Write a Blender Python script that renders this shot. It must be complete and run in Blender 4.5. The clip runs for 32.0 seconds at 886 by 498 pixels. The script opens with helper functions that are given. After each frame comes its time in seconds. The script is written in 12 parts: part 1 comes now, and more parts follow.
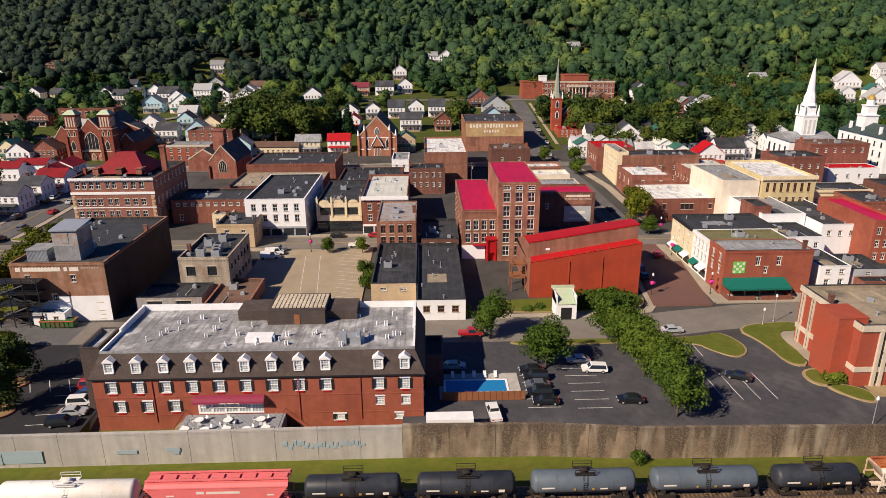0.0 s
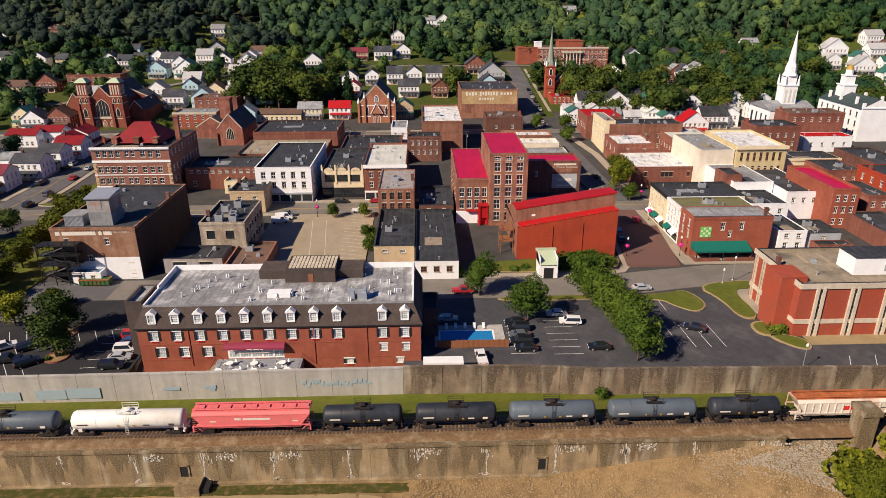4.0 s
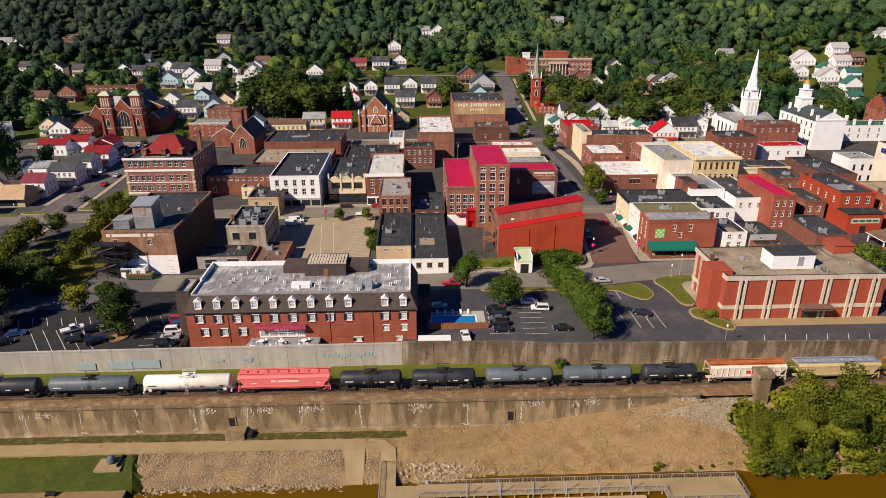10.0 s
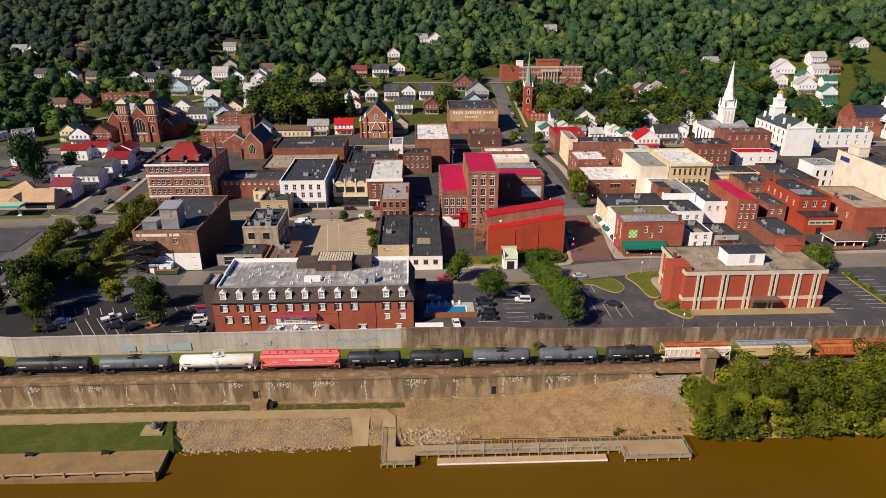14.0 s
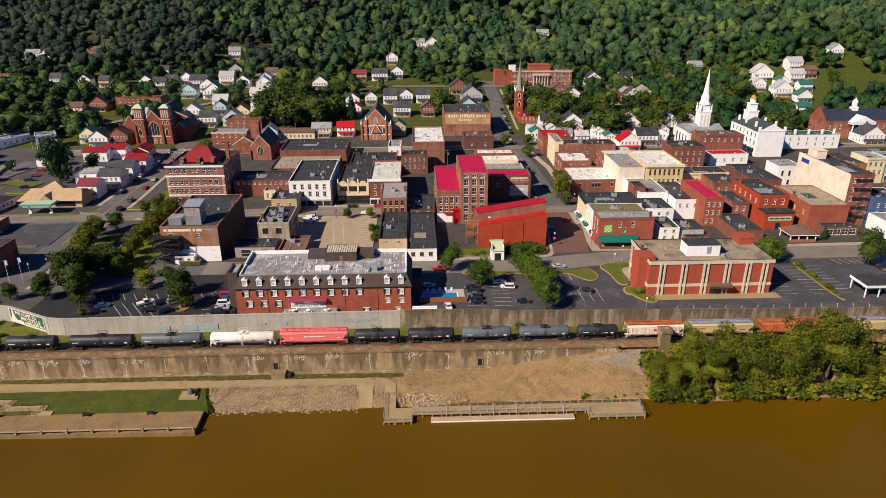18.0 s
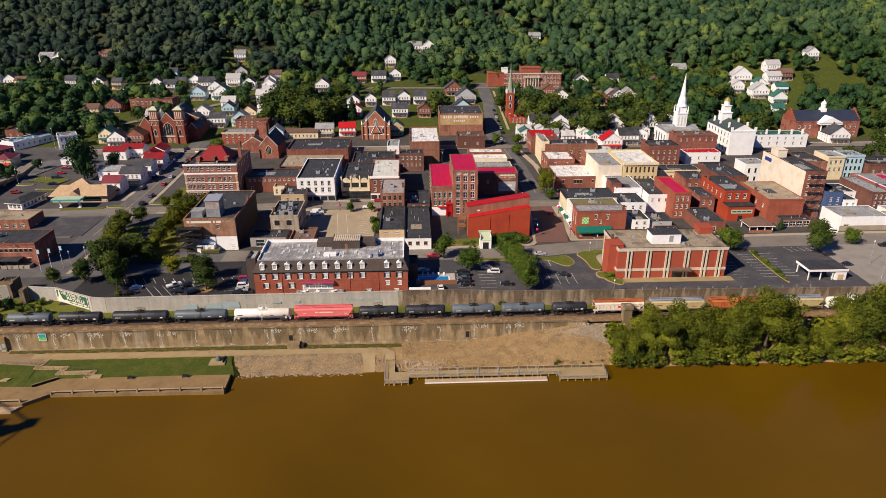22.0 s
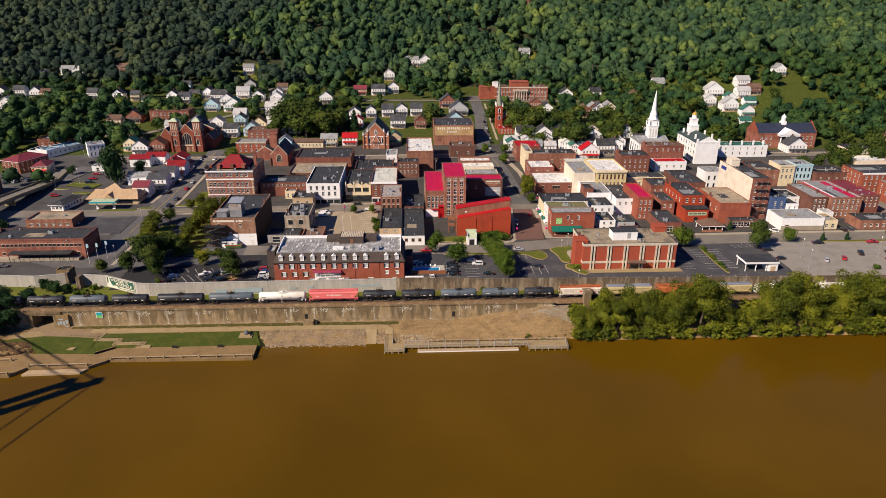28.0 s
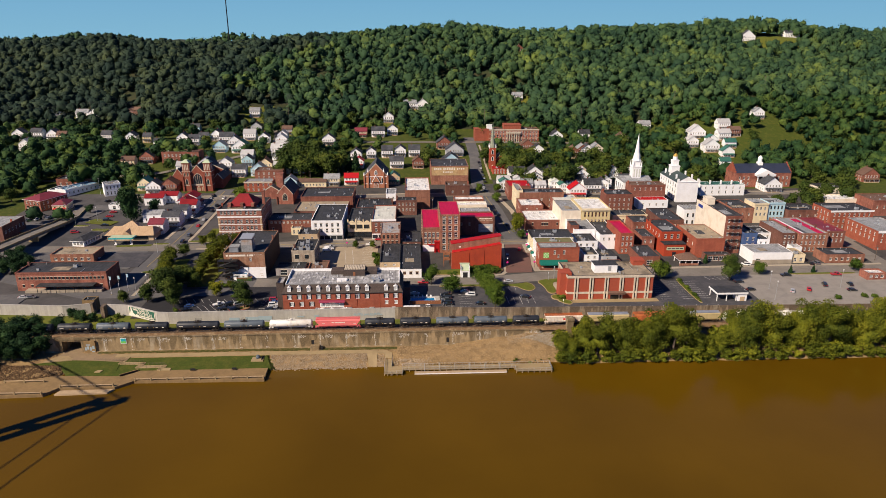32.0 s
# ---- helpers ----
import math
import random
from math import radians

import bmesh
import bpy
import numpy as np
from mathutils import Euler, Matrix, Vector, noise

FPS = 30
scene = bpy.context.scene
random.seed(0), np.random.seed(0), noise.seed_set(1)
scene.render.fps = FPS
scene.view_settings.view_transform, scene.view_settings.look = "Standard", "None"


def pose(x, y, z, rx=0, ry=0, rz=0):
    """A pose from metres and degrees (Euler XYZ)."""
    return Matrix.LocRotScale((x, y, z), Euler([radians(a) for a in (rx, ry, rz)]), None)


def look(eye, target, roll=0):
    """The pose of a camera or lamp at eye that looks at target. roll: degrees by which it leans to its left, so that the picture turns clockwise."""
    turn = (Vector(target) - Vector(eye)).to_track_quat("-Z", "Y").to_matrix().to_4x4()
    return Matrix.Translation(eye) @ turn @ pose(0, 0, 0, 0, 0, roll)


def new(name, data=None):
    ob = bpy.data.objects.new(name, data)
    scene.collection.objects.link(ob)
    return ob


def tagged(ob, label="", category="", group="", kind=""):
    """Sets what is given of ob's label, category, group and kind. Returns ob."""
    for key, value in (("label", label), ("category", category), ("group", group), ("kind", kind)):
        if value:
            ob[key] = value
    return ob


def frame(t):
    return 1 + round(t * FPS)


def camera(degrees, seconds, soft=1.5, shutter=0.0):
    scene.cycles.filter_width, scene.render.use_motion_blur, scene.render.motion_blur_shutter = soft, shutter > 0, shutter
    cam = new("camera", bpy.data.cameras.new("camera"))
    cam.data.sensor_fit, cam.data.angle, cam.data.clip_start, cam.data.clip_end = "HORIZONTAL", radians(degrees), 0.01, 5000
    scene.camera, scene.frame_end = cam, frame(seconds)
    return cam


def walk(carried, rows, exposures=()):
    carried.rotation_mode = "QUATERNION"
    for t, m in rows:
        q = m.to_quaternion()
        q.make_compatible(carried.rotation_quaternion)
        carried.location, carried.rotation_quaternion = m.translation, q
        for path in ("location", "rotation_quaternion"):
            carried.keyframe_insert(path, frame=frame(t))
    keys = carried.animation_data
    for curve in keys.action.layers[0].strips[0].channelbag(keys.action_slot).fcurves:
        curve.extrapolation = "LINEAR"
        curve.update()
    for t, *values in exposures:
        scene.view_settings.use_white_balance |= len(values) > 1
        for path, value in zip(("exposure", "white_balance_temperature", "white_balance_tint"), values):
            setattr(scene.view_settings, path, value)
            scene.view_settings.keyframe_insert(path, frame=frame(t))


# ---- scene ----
cam = camera(68.0, 32.0, soft=0.5)
PATH = [
    (0, (0.839, -96.342, 61.594), (0.889, -94.444, 60.966), -0.3),
    (0.5, (0.837, -98.406, 62.504), (0.888, -96.513, 61.861), -0.2),
    (1, (0.901, -100.414, 63.413), (0.952, -98.526, 62.755), -0.3),
    (2, (0.817, -104.374, 65.073), (0.871, -102.497, 64.384), -0.2),
    (3, (0.953, -108.29, 66.767), (1.007, -106.424, 66.048), -0.2),
    (3.5, (1.015, -110.156, 67.572), (1.069, -108.297, 66.837), -0.2),
    (5.5, (1.161, -117.714, 70.807), (1.218, -115.859, 70.061), -0.1),
    (6, (1.159, -119.856, 71.69), (1.217, -118.001, 70.944), -0.1),
    (7, (1.234, -124.489, 73.519), (1.294, -122.634, 72.772), -0.1),
    (8, (1.295, -129.342, 75.563), (1.356, -127.488, 74.817), -0.2),
    (9, (1.334, -134.199, 77.559), (1.398, -132.345, 76.812), -0.1),
    (10, (1.367, -139.316, 79.511), (1.434, -137.462, 78.765), -0.1),
    (11, (1.631, -144.449, 81.533), (1.698, -142.595, 80.787), -0.1),
    (12, (1.674, -149.726, 83.544), (1.743, -147.872, 82.798), -0.0),
    (13, (1.707, -155.148, 85.678), (1.778, -153.294, 84.931), -0.0),
    (14, (1.93, -160.572, 87.678), (2.001, -158.718, 86.931), -0.0),
    (14.5, (2.02, -163.361, 88.716), (2.092, -161.507, 87.968), -0.1),
    (16.5, (2.245, -175.238, 92.858), (2.319, -173.386, 92.107), -0.0),
    (17, (2.273, -178.516, 93.935), (2.348, -176.664, 93.183), -0.0),
    (18, (2.325, -185.044, 95.859), (2.402, -183.193, 95.105), 0.0),
    (19, (2.534, -191.717, 97.762), (2.612, -189.867, 97.006), 0.0),
    (20, (2.661, -198.568, 99.817), (2.741, -196.719, 99.058), 0.0),
    (21, (2.82, -205.551, 101.818), (2.901, -203.703, 101.056), 0.1),
    (22, (3.074, -212.692, 103.774), (3.156, -210.845, 103.012), 0.0),
    (23, (3.269, -220.007, 105.671), (3.352, -218.16, 104.907), 0.0),
    (24, (3.49, -227.233, 107.562), (3.575, -225.387, 106.797), 0.1),
    (25, (3.68, -234.377, 109.573), (3.765, -232.532, 108.807), 0.1),
    (25.5, (3.79, -237.735, 110.53), (3.875, -235.89, 109.763), 0.1),
    (27.5, (4.041, -250.273, 114.312), (4.13, -248.424, 113.556), 0.2),
    (28, (4.134, -253.391, 115.187), (4.223, -251.537, 114.443), 0.2),
    (29, (4.218, -259.427, 116.967), (4.309, -257.561, 116.251), 0.2),
    (30, (4.398, -265.589, 118.996), (4.49, -263.714, 118.306), 0.2),
    (31, (4.55, -271.524, 120.668), (4.643, -269.64, 120.003), 0.2),
    (32, (4.371, -277.391, 122.258), (4.467, -275.498, 121.619), 0.2),
]
walk(cam, [(t, look(eye, target, roll)) for t, eye, target, roll in PATH], exposures=[(0, 0.30), (32, 0.30)])

# ---- light ----
SUN = Vector((-0.613, -0.46, 0.58)).normalized()
world = bpy.data.worlds.new("sky")
world.use_nodes = True
scene.world = world
sky = world.node_tree.nodes.new("ShaderNodeTexSky")
sky.sky_type, sky.sun_disc = "NISHITA", False
sky.sun_elevation = math.asin(SUN.z)
sky.sun_rotation = math.atan2(SUN.x, SUN.y)
sky.air_density, sky.dust_density, sky.ozone_density = 1.0, 0.05, 4.0
tint = world.node_tree.nodes.new("ShaderNodeMix")
tint.data_type, tint.blend_type = "RGBA", "MULTIPLY"
tint.inputs[0].default_value = 1.0
tint.inputs[7].default_value = (0.34, 0.74, 1.5, 1)
world.node_tree.links.new(sky.outputs[0], tint.inputs[6])
world.node_tree.links.new(tint.outputs[2], world.node_tree.nodes["Background"].inputs[0])
world.node_tree.nodes["Background"].inputs[1].default_value = 0.036
sun = new("sun", bpy.data.lights.new("sun", "SUN"))
sun.data.energy, sun.data.angle, sun.data.color = 5.5, radians(0.5), (1.0, 0.835, 0.665)
sun.matrix_world = look(SUN * 500, (0, 0, 0))


# ---- materials ----
def material(name, base, rough=0.85, spots=None, scale=1.0, grain=0.12, bump=0.0, metal=0.0, brick=None, spec=0.3, vary=0.0, streak=0.0, clear=0.0, lime=0.0, seams=None, drip=None):
    """base colour with fine grain and broad stains; brick: (mortar colour, width, height) for coursed walls; vary: spread between objects;
    streak: rain streaks running down; seams: (spacing, depth of tone) of the joints of sheet roofing, with stains that follow them; drip: (height of the wall's top, longest run, strength) of dark water stains."""
    m = bpy.data.materials.new(name)
    m.use_nodes = True
    nt = m.node_tree
    N, L = nt.nodes.new, nt.links.new
    b = nt.nodes["Principled BSDF"]
    b.inputs["Roughness"].default_value, b.inputs["Metallic"].default_value = rough, metal
    b.inputs["Specular IOR Level"].default_value = spec
    co = N("ShaderNodeTexCoord")
    geo = N("ShaderNodeNewGeometry")
    colour = N("ShaderNodeRGB")
    colour.outputs[0].default_value = (*base, 1)
    out = colour.outputs[0]

    def mix(a, c, fac, mode="MIX"):
        x = N("ShaderNodeMix")
        x.data_type, x.blend_type = "RGBA", mode
        for sock, v in ((x.inputs[6], a), (x.inputs[7], c)):
            if isinstance(v, tuple):
                sock.default_value = (*v, 1)
            else:
                L(v, sock)
        if isinstance(fac, float):
            x.inputs[0].default_value = fac
        else:
            L(fac, x.inputs[0])
        return x.outputs[2]

    def noisy(size, lo, hi, detail=4.0, coords=None):
        n = N("ShaderNodeTexNoise")
        n.inputs["Scale"].default_value, n.inputs["Detail"].default_value = size, detail
        L(coords or geo.outputs["Position"], n.inputs["Vector"])
        r = N("ShaderNodeMapRange")
        r.inputs[1].default_value, r.inputs[2].default_value = lo, hi
        L(n.outputs[0], r.inputs[0])
        return r.outputs[0]

    height = None
    if brick:
        mp = N("ShaderNodeMapping")
        mp.inputs["Rotation"].default_value = (radians(90), 0, 0)
        sep = N("ShaderNodeSeparateXYZ")
        L(geo.outputs["Position"], sep.inputs[0])
        add = N("ShaderNodeMath")
        L(sep.outputs[0], add.inputs[0])
        L(sep.outputs[1], add.inputs[1])
        comb = N("ShaderNodeCombineXYZ")
        L(add.outputs[0], comb.inputs[0])
        L(sep.outputs[2], comb.inputs[1])
        t = N("ShaderNodeTexBrick")
        t.inputs["Scale"].default_value = 1.0
        t.inputs["Brick Width"].default_value, t.inputs["Row Height"].default_value = brick[1], brick[2]
        t.inputs["Mortar Size"].default_value = brick[2] * 0.13
        t.inputs["Color1"].default_value = (*[c * 0.82 for c in base], 1)
        t.inputs["Color2"].default_value = (*[min(1, c * 1.18) for c in base], 1)
        t.inputs["Mortar"].default_value = (*brick[0], 1)
        L(comb.outputs[0], t.inputs["Vector"])
        out = t.outputs[0]
        height = t.outputs["Fac"]
    if vary:
        info = N("ShaderNodeObjectInfo")
        hsv = N("ShaderNodeHueSaturation")
        r = N("ShaderNodeMapRange")
        r.inputs[3].default_value, r.inputs[4].default_value = 1 - vary, 1 + vary
        L(info.outputs["Random"], r.inputs[0])
        L(r.outputs[0], hsv.inputs["Value"])
        L(out, hsv.inputs["Color"])
        out = hsv.outputs[0]
    if spots:
        out = mix(out, spots, noisy(0.22 * scale, 0.47, 0.68))
    if streak:
        mp = N("ShaderNodeMapping")
        mp.inputs["Scale"].default_value = (1.0, 1.0, 0.10)
        L(geo.outputs["Position"], mp.inputs["Vector"])
        out = mix(out, tuple(c * 0.30 for c in base), mulf(nt, noisy(0.9 * scale, 0.42, 0.62, 5.0, mp.outputs[0]), streak))
    if seams:
        sp = N("ShaderNodeSeparateXYZ")
        L(geo.outputs["Position"], sp.inputs[0])
        md = N("ShaderNodeMath")
        md.operation = "PINGPONG"
        md.inputs[1].default_value = seams[0] / 2
        L(sp.outputs[0], md.inputs[0])
        r = N("ShaderNodeMapRange")
        r.inputs[1].default_value, r.inputs[2].default_value, r.inputs[3].default_value, r.inputs[4].default_value = 0.0, 0.22, 1.0, 0.0
        L(md.outputs[0], r.inputs[0])
        k = 1 - seams[1] if seams[1] > 0 else 1 - 2.4 * seams[1]
        out = mix(out, tuple(min(1.0, c * k) for c in base), mulf(nt, r.outputs[0], 0.6))
        mp = N("ShaderNodeMapping")
        mp.inputs["Scale"].default_value = (1.0, 0.14, 1.0)
        L(geo.outputs["Position"], mp.inputs["Vector"])
        out = mix(out, tuple(min(1.0, c * k) for c in base), mulf(nt, noisy(0.8 * scale, 0.50, 0.66, 5.0, mp.outputs[0]), 0.8))
    if drip:
        mp = N("ShaderNodeMapping")
        mp.inputs["Scale"].default_value = (1.0, 1.0, 0.03)
        L(geo.outputs["Position"], mp.inputs["Vector"])
        run = noisy(0.42, 0.40, 0.62, 9.0, mp.outputs[0])
        sp = N("ShaderNodeSeparateXYZ")
        L(geo.outputs["Position"], sp.inputs[0])
        a = N("ShaderNodeMath")
        a.operation = "MULTIPLY_ADD"
        L(run, a.inputs[0])
        a.inputs[1].default_value = drip[1]
        L(sp.outputs[2], a.inputs[2])
        r = N("ShaderNodeMapRange")
        r.inputs[1].default_value, r.inputs[2].default_value = drip[0] - 0.1, drip[0] + 0.9
        L(a.outputs[0], r.inputs[0])
        out = mix(out, tuple(c * 0.26 for c in base), mulf(nt, r.outputs[0], drip[2]))
    if lime:
        mp = N("ShaderNodeMapping")
        mp.inputs["Scale"].default_value, mp.inputs["Location"].default_value = (1.0, 1.0, 0.16), (31.0, 17.0, 5.0)
        L(geo.outputs["Position"], mp.inputs["Vector"])
        out = mix(out, (0.50, 0.44, 0.33), mulf(nt, noisy(0.55 * scale, 0.55, 0.68, 7.0, mp.outputs[0]), lime))
    dark = tuple(c * (1 - 3 * grain) for c in base)
    out = mix(out, dark, mulf(nt, noisy(0.9 * scale, 0.35, 0.75, 6.0), 0.55))
    out = mix(out, tuple(min(1.0, c * (1 + 2.2 * grain)) for c in base), mulf(nt, noisy(6.5 * scale, 0.45, 0.8, 3.0), 0.5))
    L(out, b.inputs["Base Color"])
    if bump:
        bp = N("ShaderNodeBump")
        bp.inputs["Strength"].default_value, bp.inputs["Distance"].default_value = bump, 0.05
        n = N("ShaderNodeTexNoise")
        n.inputs["Scale"].default_value, n.inputs["Detail"].default_value = 5.0 * scale, 5.0
        L(geo.outputs["Position"], n.inputs["Vector"])
        L(n.outputs[0], bp.inputs["Height"])
        L(bp.outputs[0], b.inputs["Normal"])
    if clear:
        b.inputs["Coat Weight"].default_value = clear
    return m


def mulf(nt, sock, k):
    x = nt.nodes.new("ShaderNodeMath")
    x.operation = "MULTIPLY"
    nt.links.new(sock, x.inputs[0])
    x.inputs[1].default_value = k
    return x.outputs[0]


def leaf_material(name, a, b_, c, island=0.5, broad=0.07, joined=False, fine=1.0):
    """Foliage: colours spread from tree to tree, from clump to clump and from leaf to leaf. joined: many trees in one mesh, told apart by the mesh's own value."""
    m = bpy.data.materials.new(name)
    m.use_nodes = True
    nt = m.node_tree
    N, L = nt.nodes.new, nt.links.new
    b = nt.nodes["Principled BSDF"]
    geo = N("ShaderNodeNewGeometry")
    ramp = N("ShaderNodeValToRGB")
    ramp.color_ramp.elements[0].color, ramp.color_ramp.elements[1].color = (*a, 1), (*c, 1)
    e = ramp.color_ramp.elements.new(0.5)
    e.color = (*b_, 1)

    def noisy(size, detail, lo, hi, to0, to1):
        n = N("ShaderNodeTexNoise")
        n.inputs["Scale"].default_value, n.inputs["Detail"].default_value = size, detail
        L(geo.outputs["Position"], n.inputs["Vector"])
        r = N("ShaderNodeMapRange")
        for k, v in enumerate((lo, hi, to0, to1)):
            r.inputs[k + 1].default_value = v
        L(n.outputs[0], r.inputs[0])
        return r.outputs[0], n

    def add(p, q, k=1.0):
        x = N("ShaderNodeMath")
        x.operation = "MULTIPLY_ADD"
        L(p, x.inputs[0])
        x.inputs[1].default_value = k
        L(q, x.inputs[2])
        return x.outputs[0]

    wide, _ = noisy(broad, 3.0, 0.3, 0.7, -0.22, 0.72 - island)
    leaf, grain = noisy(2.4 * fine, 3.0, 0.3, 0.7, -0.22, 0.22)
    if joined:
        one = N("ShaderNodeAttribute")
        one.attribute_name = "tree"
        own = one.outputs["Fac"]
    else:
        own = N("ShaderNodeObjectInfo").outputs["Random"]
    f = add(geo.outputs["Random Per Island"], wide, island * 0.7)
    f = add(own, f, 0.42)
    f = add(leaf, f)
    L(f, ramp.inputs[0])
    L(ramp.outputs[0], b.inputs["Base Color"])
    bp = N("ShaderNodeBump")
    bp.inputs["Strength"].default_value, bp.inputs["Distance"].default_value = 0.5, 0.30
    L(grain.outputs[0], bp.inputs["Height"])
    L(bp.outputs[0], b.inputs["Normal"])
    b.inputs["Roughness"].default_value = 0.75
    b.inputs["Specular IOR Level"].default_value = 0.15
    return m


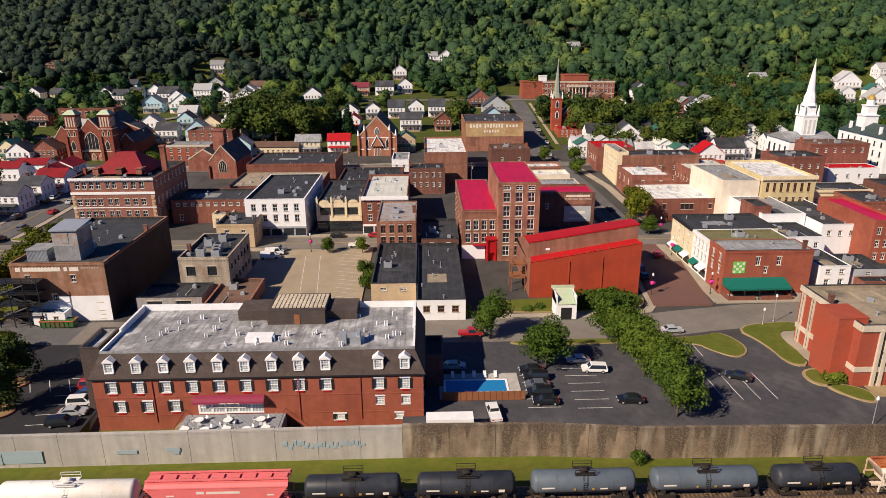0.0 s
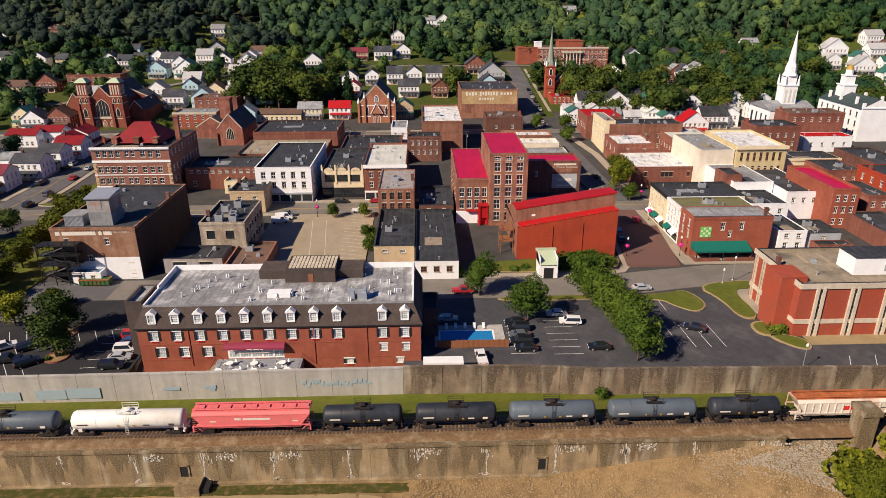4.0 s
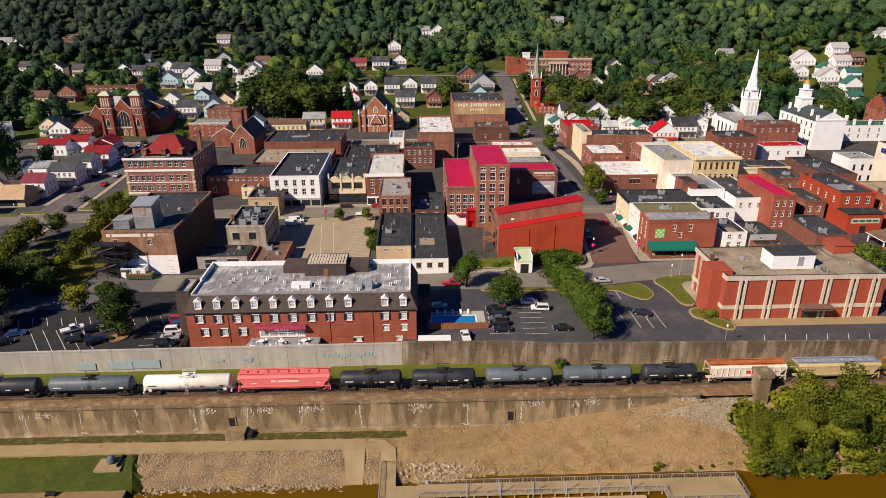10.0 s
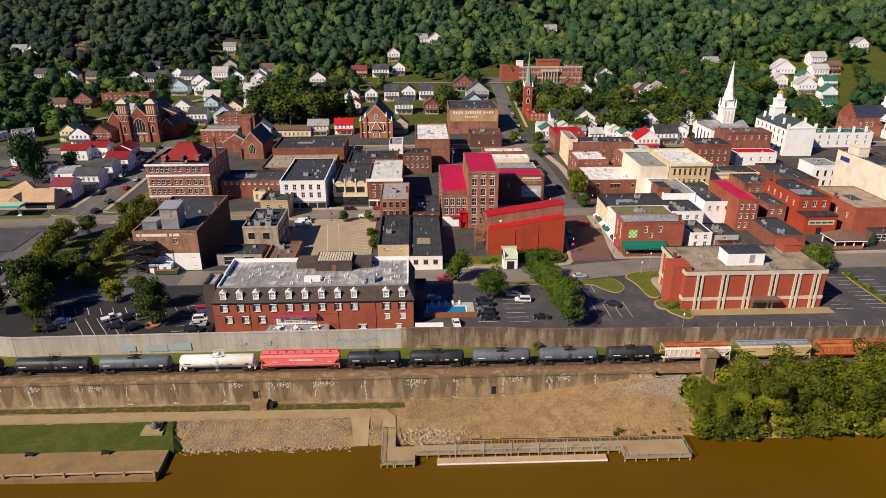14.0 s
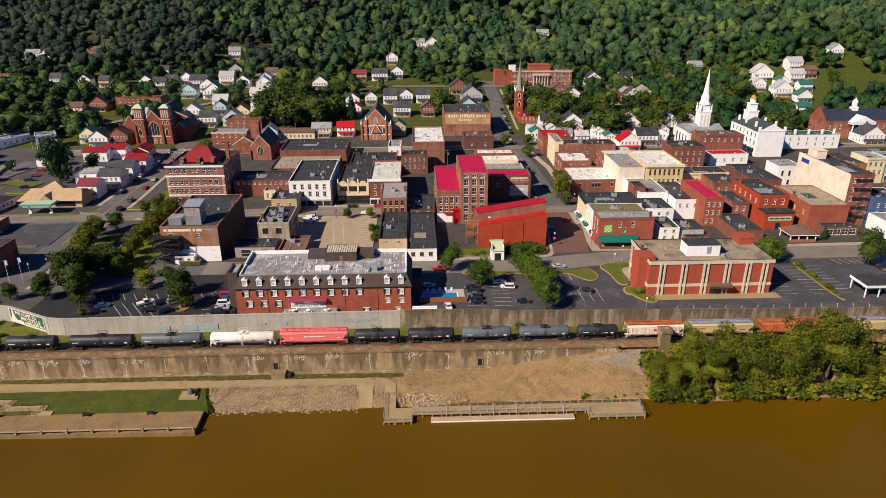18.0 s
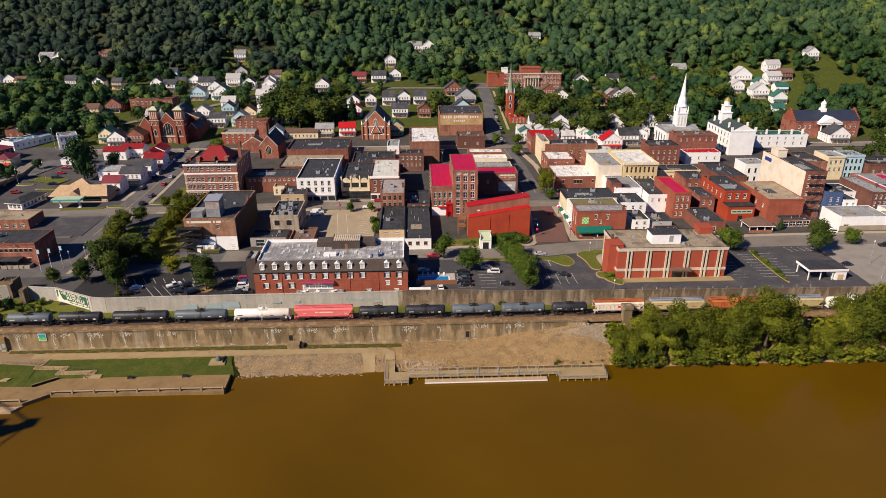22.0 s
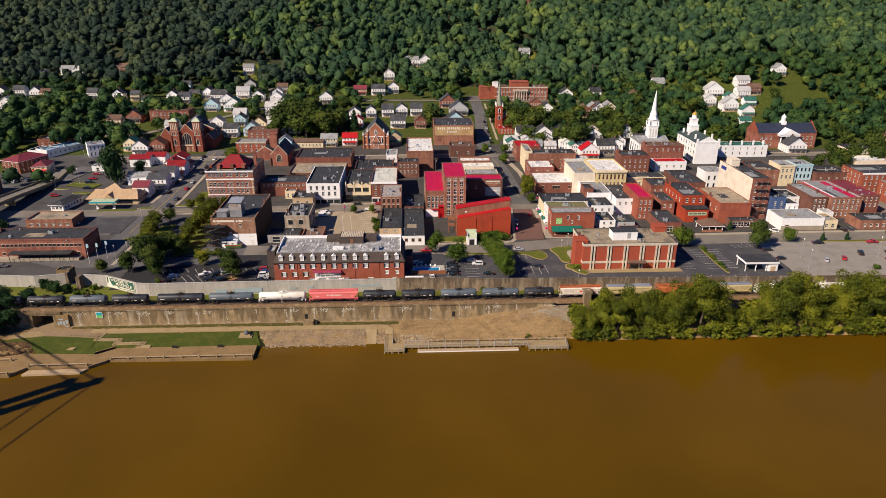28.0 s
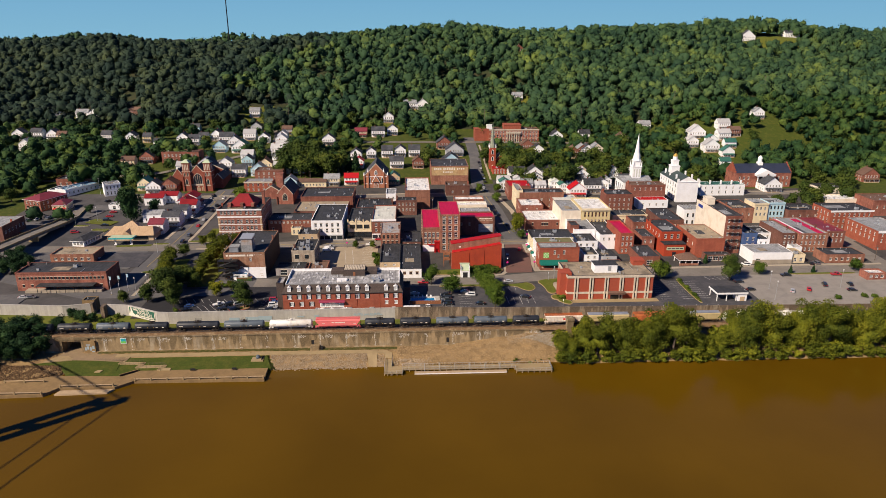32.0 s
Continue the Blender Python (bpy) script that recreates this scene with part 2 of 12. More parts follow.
BRICK = (0.36, 0.33, 0.30)
MAT = {
    "brick_hotel": material("hotel_brick", (0.325, 0.084, 0.048), brick=((0.30, 0.115, 0.070), 0.22, 0.075), spots=(0.24, 0.066, 0.04), grain=0.09, streak=0.15),
    "brick_red": material("red_brick", (0.265, 0.092, 0.062), brick=((0.29, 0.15, 0.11), 0.22, 0.075), spots=(0.165, 0.062, 0.046), grain=0.15, vary=0.3, streak=0.35),
    "brick_dark": material("dark_brick", (0.175, 0.072, 0.052), brick=((0.20, 0.12, 0.095), 0.22, 0.075), spots=(0.115, 0.055, 0.043), grain=0.15, vary=0.25, streak=0.35),
    "brick_old": material("weathered_brick", (0.31, 0.128, 0.080), brick=((0.34, 0.21, 0.15), 0.22, 0.075), spots=(0.185, 0.080, 0.056), grain=0.15, vary=0.2, streak=0.42),
    "brick_orange": material("painted_red_wall", (0.38, 0.053, 0.020), brick=((0.28, 0.045, 0.024), 0.22, 0.075), spots=(0.26, 0.04, 0.02), grain=0.06, streak=0.12),
    "brick_club": material("pinkish_brown_brick", (0.27, 0.105, 0.075), brick=((0.27, 0.16, 0.12), 0.22, 0.075), spots=(0.21, 0.082, 0.06), grain=0.08),
    "brick_pale": material("stained_pale_brick", (0.47, 0.40, 0.31), brick=((0.43, 0.37, 0.30), 0.22, 0.075), spots=(0.20, 0.12, 0.08), grain=0.14, streak=0.6),
    "brick_wash": material("limewashed_old_brick", (0.27, 0.115, 0.058), brick=((0.30, 0.18, 0.115), 0.22, 0.075), spots=(0.36, 0.22, 0.15), grain=0.16, streak=0.35, lime=0.3, scale=0.8),
    "roof_oxide": material("dark_red_roof", (0.23, 0.010, 0.014), rough=0.6, spots=(0.15, 0.010, 0.012), grain=0.1),
    "glass_blind": material("window_with_pale_blind", (0.42, 0.46, 0.46), rough=0.12, spots=(0.30, 0.34, 0.35), grain=0.06, spec=0.5),
    "brick_gothic": material("orange_church_brick", (0.40, 0.155, 0.085), brick=((0.42, 0.24, 0.16), 0.22, 0.075), spots=(0.30, 0.11, 0.065), grain=0.12, streak=0.2),
    "brick_church": material("dark_church_brick", (0.235, 0.058, 0.036), brick=((0.25, 0.11, 0.075), 0.22, 0.075), spots=(0.19, 0.046, 0.028), grain=0.09),
    "brick_tan": material("tan_brick", (0.52, 0.38, 0.23), brick=((0.5, 0.42, 0.3), 0.22, 0.075), spots=(0.42, 0.28, 0.17), grain=0.08),
    "brick_office": material("office_brick", (0.325, 0.064, 0.036), brick=((0.34, 0.10, 0.055), 0.22, 0.075), spots=(0.36, 0.068, 0.030), grain=0.05),
    "white": material("white_paint", (0.82, 0.83, 0.84), rough=0.6, spots=(0.75, 0.75, 0.74), grain=0.05, streak=0.06),
    "cream": material("cream_paint", (0.74, 0.63, 0.42), rough=0.7, spots=(0.62, 0.52, 0.35), grain=0.06, streak=0.1),
    "yellow": material("yellow_painted_stone", (0.60, 0.49, 0.26), rough=0.7, spots=(0.50, 0.39, 0.21), grain=0.07, streak=0.15),
    "beige": material("beige_stucco", (0.74, 0.665, 0.545), rough=0.85, spots=(0.61, 0.51, 0.38), grain=0.05, streak=0.1),
    "blue_grey": material("pale_blue_paint", (0.42, 0.62, 0.70), rough=0.6, spots=(0.36, 0.54, 0.62), grain=0.05),
    "grey_paint": material("grey_paint", (0.42, 0.44, 0.46), rough=0.7, spots=(0.33, 0.34, 0.35), grain=0.07),
    "trim": material("white_trim", (0.82, 0.82, 0.81), rough=0.5, grain=0.03),
    "stone": material("stone_trim", (0.60, 0.52, 0.41), rough=0.85, spots=(0.46, 0.40, 0.32), grain=0.08, streak=0.2),
    "roof_black": material("black_membrane_roof", (0.030, 0.032, 0.036), rough=0.75, spots=(0.062, 0.063, 0.068), grain=0.22, scale=1.2, vary=0.4, seams=(1.8, -0.5)),
    # dark streaked brick, taken near black to paint the shade of an east wall
    "brick_soot": material("shade_dark_brick", (0.050, 0.028, 0.022), brick=((0.055, 0.038, 0.032), 0.22, 0.075), spots=(0.030, 0.020, 0.017), grain=0.14, streak=0.3),
    "roof_patchy": material("patched_gravel_roof", (0.32, 0.265, 0.19), rough=0.95, spots=(0.055, 0.050, 0.045), grain=0.16, scale=0.8, streak=0.2),
    "roof_olive": material("olive_green_roof", (0.17, 0.16, 0.075), rough=0.85, spots=(0.12, 0.115, 0.06), grain=0.14),
    "roof_grey": material("grey_weathered_roof", (0.29, 0.30, 0.31), rough=0.8, spots=(0.16, 0.165, 0.17), grain=0.18, scale=1.3, vary=0.25, seams=(1.6, 0.4)),
    "roof_white": material("white_coated_roof", (0.80, 0.80, 0.78), rough=0.7, spots=(0.42, 0.38, 0.33), grain=0.12, scale=1.6, seams=(2.6, 0.45)),
    "roof_pale": material("pale_membrane_roof", (0.62, 0.63, 0.57), rough=0.7, spots=(0.50, 0.49, 0.44), grain=0.10, seams=(2.2, 0.3)),
    "roof_hotel": material("hotel_membrane_roof", (0.27, 0.27, 0.275), rough=0.75, spots=(0.62, 0.62, 0.62), grain=0.26, scale=1.3, seams=(3.0, 0.5)),
    "roof_tan": material("gravel_roof", (0.34, 0.28, 0.20), rough=0.95, spots=(0.20, 0.165, 0.12), grain=0.14, scale=1.2),
    "roof_crimson": material("crimson_metal_roof", (0.52, 0.006, 0.055), rough=0.45, spots=(0.44, 0.006, 0.045), grain=0.08, spec=0.4, seams=(0.9, 0.35)),
    "roof_red": material("red_roof_coating", (0.42, 0.008, 0.012), rough=0.55, spots=(0.32, 0.010, 0.012), grain=0.07),
    "roof_navy": material("navy_blue_metal_roof", (0.030, 0.038, 0.066), rough=0.5, spots=(0.024, 0.030, 0.050), grain=0.06),
    "roof_maroon": material("maroon_roof", (0.20, 0.035, 0.05), rough=0.6, spots=(0.14, 0.03, 0.04), grain=0.1),
    "roof_green": material("green_roof", (0.035, 0.13, 0.10), rough=0.55, spots=(0.03, 0.10, 0.08), grain=0.08),
    "roof_courthouse": material("dark_green_slate", (0.040, 0.062, 0.062), rough=0.6, spots=(0.055, 0.075, 0.072), grain=0.12),
    "roof_light": material("pale_grey_shingles", (0.42, 0.42, 0.42), rough=0.8, spots=(0.33, 0.33, 0.34), grain=0.10, vary=0.2),
    "roof_slate": material("slate_shingles", (0.055, 0.06, 0.07), rough=0.7, spots=(0.085, 0.088, 0.095), grain=0.16, brick=((0.03, 0.03, 0.035), 0.3, 0.2), vary=0.2),
    "roof_brown": material("brown_shingles", (0.15, 0.09, 0.065), rough=0.85, spots=(0.10, 0.06, 0.045), grain=0.15, vary=0.2),
    "roof_mansard": material("mansard_shingles", (0.098, 0.074, 0.064), rough=0.9, spots=(0.058, 0.046, 0.042), grain=0.16, brick=((0.04, 0.034, 0.032), 0.3, 0.16), streak=0.25),
    "roof_tanmetal": material("tan_metal_roof", (0.50, 0.35, 0.21), rough=0.6, spots=(0.42, 0.29, 0.17), grain=0.10, seams=(1.2, 0.3)),
    "rust_metal": material("rusty_corrugated_metal", (0.36, 0.34, 0.33), rough=0.65, spots=(0.30, 0.16, 0.08), grain=0.12, scale=2.0, streak=0.3),
    "steel": material("galvanised_steel", (0.50, 0.53, 0.56), rough=0.4, metal=0.5, spots=(0.40, 0.42, 0.45), grain=0.06),
    "black_iron": material("black_iron", (0.02, 0.02, 0.022), rough=0.55, grain=0.1),
    "glass": material("window_glass", (0.020, 0.026, 0.032), rough=0.06, grain=0.05, spec=0.6),
    "glass_blue": material("sky_blue_panels", (0.20, 0.34, 0.46), rough=0.25, spots=(0.14, 0.26, 0.36), grain=0.06),
    "asphalt": material("asphalt", (0.060, 0.060, 0.068), rough=0.92, spots=(0.100, 0.096, 0.100), grain=0.18, scale=0.7),
    "asphalt_dark": material("near_black_asphalt", (0.024, 0.024, 0.028), rough=0.9, spots=(0.036, 0.035, 0.038), grain=0.13, scale=0.7),
    "grey_gravel": material("pale_grey_gravel", (0.40, 0.36, 0.29), rough=0.97, spots=(0.32, 0.285, 0.225), grain=0.1, scale=3.0),
    "asphalt_mid": material("grey_blue_asphalt", (0.106, 0.104, 0.107), rough=0.92, spots=(0.148, 0.142, 0.137), grain=0.1, scale=0.6),
    "asphalt_old": material("worn_street_asphalt", (0.195, 0.176, 0.152), rough=0.92, spots=(0.140, 0.127, 0.110), grain=0.11, scale=0.6),
    "lot_grey": material("pale_grey_lot_paving", (0.265, 0.243, 0.216), rough=0.93, spots=(0.205, 0.188, 0.168), grain=0.07, scale=0.7),
    "lot_tan": material("worn_tan_paving", (0.35, 0.285, 0.195), rough=0.93, spots=(0.29, 0.235, 0.16), grain=0.07, scale=0.7),
    "brick_paving": material("brick_paving", (0.200, 0.098, 0.078), rough=0.9, brick=((0.13, 0.075, 0.062), 0.4, 0.4), spots=(0.150, 0.074, 0.060), grain=0.10),
    "concrete": material("concrete", (0.325, 0.245, 0.130), rough=0.9, spots=(0.25, 0.188, 0.10), grain=0.07),
    "concrete_dark": material("weathered_promenade_concrete", (0.250, 0.166, 0.076), rough=0.9, spots=(0.182, 0.122, 0.058), grain=0.09, streak=0.2),
    "wall_pale": material("pale_floodwall_concrete", (0.425, 0.405, 0.37), rough=0.9, spots=(0.35, 0.33, 0.30), grain=0.08, streak=0.22, lime=0.25, vary=0.06),
    "wall_dark": material("stained_floodwall_concrete", (0.265, 0.200, 0.140), rough=0.95, spots=(0.120, 0.082, 0.056), grain=0.20, streak=0.6, lime=0.5, scale=0.7, vary=0.12, drip=(5.3, 6.5, 0.85)),
    "ballast": material("rusty_ballast_gravel", (0.185, 0.112, 0.058), rough=0.95, spots=(0.30, 0.22, 0.13), grain=0.28, scale=2.6, bump=0.8),
    "wall_rail": material("stained_retaining_concrete", (0.330, 0.245, 0.135), rough=0.95, spots=(0.185, 0.128, 0.066), grain=0.20, streak=0.5, lime=0.55, scale=0.7, vary=0.12, drip=(1.75, 6.5, 0.8)),
    "blue_patch": material("blue_grey_overpaint", (0.30, 0.38, 0.42), rough=0.8, grain=0.06),
    "white_stain": material("lime_stain", (0.62, 0.58, 0.50), rough=0.95, grain=0.08),
    "grass": material("mown_grass", (0.050, 0.070, 0.006), rough=0.95, spots=(0.086, 0.092, 0.012), grain=0.22, scale=1.4, bump=0.6),
    "weeds": material("patchy_weeds", (0.060, 0.062, 0.010), rough=0.95, spots=(0.185, 0.125, 0.055), grain=0.22, scale=4.0, bump=0.6),
    "lawn": material("sunlit_lawn", (0.100, 0.118, 0.012), rough=0.95, spots=(0.135, 0.130, 0.020), grain=0.16, scale=0.8, bump=0.4),
    "spire": material("weathered_green_spire", (0.26, 0.28, 0.21), rough=0.8, spots=(0.18, 0.20, 0.16), grain=0.08),
    "slate_paving": material("blue_grey_terrace_paving", (0.27, 0.285, 0.31), rough=0.85, spots=(0.21, 0.22, 0.245), grain=0.08, brick=((0.17, 0.18, 0.20), 0.9, 0.9)),
    "soil": material("bare_soil", (0.300, 0.200, 0.092), rough=0.97, spots=(0.175, 0.114, 0.053), grain=0.24, scale=1.4, bump=0.9),
    "gravel": material("ballast", (0.26, 0.195, 0.130), rough=0.97, spots=(0.185, 0.140, 0.098), grain=0.15, scale=2.0, bump=0.6),
    "rock": material("riprap_stone", (0.37, 0.285, 0.185), rough=0.95, spots=(0.25, 0.190, 0.125), grain=0.10, scale=2.0, vary=0.2),
    "soil_stone": material("dusty_bank_stone", (0.42, 0.30, 0.165), rough=0.97, spots=(0.30, 0.21, 0.11), grain=0.12, scale=3.0),
    "sign_blue": material("dark_blue_sign", (0.03, 0.05, 0.25), rough=0.5, grain=0.04),
    "sleeper": material("timber_sleeper", (0.085, 0.060, 0.042), rough=0.9, grain=0.12),
    "rail": material("rail_steel", (0.25, 0.20, 0.17), rough=0.4, metal=0.7, grain=0.08),
    "bark": material("bark", (0.13, 0.10, 0.075), rough=0.95, grain=0.12, scale=3.0),
    "tank_black": material("black_tank_paint", (0.022, 0.026, 0.034), rough=0.5, spots=(0.05, 0.055, 0.065), grain=0.15),
    "tank_grey": material("grey_tank_paint", (0.10, 0.125, 0.15), rough=0.5, spots=(0.075, 0.09, 0.11), grain=0.12),
    "tank_white": material("white_tank_paint", (0.78, 0.77, 0.72), rough=0.45, spots=(0.66, 0.60, 0.50), grain=0.05, streak=0.1),
    "car_pink": material("faded_red_hopper_paint", (0.76, 0.17, 0.17), rough=0.6, spots=(0.62, 0.18, 0.16), grain=0.06, streak=0.1),
    "car_tan": material("tan_hopper_paint", (0.50, 0.40, 0.20), rough=0.6, spots=(0.40, 0.32, 0.17), grain=0.07, streak=0.2),
    "car_rust": material("rusty_hopper_paint", (0.50, 0.15, 0.05), rough=0.75, spots=(0.26, 0.08, 0.035), grain=0.12, streak=0.4),
    "car_cream": material("rust_streaked_white_paint", (0.70, 0.62, 0.52), rough=0.65, spots=(0.46, 0.21, 0.11), grain=0.08, streak=0.2),
    "iron_dark": material("grimy_undercarriage", (0.028, 0.022, 0.018), rough=0.8, grain=0.12),
    "red_sign": material("red_lettering", (0.60, 0.03, 0.03), rough=0.6, grain=0.03),
    "pool_water": material("pool_water", (0.02, 0.20, 0.45), rough=0.08, grain=0.03, spec=0.5),
    "awning_green": material("green_awning", (0.005, 0.13, 0.10), rough=0.7, grain=0.05),
    "awning_red": material("burgundy_awning", (0.24, 0.03, 0.065), rough=0.7, grain=0.05),
    "wood": material("brown_timber", (0.26, 0.105, 0.05), rough=0.8, grain=0.10, scale=2.0),
    "wood_pale": material("weathered_deck_timber", (0.42, 0.31, 0.19), rough=0.9, spots=(0.34, 0.25, 0.15), grain=0.09, scale=1.5),
    "green_metal": material("green_painted_metal", (0.045, 0.11, 0.035), rough=0.6, spots=(0.11, 0.09, 0.035), grain=0.08),
    "teal": material("teal_paint", (0.02, 0.33, 0.40), rough=0.5, grain=0.04),
    "paint_blue": material("weathered_blue_wall_paint", (0.060, 0.110, 0.240), rough=0.75, spots=(0.085, 0.060, 0.130), grain=0.12, streak=0.2),
    "sign_tan": material("faded_painted_wall_sign", (0.50, 0.35, 0.17), rough=0.9, spots=(0.36, 0.19, 0.09), grain=0.2, scale=0.6, brick=((0.42, 0.28, 0.15), 0.22, 0.075)),
    "sign_green": material("dark_green_sign", (0.03, 0.11, 0.075), rough=0.6, grain=0.05),
    "quilt_green": material("bright_green_panel", (0.16, 0.50, 0.10), rough=0.6, grain=0.03),
    "pink_flower": material("pink_flowers", (0.75, 0.05, 0.33), rough=0.8, grain=0.08),
    "gold": material("gold_dome", (0.75, 0.50, 0.12), rough=0.3, metal=0.6, grain=0.04),
    "copper": material("pale_verdigris_copper", (0.42, 0.50, 0.34), rough=0.7, spots=(0.50, 0.48, 0.32), grain=0.06),
    "tyre": material("rubber", (0.018, 0.018, 0.018), rough=0.9, grain=0.1),
    "letter_pale": material("faded_white_lettering", (0.72, 0.66, 0.56), rough=0.85, grain=0.08),
    "letter_dark": material("dark_lettering", (0.05, 0.045, 0.05), rough=0.8, grain=0.05),
    "line_yellow": material("worn_yellow_line", (0.42, 0.30, 0.08), rough=0.85, grain=0.15),
    "path_brown": material("worn_brown_concrete", (0.255, 0.185, 0.110), rough=0.92, spots=(0.180, 0.128, 0.074), grain=0.12, scale=0.5),
    "pavement": material("pale_pavement_concrete", (0.36, 0.31, 0.24), rough=0.9, spots=(0.28, 0.24, 0.185), grain=0.08),
    "line_white": material("worn_white_line", (0.62, 0.61, 0.58), rough=0.85, grain=0.1),
    "leaf": leaf_material("broadleaf_foliage", (0.016, 0.035, 0.007), (0.050, 0.076, 0.011), (0.130, 0.145, 0.019), 0.4, fine=1.5),
    "leaf_garden": leaf_material("garden_tree_foliage", (0.008, 0.030, 0.013), (0.028, 0.064, 0.017), (0.105, 0.140, 0.022), 0.3, 0.04, True),
    "leaf_light": leaf_material("sunlit_street_tree_foliage", (0.026, 0.056, 0.006), (0.068, 0.108, 0.011), (0.150, 0.180, 0.020), fine=1.6),
    "leaf_dark": leaf_material("dark_evergreen_foliage", (0.010, 0.030, 0.010), (0.020, 0.052, 0.016), (0.042, 0.080, 0.020)),
    # extra blue in these leaf colours stands in for haze over the hill
    "leaf_hill": leaf_material("hillside_foliage", (0.013, 0.037, 0.020), (0.038, 0.077, 0.030), (0.128, 0.170, 0.034), 0.3, 0.03, True, 0.55),
    # darker copy of the hill leaves, with the western shade put into the colour
    "leaf_hill_shade": leaf_material("shade_toned_hill_foliage", (0.010, 0.024, 0.018), (0.024, 0.043, 0.026), (0.070, 0.090, 0.034), 0.3, 0.03, True, 0.55),
    "rock_brown": material("brown_weedy_bank_rock", (0.215, 0.130, 0.062), rough=0.95, spots=(0.085, 0.054, 0.027), grain=0.25, scale=1.5, vary=0.5),
    "leaf_far": leaf_material("far_ridge_foliage", (0.018, 0.046, 0.022), (0.036, 0.072, 0.028), (0.080, 0.115, 0.036), 0.3, 0.03, True, 0.5),
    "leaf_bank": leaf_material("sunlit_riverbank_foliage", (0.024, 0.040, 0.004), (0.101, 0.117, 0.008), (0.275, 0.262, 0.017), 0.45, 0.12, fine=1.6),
    "forest_floor": material("leaf_littered_forest_floor", (0.030, 0.040, 0.014), rough=0.97, spots=(0.050, 0.045, 0.022), grain=0.2, scale=0.5, bump=0.5),
    "ground_west": material("worn_grey_lot_asphalt", (0.078, 0.075, 0.075), rough=0.93, spots=(0.048, 0.047, 0.048), grain=0.13, scale=0.5),
    "ground_town": material("patched_town_paving", (0.066, 0.062, 0.058), rough=0.93, spots=(0.038, 0.037, 0.037), grain=0.14, scale=0.6),
}


def car_paint(name, base):
    return material(name, base, rough=0.28, grain=0.03, spec=0.5, clear=0.6)


PAINT = {"silver": car_paint("silver_car_paint", (0.42, 0.44, 0.46)), "white": car_paint("white_car_paint", (0.75, 0.75, 0.74)),
         "black": car_paint("black_car_paint", (0.012, 0.013, 0.016)), "grey": car_paint("grey_car_paint", (0.10, 0.11, 0.13)),
         "red": car_paint("red_car_paint", (0.40, 0.02, 0.025)), "blue": car_paint("blue_car_paint", (0.03, 0.07, 0.20))}


# ---- mesh building ----
class Shape:
    """Collects faces, with a material slot each, and becomes a mesh."""

    def __init__(self):
        self.v, self.f, self.s = [], [], []

    def face(self, pts, slot=0):
        n = len(self.v)
        self.v.extend(tuple(p) for p in pts)
        self.f.append(tuple(range(n, n + len(pts))))
        self.s.append(slot)
        return self

    def box(self, x0, x1, y0, y1, z0, z1, slot=0, m=None):
        c = [(x0, y0, z0), (x1, y0, z0), (x1, y1, z0), (x0, y1, z0), (x0, y0, z1), (x1, y0, z1), (x1, y1, z1), (x0, y1, z1)]
        if m is not None:
            c = [tuple(m @ Vector(p)) for p in c]
        n = len(self.v)
        self.v.extend(c)
        for q in ((0, 3, 2, 1), (4, 5, 6, 7), (0, 1, 5, 4), (1, 2, 6, 5), (2, 3, 7, 6), (3, 0, 4, 7)):
            self.f.append(tuple(n + i for i in q))
            self.s.append(slot)
        return self

    def prism(self, poly, z0, z1, slot=0):
        """Upright solid over a plan polygon, given anticlockwise."""
        n, k = len(self.v), len(poly)
        self.v.extend([(x, y, z0) for x, y in poly] + [(x, y, z1) for x, y in poly])
        self.f.append(tuple(n + i for i in reversed(range(k))))
        self.f.append(tuple(n + k + i for i in range(k)))
        self.s += [slot, slot]
        for i in range(k):
            j = (i + 1) % k
            self.f.append((n + i, n + j, n + k + j, n + k + i))
            self.s.append(slot)
        return self

    def tube(self, a, b, r0, r1=None, n=8, slot=0, caps=True):
        r1 = r0 if r1 is None else r1
        a, b = Vector(a), Vector(b)
        q = (b - a).to_track_quat("Z", "Y")
        base = len(self.v)
        for c, r in ((a, r0), (b, r1)):
            for i in range(n):
                w = 2 * math.pi * i / n
                self.v.append(tuple(c + q @ Vector((r * math.cos(w), r * math.sin(w), 0))))
        for i in range(n):
            j = (i + 1) % n
            self.f.append((base + i, base + j, base + n + j, base + n + i))
            self.s.append(slot)
        if caps:
            self.f.append(tuple(base + i for i in reversed(range(n))))
            self.f.append(tuple(base + n + i for i in range(n)))
            self.s += [slot, slot]
        return self

    def lathe(self, c, profile, n=12, slot=0):
        """Turned about the upright axis through c; profile of (radius, height)."""
        base = len(self.v)
        for r, z in profile:
            for i in range(n):
                w = 2 * math.pi * (i + 0.5) / n
                self.v.append((c[0] + r * math.cos(w), c[1] + r * math.sin(w), c[2] + z))
        for k in range(len(profile) - 1):
            for i in range(n):
                j = (i + 1) % n
                self.f.append((base + k * n + i, base + k * n + j, base + (k + 1) * n + j, base + (k + 1) * n + i))
                self.s.append(slot)
        self.f.append(tuple(base + i for i in reversed(range(n))))
        self.f.append(tuple(base + (len(profile) - 1) * n + i for i in range(n)))
        self.s += [slot, slot]
        return self

    def mesh(self, name, mats, smooth=False):
        me = bpy.data.meshes.new(name)
        me.from_pydata(self.v, [], self.f)
        for m in mats if isinstance(mats, (list, tuple)) else [mats]:
            me.materials.append(MAT[m] if isinstance(m, str) else m)
        if any(self.s):
            me.polygons.foreach_set("material_index", self.s)
        if smooth:
            me.polygons.foreach_set("use_smooth", [True] * len(self.f))
        me.update()
        return me


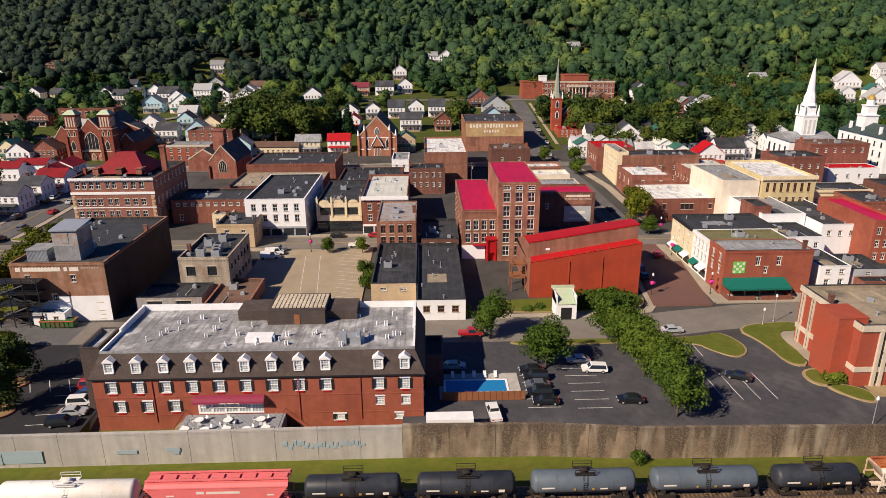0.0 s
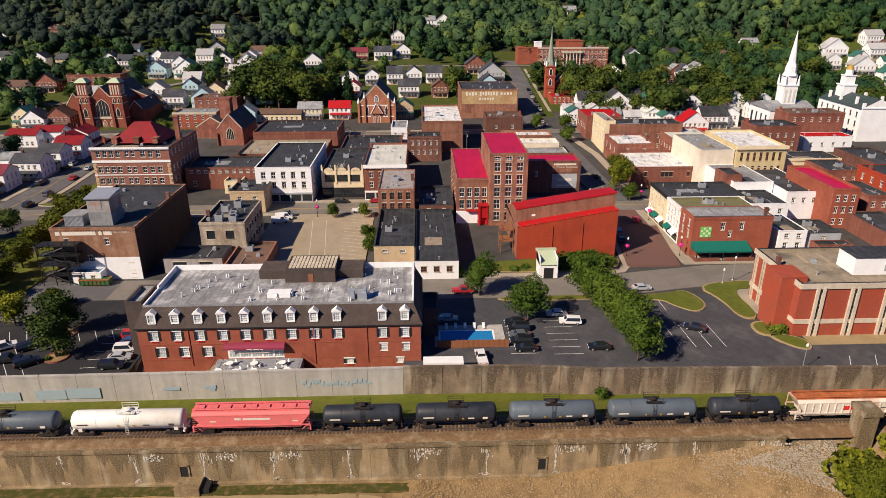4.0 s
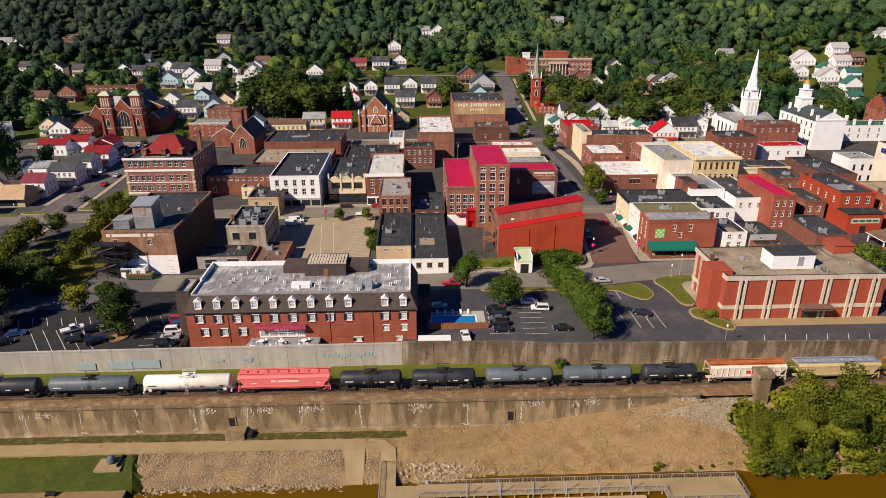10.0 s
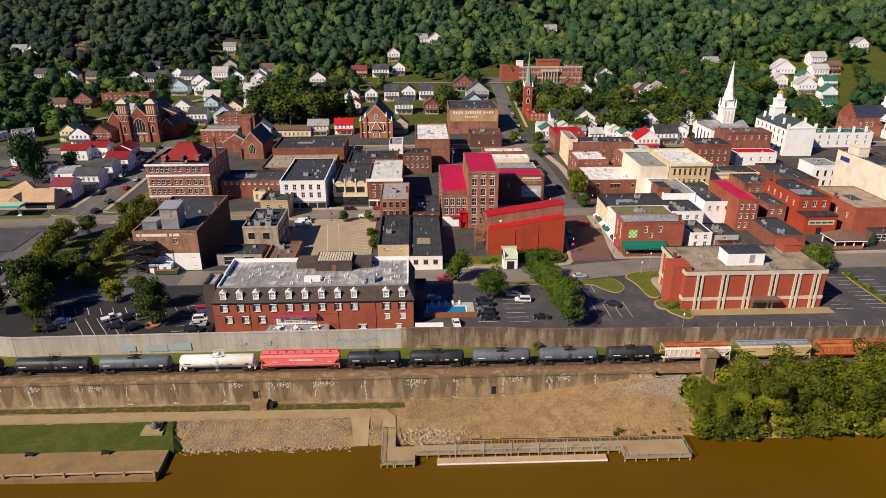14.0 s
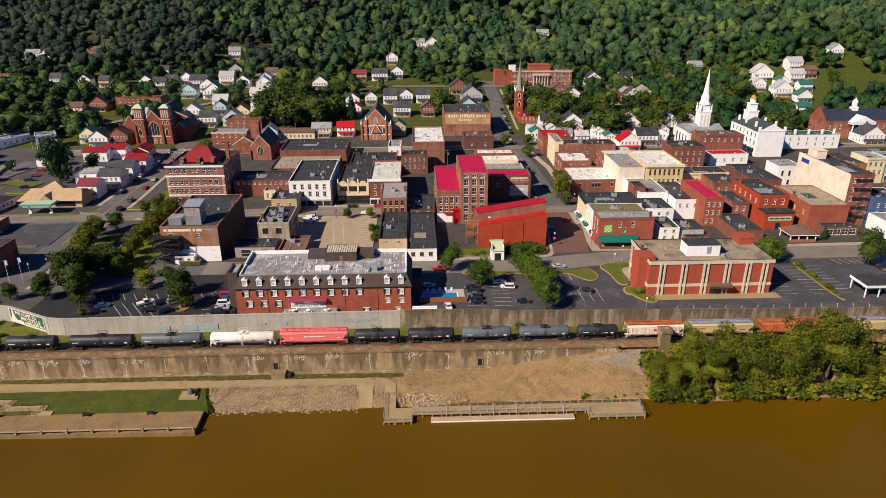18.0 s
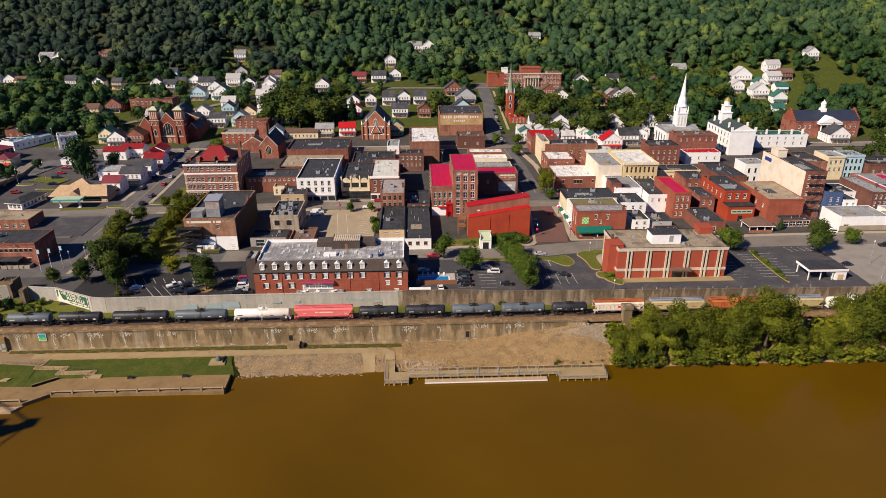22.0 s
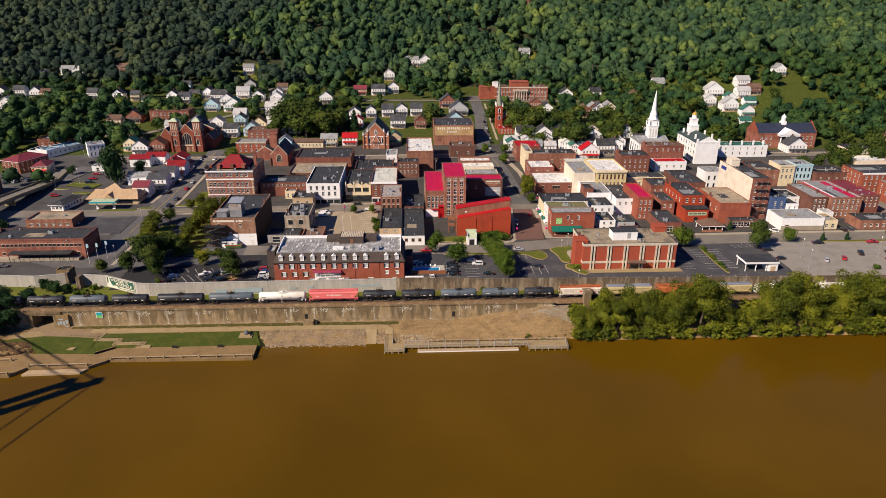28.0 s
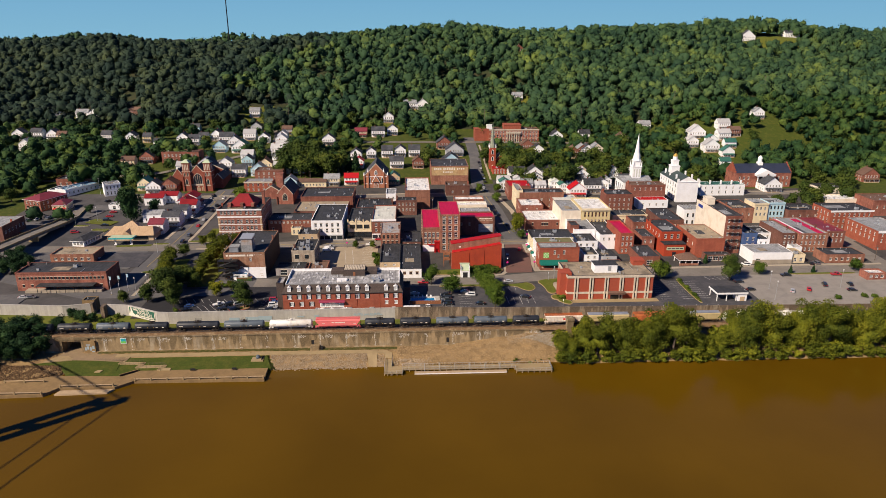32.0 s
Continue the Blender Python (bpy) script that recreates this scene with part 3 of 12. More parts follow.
def part(name, shape, mat, parent, label="", m=None, smooth=False):
    """One mesh object under a thing or a part. shape: a Shape, or a mesh that is shared."""
    me = shape.mesh(name, mat, smooth) if isinstance(shape, Shape) else shape
    ob = new(name, me)
    ob.parent = parent
    if m is not None:
        ob.matrix_basis = m
    if label:
        tagged(ob, label)
    return ob


def thing(name, m, label, category, group="", kind=""):
    ob = new(name)
    ob.empty_display_size = 0.5
    ob.matrix_basis = m
    return tagged(ob, label, category, group, kind)


def solid(name, shape, mat, label="", category="", group="", kind="", m=None, smooth=False):
    ob = new(name, shape.mesh(name, mat, smooth))
    if m is not None:
        ob.matrix_basis = m
    return tagged(ob, label, category, group, kind)

# ---- ground ----
def smooth01(a, b, v):
    t = np.clip((v - a) / (b - a), 0, 1)
    return t * t * (3 - 2 * t)


def ground_z(x, y):
    """Height of the ground: river bank, level town, rising streets, wooded hill with a level top."""
    x, y = np.asarray(x, float), np.asarray(y, float)
    town = np.interp(y, [-10, 40, 120, 230, 340, 400, 467, 640, 720, 3000], [0, 0, 0.5, 5, 17, 21, 40, 103, 109, 70])
    lift = 26 * smooth01(230, 330, x) * smooth01(270, 380, y) * (1 - smooth01(420, 620, y))
    waves = smooth01(380, 520, y) * (7 * np.sin(x / 71.0 + 1.3) * np.sin(y / 93.0) + 4 * np.sin(x / 37.0 + y / 55.0))
    dip = -(5 * smooth01(-100, -230, x) + 8 * smooth01(-260, -380, x) - 8 * smooth01(-450, -560, x)) * smooth01(450, 640, y)
    low = -8 * (1 - smooth01(20, 260, x)) * smooth01(540, 680, y)
    z = town + lift + waves + dip + low
    bank = np.interp(y, [-2600, -960, -900, -70, -44, -41, -34.2, -27.7, -27.5, -20, -10.5, -10],
                     [30, 6, -12, -11, -7.6, -6.9, -4.75, -4.6, 1.2, 1.2, -0.5, -0.2])
    slope = np.interp(y, [-2600, -960, -900, -70, -46, -42, -27.5, -24, -20, -10.5, -10], [30, 6, -12, -11, -8.2, -7.0, -1.0, 1.2, 1.2, -0.5, -0.2])
    k = smooth01(38, 66, x) + smooth01(-152, -159, x)
    z = np.where(y < -10, bank * (1 - k) + slope * k, z)
    z = np.where((x > -56) & (x < 3) & (y > -9.9) & (y < 1), -1.5, z)
    hump = 3.0 * smooth01(16, 44, x) * (1 - smooth01(52, 66, x)) * smooth01(-42, -28.2, y) * (y < -27.6)
    cove = 1.3 * smooth01(-39.4, -41.0, y) * smooth01(6, 15, x) * (1 - smooth01(60, 68, x)) * (y > -60)
    mound = 1.7 * smooth01(-36, -41, y) * smooth01(-130, -137, x)
    z = np.where((x > -138.7) & (x < -131.0) & (y > -27.6) & (y < -19.9), -4.62, z)
    return z + np.where(y < -27.6, hump - cove + mound, 0)


# clearings in the woods: centre and half-widths
FIELDS = [(-355, 434, 30, 14), (-159, 428, 14, 14), (-18, 418, 14, 14), (12, 455, 20, 14), (127, 472, 14, 16), (246, 386, 14, 14), (-285, 432, 14, 12), (112, 372, 40, 26), (500, 640, 60, 22), (335, 312, 22, 15), (-150, 452, 45, 10), (150, 600, 14, 12)]


def gz(x, y):
    return float(ground_z(x, y))


xs = np.unique(np.concatenate([np.linspace(-2600, -700, 20), np.linspace(-700, 800, 151), np.linspace(800, 2700, 20), np.linspace(-130, 70, 101), np.linspace(-162, -130, 17), np.array([-57, -56.2, -55.8, -138.75, -138.65, -131.05, -130.95])]))
ys = np.unique(np.concatenate([np.array([-2600, -960, -930, -900, -300, -100, -70, -60, -52, -48]), np.linspace(-46, -28, 13), np.array([-27.7, -27.5, -24, -20, -19.8, -15, -10.5, -10]),
                               np.linspace(-10, 380, 79), np.linspace(380, 760, 58), np.linspace(760, 3000, 23)]))
X, Y = np.meshgrid(xs, ys)
Z = ground_z(X, Y)
rough = (np.random.rand(*X.shape) - 0.5) * np.where((Y < -29) & (Y > -46), 0.35, 0.0)
Z = Z + rough
g = Shape()
g.v = list(zip(X.ravel().tolist(), Y.ravel().tolist(), Z.ravel().tolist()))
nx = len(xs)
for j in range(len(ys) - 1):
    yc = (ys[j] + ys[j + 1]) / 2
    for i in range(nx - 1):
        xc = (xs[i] + xs[i + 1]) / 2
        g.f.append((j * nx + i, j * nx + i + 1, (j + 1) * nx + i + 1, (j + 1) * nx + i))
        if yc < -27.5:
            slot = 1
        elif yc < -18:
            slot = 2
        elif yc < 0:
            slot = 5
        elif yc < 212 and -160 < xc < 330 or 8 < yc < 212 and -262 < xc < 0 or yc < 240 and 70 < xc < 190 or yc < 232 and -110 < xc < 75:
            slot = 3 if xc > -95 else 4
        else:
            slot = 0 if yc < 404 else 5 if any(((xc - a) / p) ** 2 + ((yc - b) / q) ** 2 < 1.3 for a, b, p, q in FIELDS) else 6
        g.s.append(slot)
solid("ground", g, ["grass", "soil", "gravel", "ground_town", "ground_west", "lawn", "forest_floor"], "grassy, paved and bare ground rising from the river to the hill", "ground", kind="structure", smooth=True)

# ---- sky behind the ridge, far off ----
bm_ = bpy.data.materials.new("clear_blue_sky")
bm_.use_nodes = True
nt = bm_.node_tree
nt.nodes.remove(nt.nodes["Principled BSDF"])
em, geo, sep, ramp = nt.nodes.new("ShaderNodeEmission"), nt.nodes.new("ShaderNodeNewGeometry"), nt.nodes.new("ShaderNodeSeparateXYZ"), nt.nodes.new("ShaderNodeValToRGB")
mr = nt.nodes.new("ShaderNodeMapRange")
mr.inputs[1].default_value, mr.inputs[2].default_value = 60, 700
ramp.color_ramp.elements[0].color, ramp.color_ramp.elements[1].color = (0.185, 0.385, 0.525, 1), (0.062, 0.225, 0.47, 1)
nt.links.new(geo.outputs["Position"], sep.inputs[0])
nt.links.new(sep.outputs[2], mr.inputs[0])
nt.links.new(mr.outputs[0], ramp.inputs[0])
nt.links.new(ramp.outputs[0], em.inputs[0])
nt.links.new(em.outputs[0], nt.nodes["Material Output"].inputs[0])
MAT["sky"] = bm_
bd = Shape()
for i in range(24):
    w0, w1 = radians(30 + 5 * i), radians(35 + 5 * i)
    bd.face([(2900 * math.cos(w1), 2900 * math.sin(w1), -40), (2900 * math.cos(w0), 2900 * math.sin(w0), -40), (2900 * math.cos(w0), 2900 * math.sin(w0), 760), (2900 * math.cos(w1), 2900 * math.sin(w1), 760)])
solid("backdrop", bd, "sky", "clear blue sky beyond the ridge", "sky", kind="structure")

# ---- river ----
wm = bpy.data.materials.new("muddy_river_water")
wm.use_nodes = True
nt = wm.node_tree
wb = nt.nodes["Principled BSDF"]
wb.inputs["Base Color"].default_value = (0.114, 0.058, 0.004, 1)
wb.inputs["Roughness"].default_value = 0.16
wb.inputs["Specular IOR Level"].default_value = 0.12
geo = nt.nodes.new("ShaderNodeNewGeometry")
n1 = nt.nodes.new("ShaderNodeTexNoise")
n1.inputs["Scale"].default_value, n1.inputs["Detail"].default_value = 0.55, 5.0
nt.links.new(geo.outputs["Position"], n1.inputs["Vector"])
bp = nt.nodes.new("ShaderNodeBump")
bp.inputs["Strength"].default_value, bp.inputs["Distance"].default_value = 0.25, 0.15
nt.links.new(n1.outputs[0], bp.inputs["Height"])
nt.links.new(bp.outputs[0], wb.inputs["Normal"])
n2 = nt.nodes.new("ShaderNodeTexNoise")
n2.inputs["Scale"].default_value, n2.inputs["Detail"].default_value = 0.012, 5.0
nt.links.new(geo.outputs["Position"], n2.inputs["Vector"])
rm = nt.nodes.new("ShaderNodeValToRGB")
rm.color_ramp.elements[0].position, rm.color_ramp.elements[1].position = 0.35, 0.7
rm.color_ramp.elements[0].color, rm.color_ramp.elements[1].color = (0.081, 0.043, 0.002, 1), (0.116, 0.062, 0.003, 1)
nt.links.new(n2.outputs[0], rm.inputs[0])
nt.links.new(rm.outputs[0], wb.inputs["Base Color"])
MAT["river"] = wm
wat = Shape()
wat.face([(-2600, -940, -7), (2700, -940, -7), (2700, -38, -7), (-2600, -38, -7)])
solid("water", wat, "river", "broad calm muddy brown river", "river", kind="structure")


def ribbon(name, pts, width, mat, label, category="road", lift=0.05, kind="structure", step=6.0, thick=0.25):
    """A strip of paving along a line, laid on the ground, with edges of its own."""
    sh = Shape()
    line = []
    for (x0, y0), (x1, y1) in zip(pts, pts[1:]):
        k = max(1, int(math.hypot(x1 - x0, y1 - y0) / step))
        line += [(x0 + (x1 - x0) * i / k, y0 + (y1 - y0) * i / k) for i in range(k)]
    line.append(pts[-1])
    rows = []
    for i, (x, y) in enumerate(line):
        a, b = line[max(0, i - 1)], line[min(len(line) - 1, i + 1)]
        dx, dy = b[0] - a[0], b[1] - a[1]
        q = math.hypot(dx, dy) or 1
        nx_, ny_ = -dy / q * width / 2, dx / q * width / 2
        l, r = (x + nx_, y + ny_), (x - nx_, y - ny_)
        z = max(gz(*l), gz(*r), gz(x, y)) + lift
        rows.append((l, r, z))
    for (l0, r0, z0), (l1, r1, z1) in zip(rows, rows[1:]):
        sh.face([(*r0, z0), (*r1, z1), (*l1, z1), (*l0, z0)])
        sh.face([(*l0, z0), (*l1, z1), (*l1, z1 - thick), (*l0, z0 - thick)])
        sh.face([(*r1, z1), (*r0, z0), (*r0, z0 - thick), (*r1, z1 - thick)])
    return solid(name, sh, mat, label, category, kind=kind)


def slab(name, poly, z0, z1, mat, label, category, kind="structure"):
    return solid(name, Shape().prism(poly, z0, z1), mat, label, category, kind=kind)


def rect(x0, x1, y0, y1):
    return [(x0, y0), (x1, y0), (x1, y1), (x0, y1)]


# ---- streets and lots (each lies a little above the one below) ----
ribbon("road", [(-60, 33), (14, 33.4), (46, 33.4), (60, 36.4), (76, 39.2), (115, 40), (158, 41.4), (200, 42.3), (340, 43)], 11.6, "asphalt_old", "worn grey asphalt street behind the hotel", lift=0.06)
ribbon("road", [(-138, 18), (-137, 60), (-136, 150), (-136, 220)], 12, "asphalt_mid", "grey asphalt street climbing past parked cars", lift=0.07)
ribbon("road", [(-340, 98), (-250, 92), (-142, 92), (-60, 96), (60, 96), (330, 94)], 11, "asphalt_old", "grey asphalt cross street", lift=0.08)
ribbon("road", [(62.5, 48), (66, 100), (63, 160), (57, 228), (62, 300), (62, 372)], 10, "asphalt_mid", "long asphalt street running up to the hill", lift=0.09)
ribbon("road", [(-200, 196), (-60, 196), (60, 200), (330, 196)], 9, "asphalt_old", "asphalt street in front of the churches", lift=0.10)
ribbon("road", [(-300, 240), (-200, 262), (-120, 330), (-128, 395), (-150, 440)], 7, "asphalt_old", "narrow hillside road between houses", lift=0.10)
ribbon("road", [(-60, 355), (60, 352), (190, 345)], 7, "asphalt_old", "narrow road under the hillside houses", lift=0.10)
ribbon("road", [(-300, 118), (-232, 60), (-150, 22), (-80, 24)], 9, "asphalt_mid", "curving asphalt road by the waterfront", lift=0.11)
ribbon("road", [(262, 40), (268, 95), (276, 190)], 9, "asphalt_old", "asphalt side street", lift=0.11)
slab("road", [(54, 44.5), (68, 44.5), (74, 92), (60, 92)], 0, 0.42, "brick_paving", "red brick-paved street end", "road")
slab("parking_lot", rect(-3.5, 73, -8.5, 27.5), -0.2, 0.09, "asphalt", "dark asphalt parking lot with white bays", "parking lot")
slab("parking_lot", rect(73, 169, -8.9, 4.0), -0.2, 0.085, "asphalt", "dark asphalt drive along the floodwall", "parking lot")
slab("parking_lot", rect(121, 139, 4.0, 30), -0.2, 0.09, "asphalt", "dark asphalt parking lot beside the office", "parking lot")
slab("parking_lot", rect(141.5, 169.5, 4.0, 35.4), -0.2, 0.09, "asphalt", "dark asphalt drive-through lot", "parking lot")
slab("parking_lot", rect(169.5, 268, -9.5, 36.4), -0.2, 0.09, "lot_grey", "wide pale paved parking lot", "parking lot")
slab("parking_lot", rect(-120, -56, -6, 17), -0.2, 0.10, "asphalt_dark", "very dark asphalt hotel parking lot", "parking lot")
slab("parking_lot", rect(-100, -56.5, 17.2, 29.4), -0.2, 0.098, "asphalt_dark", "very dark asphalt lot beside the hotel", "parking lot")
slab("parking_lot", rect(-100, -74.5, 29.4, 40.5), -0.2, 0.098, "asphalt_mid", "grey asphalt under the fire stair", "parking lot")
slab("parking_lot", rect(-74.5, -56.5, 29.4, 40.5), -0.2, 0.10, "asphalt_old", "worn tan paving between hotel and warehouse", "parking lot")
slab("pavement", [(69.4, 45.6), (99, 45.6), (99, 51.2), (72.4, 51.2), (69.8, 50)], -0.2, 0.30, "pavement", "pale concrete pavement at the shop corner", "pavement")
slab("parking_lot", rect(-47, -15, 46, 90), -0.2, 0.42, "lot_tan", "sunlit tan paved parking lot", "parking lot")
slab("parking_lot", rect(-230, -146, 58, 92), -0.2, 0.40, "asphalt_mid", "paved forecourt of the filling station", "parking lot")
slab("parking_lot", rect(-172, -142, 60, 84), -0.2, 0.42, "asphalt", "dark asphalt parking lot beside the filling station", "parking lot")
slab("parking_lot", rect(-232, -178, 8, 24), -0.2, 0.3, "asphalt_mid", "paved yard in front of the warehouse", "parking lot")

for poly in ([(-107, 31), (-96, 31), (-94, 60), (-97, 88), (-107, 88)], [(-124, 36), (-116, 34), (-118, 72), (-125, 72)]):
    slab("lawn", poly, -0.2, 0.43, "lawn", "shaded mown lawn of the small park", "lawn")
for pts, wd in (([(-205, 146), (-187, 140)], 9), ([(-195, 129), (-186, 126.5)], 4), ([(-119.5, 101), (-118, 128)], 6), ([(-168, 96), (-148, 97)], 3)):
    ribbon("lawn", pts, wd, "lawn", "strip of mown grass between the paved lots", "lawn", lift=0.2, thick=0.2)
for pts, wd in (([(-250, 134), (-222, 134)], 22), ([(-218, 150), (-208, 180)], 16)):
    ribbon("parking_lot", pts, wd, "asphalt_mid", "worn dark asphalt parking lot by the ramp", "parking lot", lift=0.14, thick=0.1)
# pavements beside the streets
for pts, wd in (([(-60, 103.2), (58, 103.2)], 3.0), ([(-120, 89.0), (-62, 90.2), (-46, 90.2)], 2.4), ([(-14, 90.5), (52, 90.5)], 2.4), ([(76, 101.6), (260, 100.6)], 2.4), ([(76, 87), (260, 87.2)], 0.8),
                ([(70.6, 46), (71.0, 60), (71.2, 90)], 2.8), ([(75.5, 112), (74, 160), (69, 190)], 3.0), ([(54, 46), (58.5, 92)], 1.6), ([(57, 112), (55, 190)], 2.4), ([(69, 240), (69.5, 340)], 1.6),
                ([(99, 46.9), (118, 47.2), (158, 48.4), (200, 49.4), (262, 49.8)], 2.4), ([(16, 40.2), (46, 40.4), (52, 42.2), (54.6, 46.5)], 2.2), ([(-58, 40.0), (-14, 41.0)], 1.6), ([(-129, 20), (-129.4, 88)], 1.6), ([(-128.6, 104), (-128, 200)], 2.0), ([(-143.5, 108), (-142.6, 200)], 2.0),
                ([(-200, 202), (-60, 202), (55, 205)], 2.0), ([(75, 205), (330, 201.5)], 2.0)):
    ribbon("pavement", pts, wd, "pavement", "worn pale concrete pavement beside the street", "pavement", lift=0.2, thick=0.3)
# yellow centre lines and stop lines
for pts in ([(-130, 92.6), (-60, 96), (60, 96), (250, 94.6)], [(-137.2, 60), (-136, 150), (-136, 215)], [(66, 112), (63, 160), (57, 228)]):
    ribbon("centre_line", pts, 0.28, "line_yellow", "worn yellow centre line of the street", "road marking", lift=0.13, thick=0.02)

# grass islands and verges by the office lot, with concrete kerbs
def island(poly, label, inner=0.28):
    cx, cy = sum(p[0] for p in poly) / len(poly), sum(p[1] for p in poly) / len(poly)
    t = thing("grass_island", pose(cx, cy, 0.1 if cy < 32 else 0.2), label, "grass island", kind="structure")
    o = [(x - cx, y - cy) for x, y in poly]
    for _ in range(2):
        o = [q for (ax, ay), (bx, by) in zip(o, o[1:] + o[:1]) for q in ((ax * 0.75 + bx * 0.25, ay * 0.75 + by * 0.25), (ax * 0.25 + bx * 0.75, ay * 0.25 + by * 0.75))]
    part("kerb", Shape().prism(o, -0.1, 0.24), "concrete", t)
    r = max(math.hypot(*p) for p in o)
    part("grass", Shape().prism([(x * (1 - inner * 2.2 / r), y * (1 - inner * 2.2 / r)) for x, y in o], 0.2, 0.30), "lawn", t)


island([(44.5, 27.6), (58.2, 27.8), (63.6, 30.4), (66.4, 22.4), (62.4, 17.6), (58.0, 21.6), (56.4, 25.0), (44.5, 25.6)], "grass verge ending in a rounded island with concrete kerb")
island([(66.8, 33.0), (83.5, 35.2), (81.4, 30.2), (74.6, 29.9), (75.3, 14.8), (70.4, 14.4), (70.2, 24.0)], "curved grass verge beside the brick office")
island([(70.9, 13.2), (77.4, 13.6), (77.0, 6.9), (70.8, 6.9)], "grass patch below the concrete walk")
slab("pavement", [(74.9, 29.9), (81.4, 30.6), (77.6, 18.0), (75.4, 14.6)], -0.2, 0.2, "pavement", "pale concrete walk in front of the brick office", "pavement")
island([(72.3, 7.6), (76.6, 7.6), (80, 5.0), (79, 0.6), (75.5, 2.2)], "grass corner in front of the brick office")
slab("pavement", rect(80, 121, 3.2, 7.0), -0.2, 0.2, "concrete", "concrete pavement along the office front", "pavement")
island([(139.2, 0.4), (141.4, 0.4), (141.4, 31), (139.2, 31)], "planted strip between the parking lots")
island([(203, 35.0), (238, 35.0), (238, 36.9), (203, 36.9)], "long grass verge between lot and street", 0.06)
island([(18, 25.4), (44, 25.6), (44, 27.6), (18, 27.6)], "grass verge along the street")
island([(14, 41.6), (48, 42.0), (52.5, 45.5), (53, 51), (14, 49)], "lawn in front of the red building")

# ---- floodwall: concrete panels side by side ----
wallline = [(-262, 27), (-222, 16), (-178.6, 0.9), (-150.2, -1.9), (-139.0, 0.3)]
wallmain = [(-132.2, -1.0), (-121.5, -2.5), (-106.0, -10.6), (-101, -11.4), (-80, -11), (-3.2, -10.3)]
walldark = [(-3.2, -10.3), (18, -10.7), (32, -12.2), (117, -14), (215, -15.6), (340, -17)]


def panels(owner, pts, top, mat, length, base=-1.0, thick=0.5):
    count = 0
    for (x0, y0), (x1, y1) in zip(pts, pts[1:]):
        d = math.hypot(x1 - x0, y1 - y0)
        k = max(1, round(d / length))
        a = math.degrees(math.atan2(y1 - y0, x1 - x0))
        size = d / k
        me = Shape().box(0.03, size - 0.03, -thick / 2, thick / 2, base, top).box(0.0, size, -thick / 2 + 0.06, thick / 2 - 0.06, base, top - 0.04)
        me.box(0.03, size - 0.03, -thick / 2 - 0.05, thick / 2 + 0.05, top - 0.30, top + 0.02)
        me = me.mesh("panel", mat)
        for i in range(k):
            part("panel", me, None, owner, m=pose(x0 + (x1 - x0) * i / k, y0 + (y1 - y0) * i / k, 0, 0, 0, a))
            count += 1
    return count


fw = thing("floodwall", pose(0, 0, 0), "pale grey concrete floodwall of tall panels", "wall", kind="structure")
panels(fw, wallmain, 5.1, "wall_pale", 6.4)
fd = thing("floodwall", pose(0, 0, 0), "brown-stained old concrete floodwall", "wall", kind="structure")
panels(fd, walldark, 5.3, "wall_dark", 7.0)
fe = thing("floodwall", pose(0, 0, 0), "pale grey concrete floodwall beyond the gate", "wall", kind="structure")
panels(fe, wallline, 5.0, "wall_pale", 6.4)
# the dark stained concrete paints the shade on the wall ends at the gate
part("gate_pier", Shape().box(-133.0, -131.4, -4.4, -0.6, -1.0, 5.2), "wall_dark", fw, "stained gate pier, dark to stand in for shade")
part("gate_pier", Shape().box(-139.6, -138.2, 0.0, 3.2, -1.0, 5.1), "wall_dark", fe, "stained gate pier, dark to stand in for shade")

# ---- railway: retaining wall, ballast, sleepers, rails ----
RY = -23.0
rw = thing("retaining_wall", pose(0, 0, 0), "brown-stained concrete railway retaining wall", "wall", kind="structure")
me = Shape().box(0.02, 5.98, -0.35, 0.3, -5.2, 1.7).box(0.0, 6.0, -0.28, 0.3, -5.2, 1.66).box(0.0, 6.0, -0.55, 0.35, 1.5, 1.85).box(0.0, 6.0, -0.9, -0.2, -5.2, -4.3)
me = me.mesh("panel", "wall_rail")
for i in range(31):
    part("panel", me, None, rw, m=pose(-128 + 6 * i, -27.55, 0))
for x in (-145.4, -151.4):
    part("panel", me, None, rw, m=pose(x, -27.55, 0))
up_ = thing("underpass", pose(0, 0, 0), "dark railway underpass with concrete portal", "underpass", kind="structure")
part("abutment", Shape().box(-139.6, -138.6, -28.3, -19.6, -5.2, 0.3), "wall_rail", up_)
part("abutment", Shape().box(-131.1, -130.0, -28.3, -19.6, -5.2, 0.3), "wall_rail", up_)
part("deck", Shape().box(-140.4, -128.0, -28.2, -19.4, 0.3, 1.25).box(-140.4, -128.0, -28.4, -27.7, 0.9, 1.8), "wall_rail", up_)
# black panel closing the short passage; it paints the unlit depth behind
part("end_wall", Shape().box(-138.6, -131.1, -19.9, -19.5, -5.2, 0.3), "black_iron", up_)
part("wing_block", Shape().box(-129.8, -125.4, -28.7, -27.9, -5.2, 0.5), "concrete_dark", up_, "pale graffiti-marked concrete wing")
gr_ = Shape()
for x0, x1, z0, z1 in ((-129.6, -128.9, -3.6, -2.2), (-128.7, -127.9, -3.2, -1.8), (-127.6, -126.9, -3.7, -2.0), (-126.6, -125.7, -3.0, -1.6), (-129.0, -127.4, -1.4, -0.9), (-127.0, -125.8, -4.4, -3.9)):
    gr_.box(x0, x1, -28.73, -28.70, z0, z1)
part("graffiti", gr_, "blue_patch", up_, "blue-grey sprayed marks")
bed = Shape()
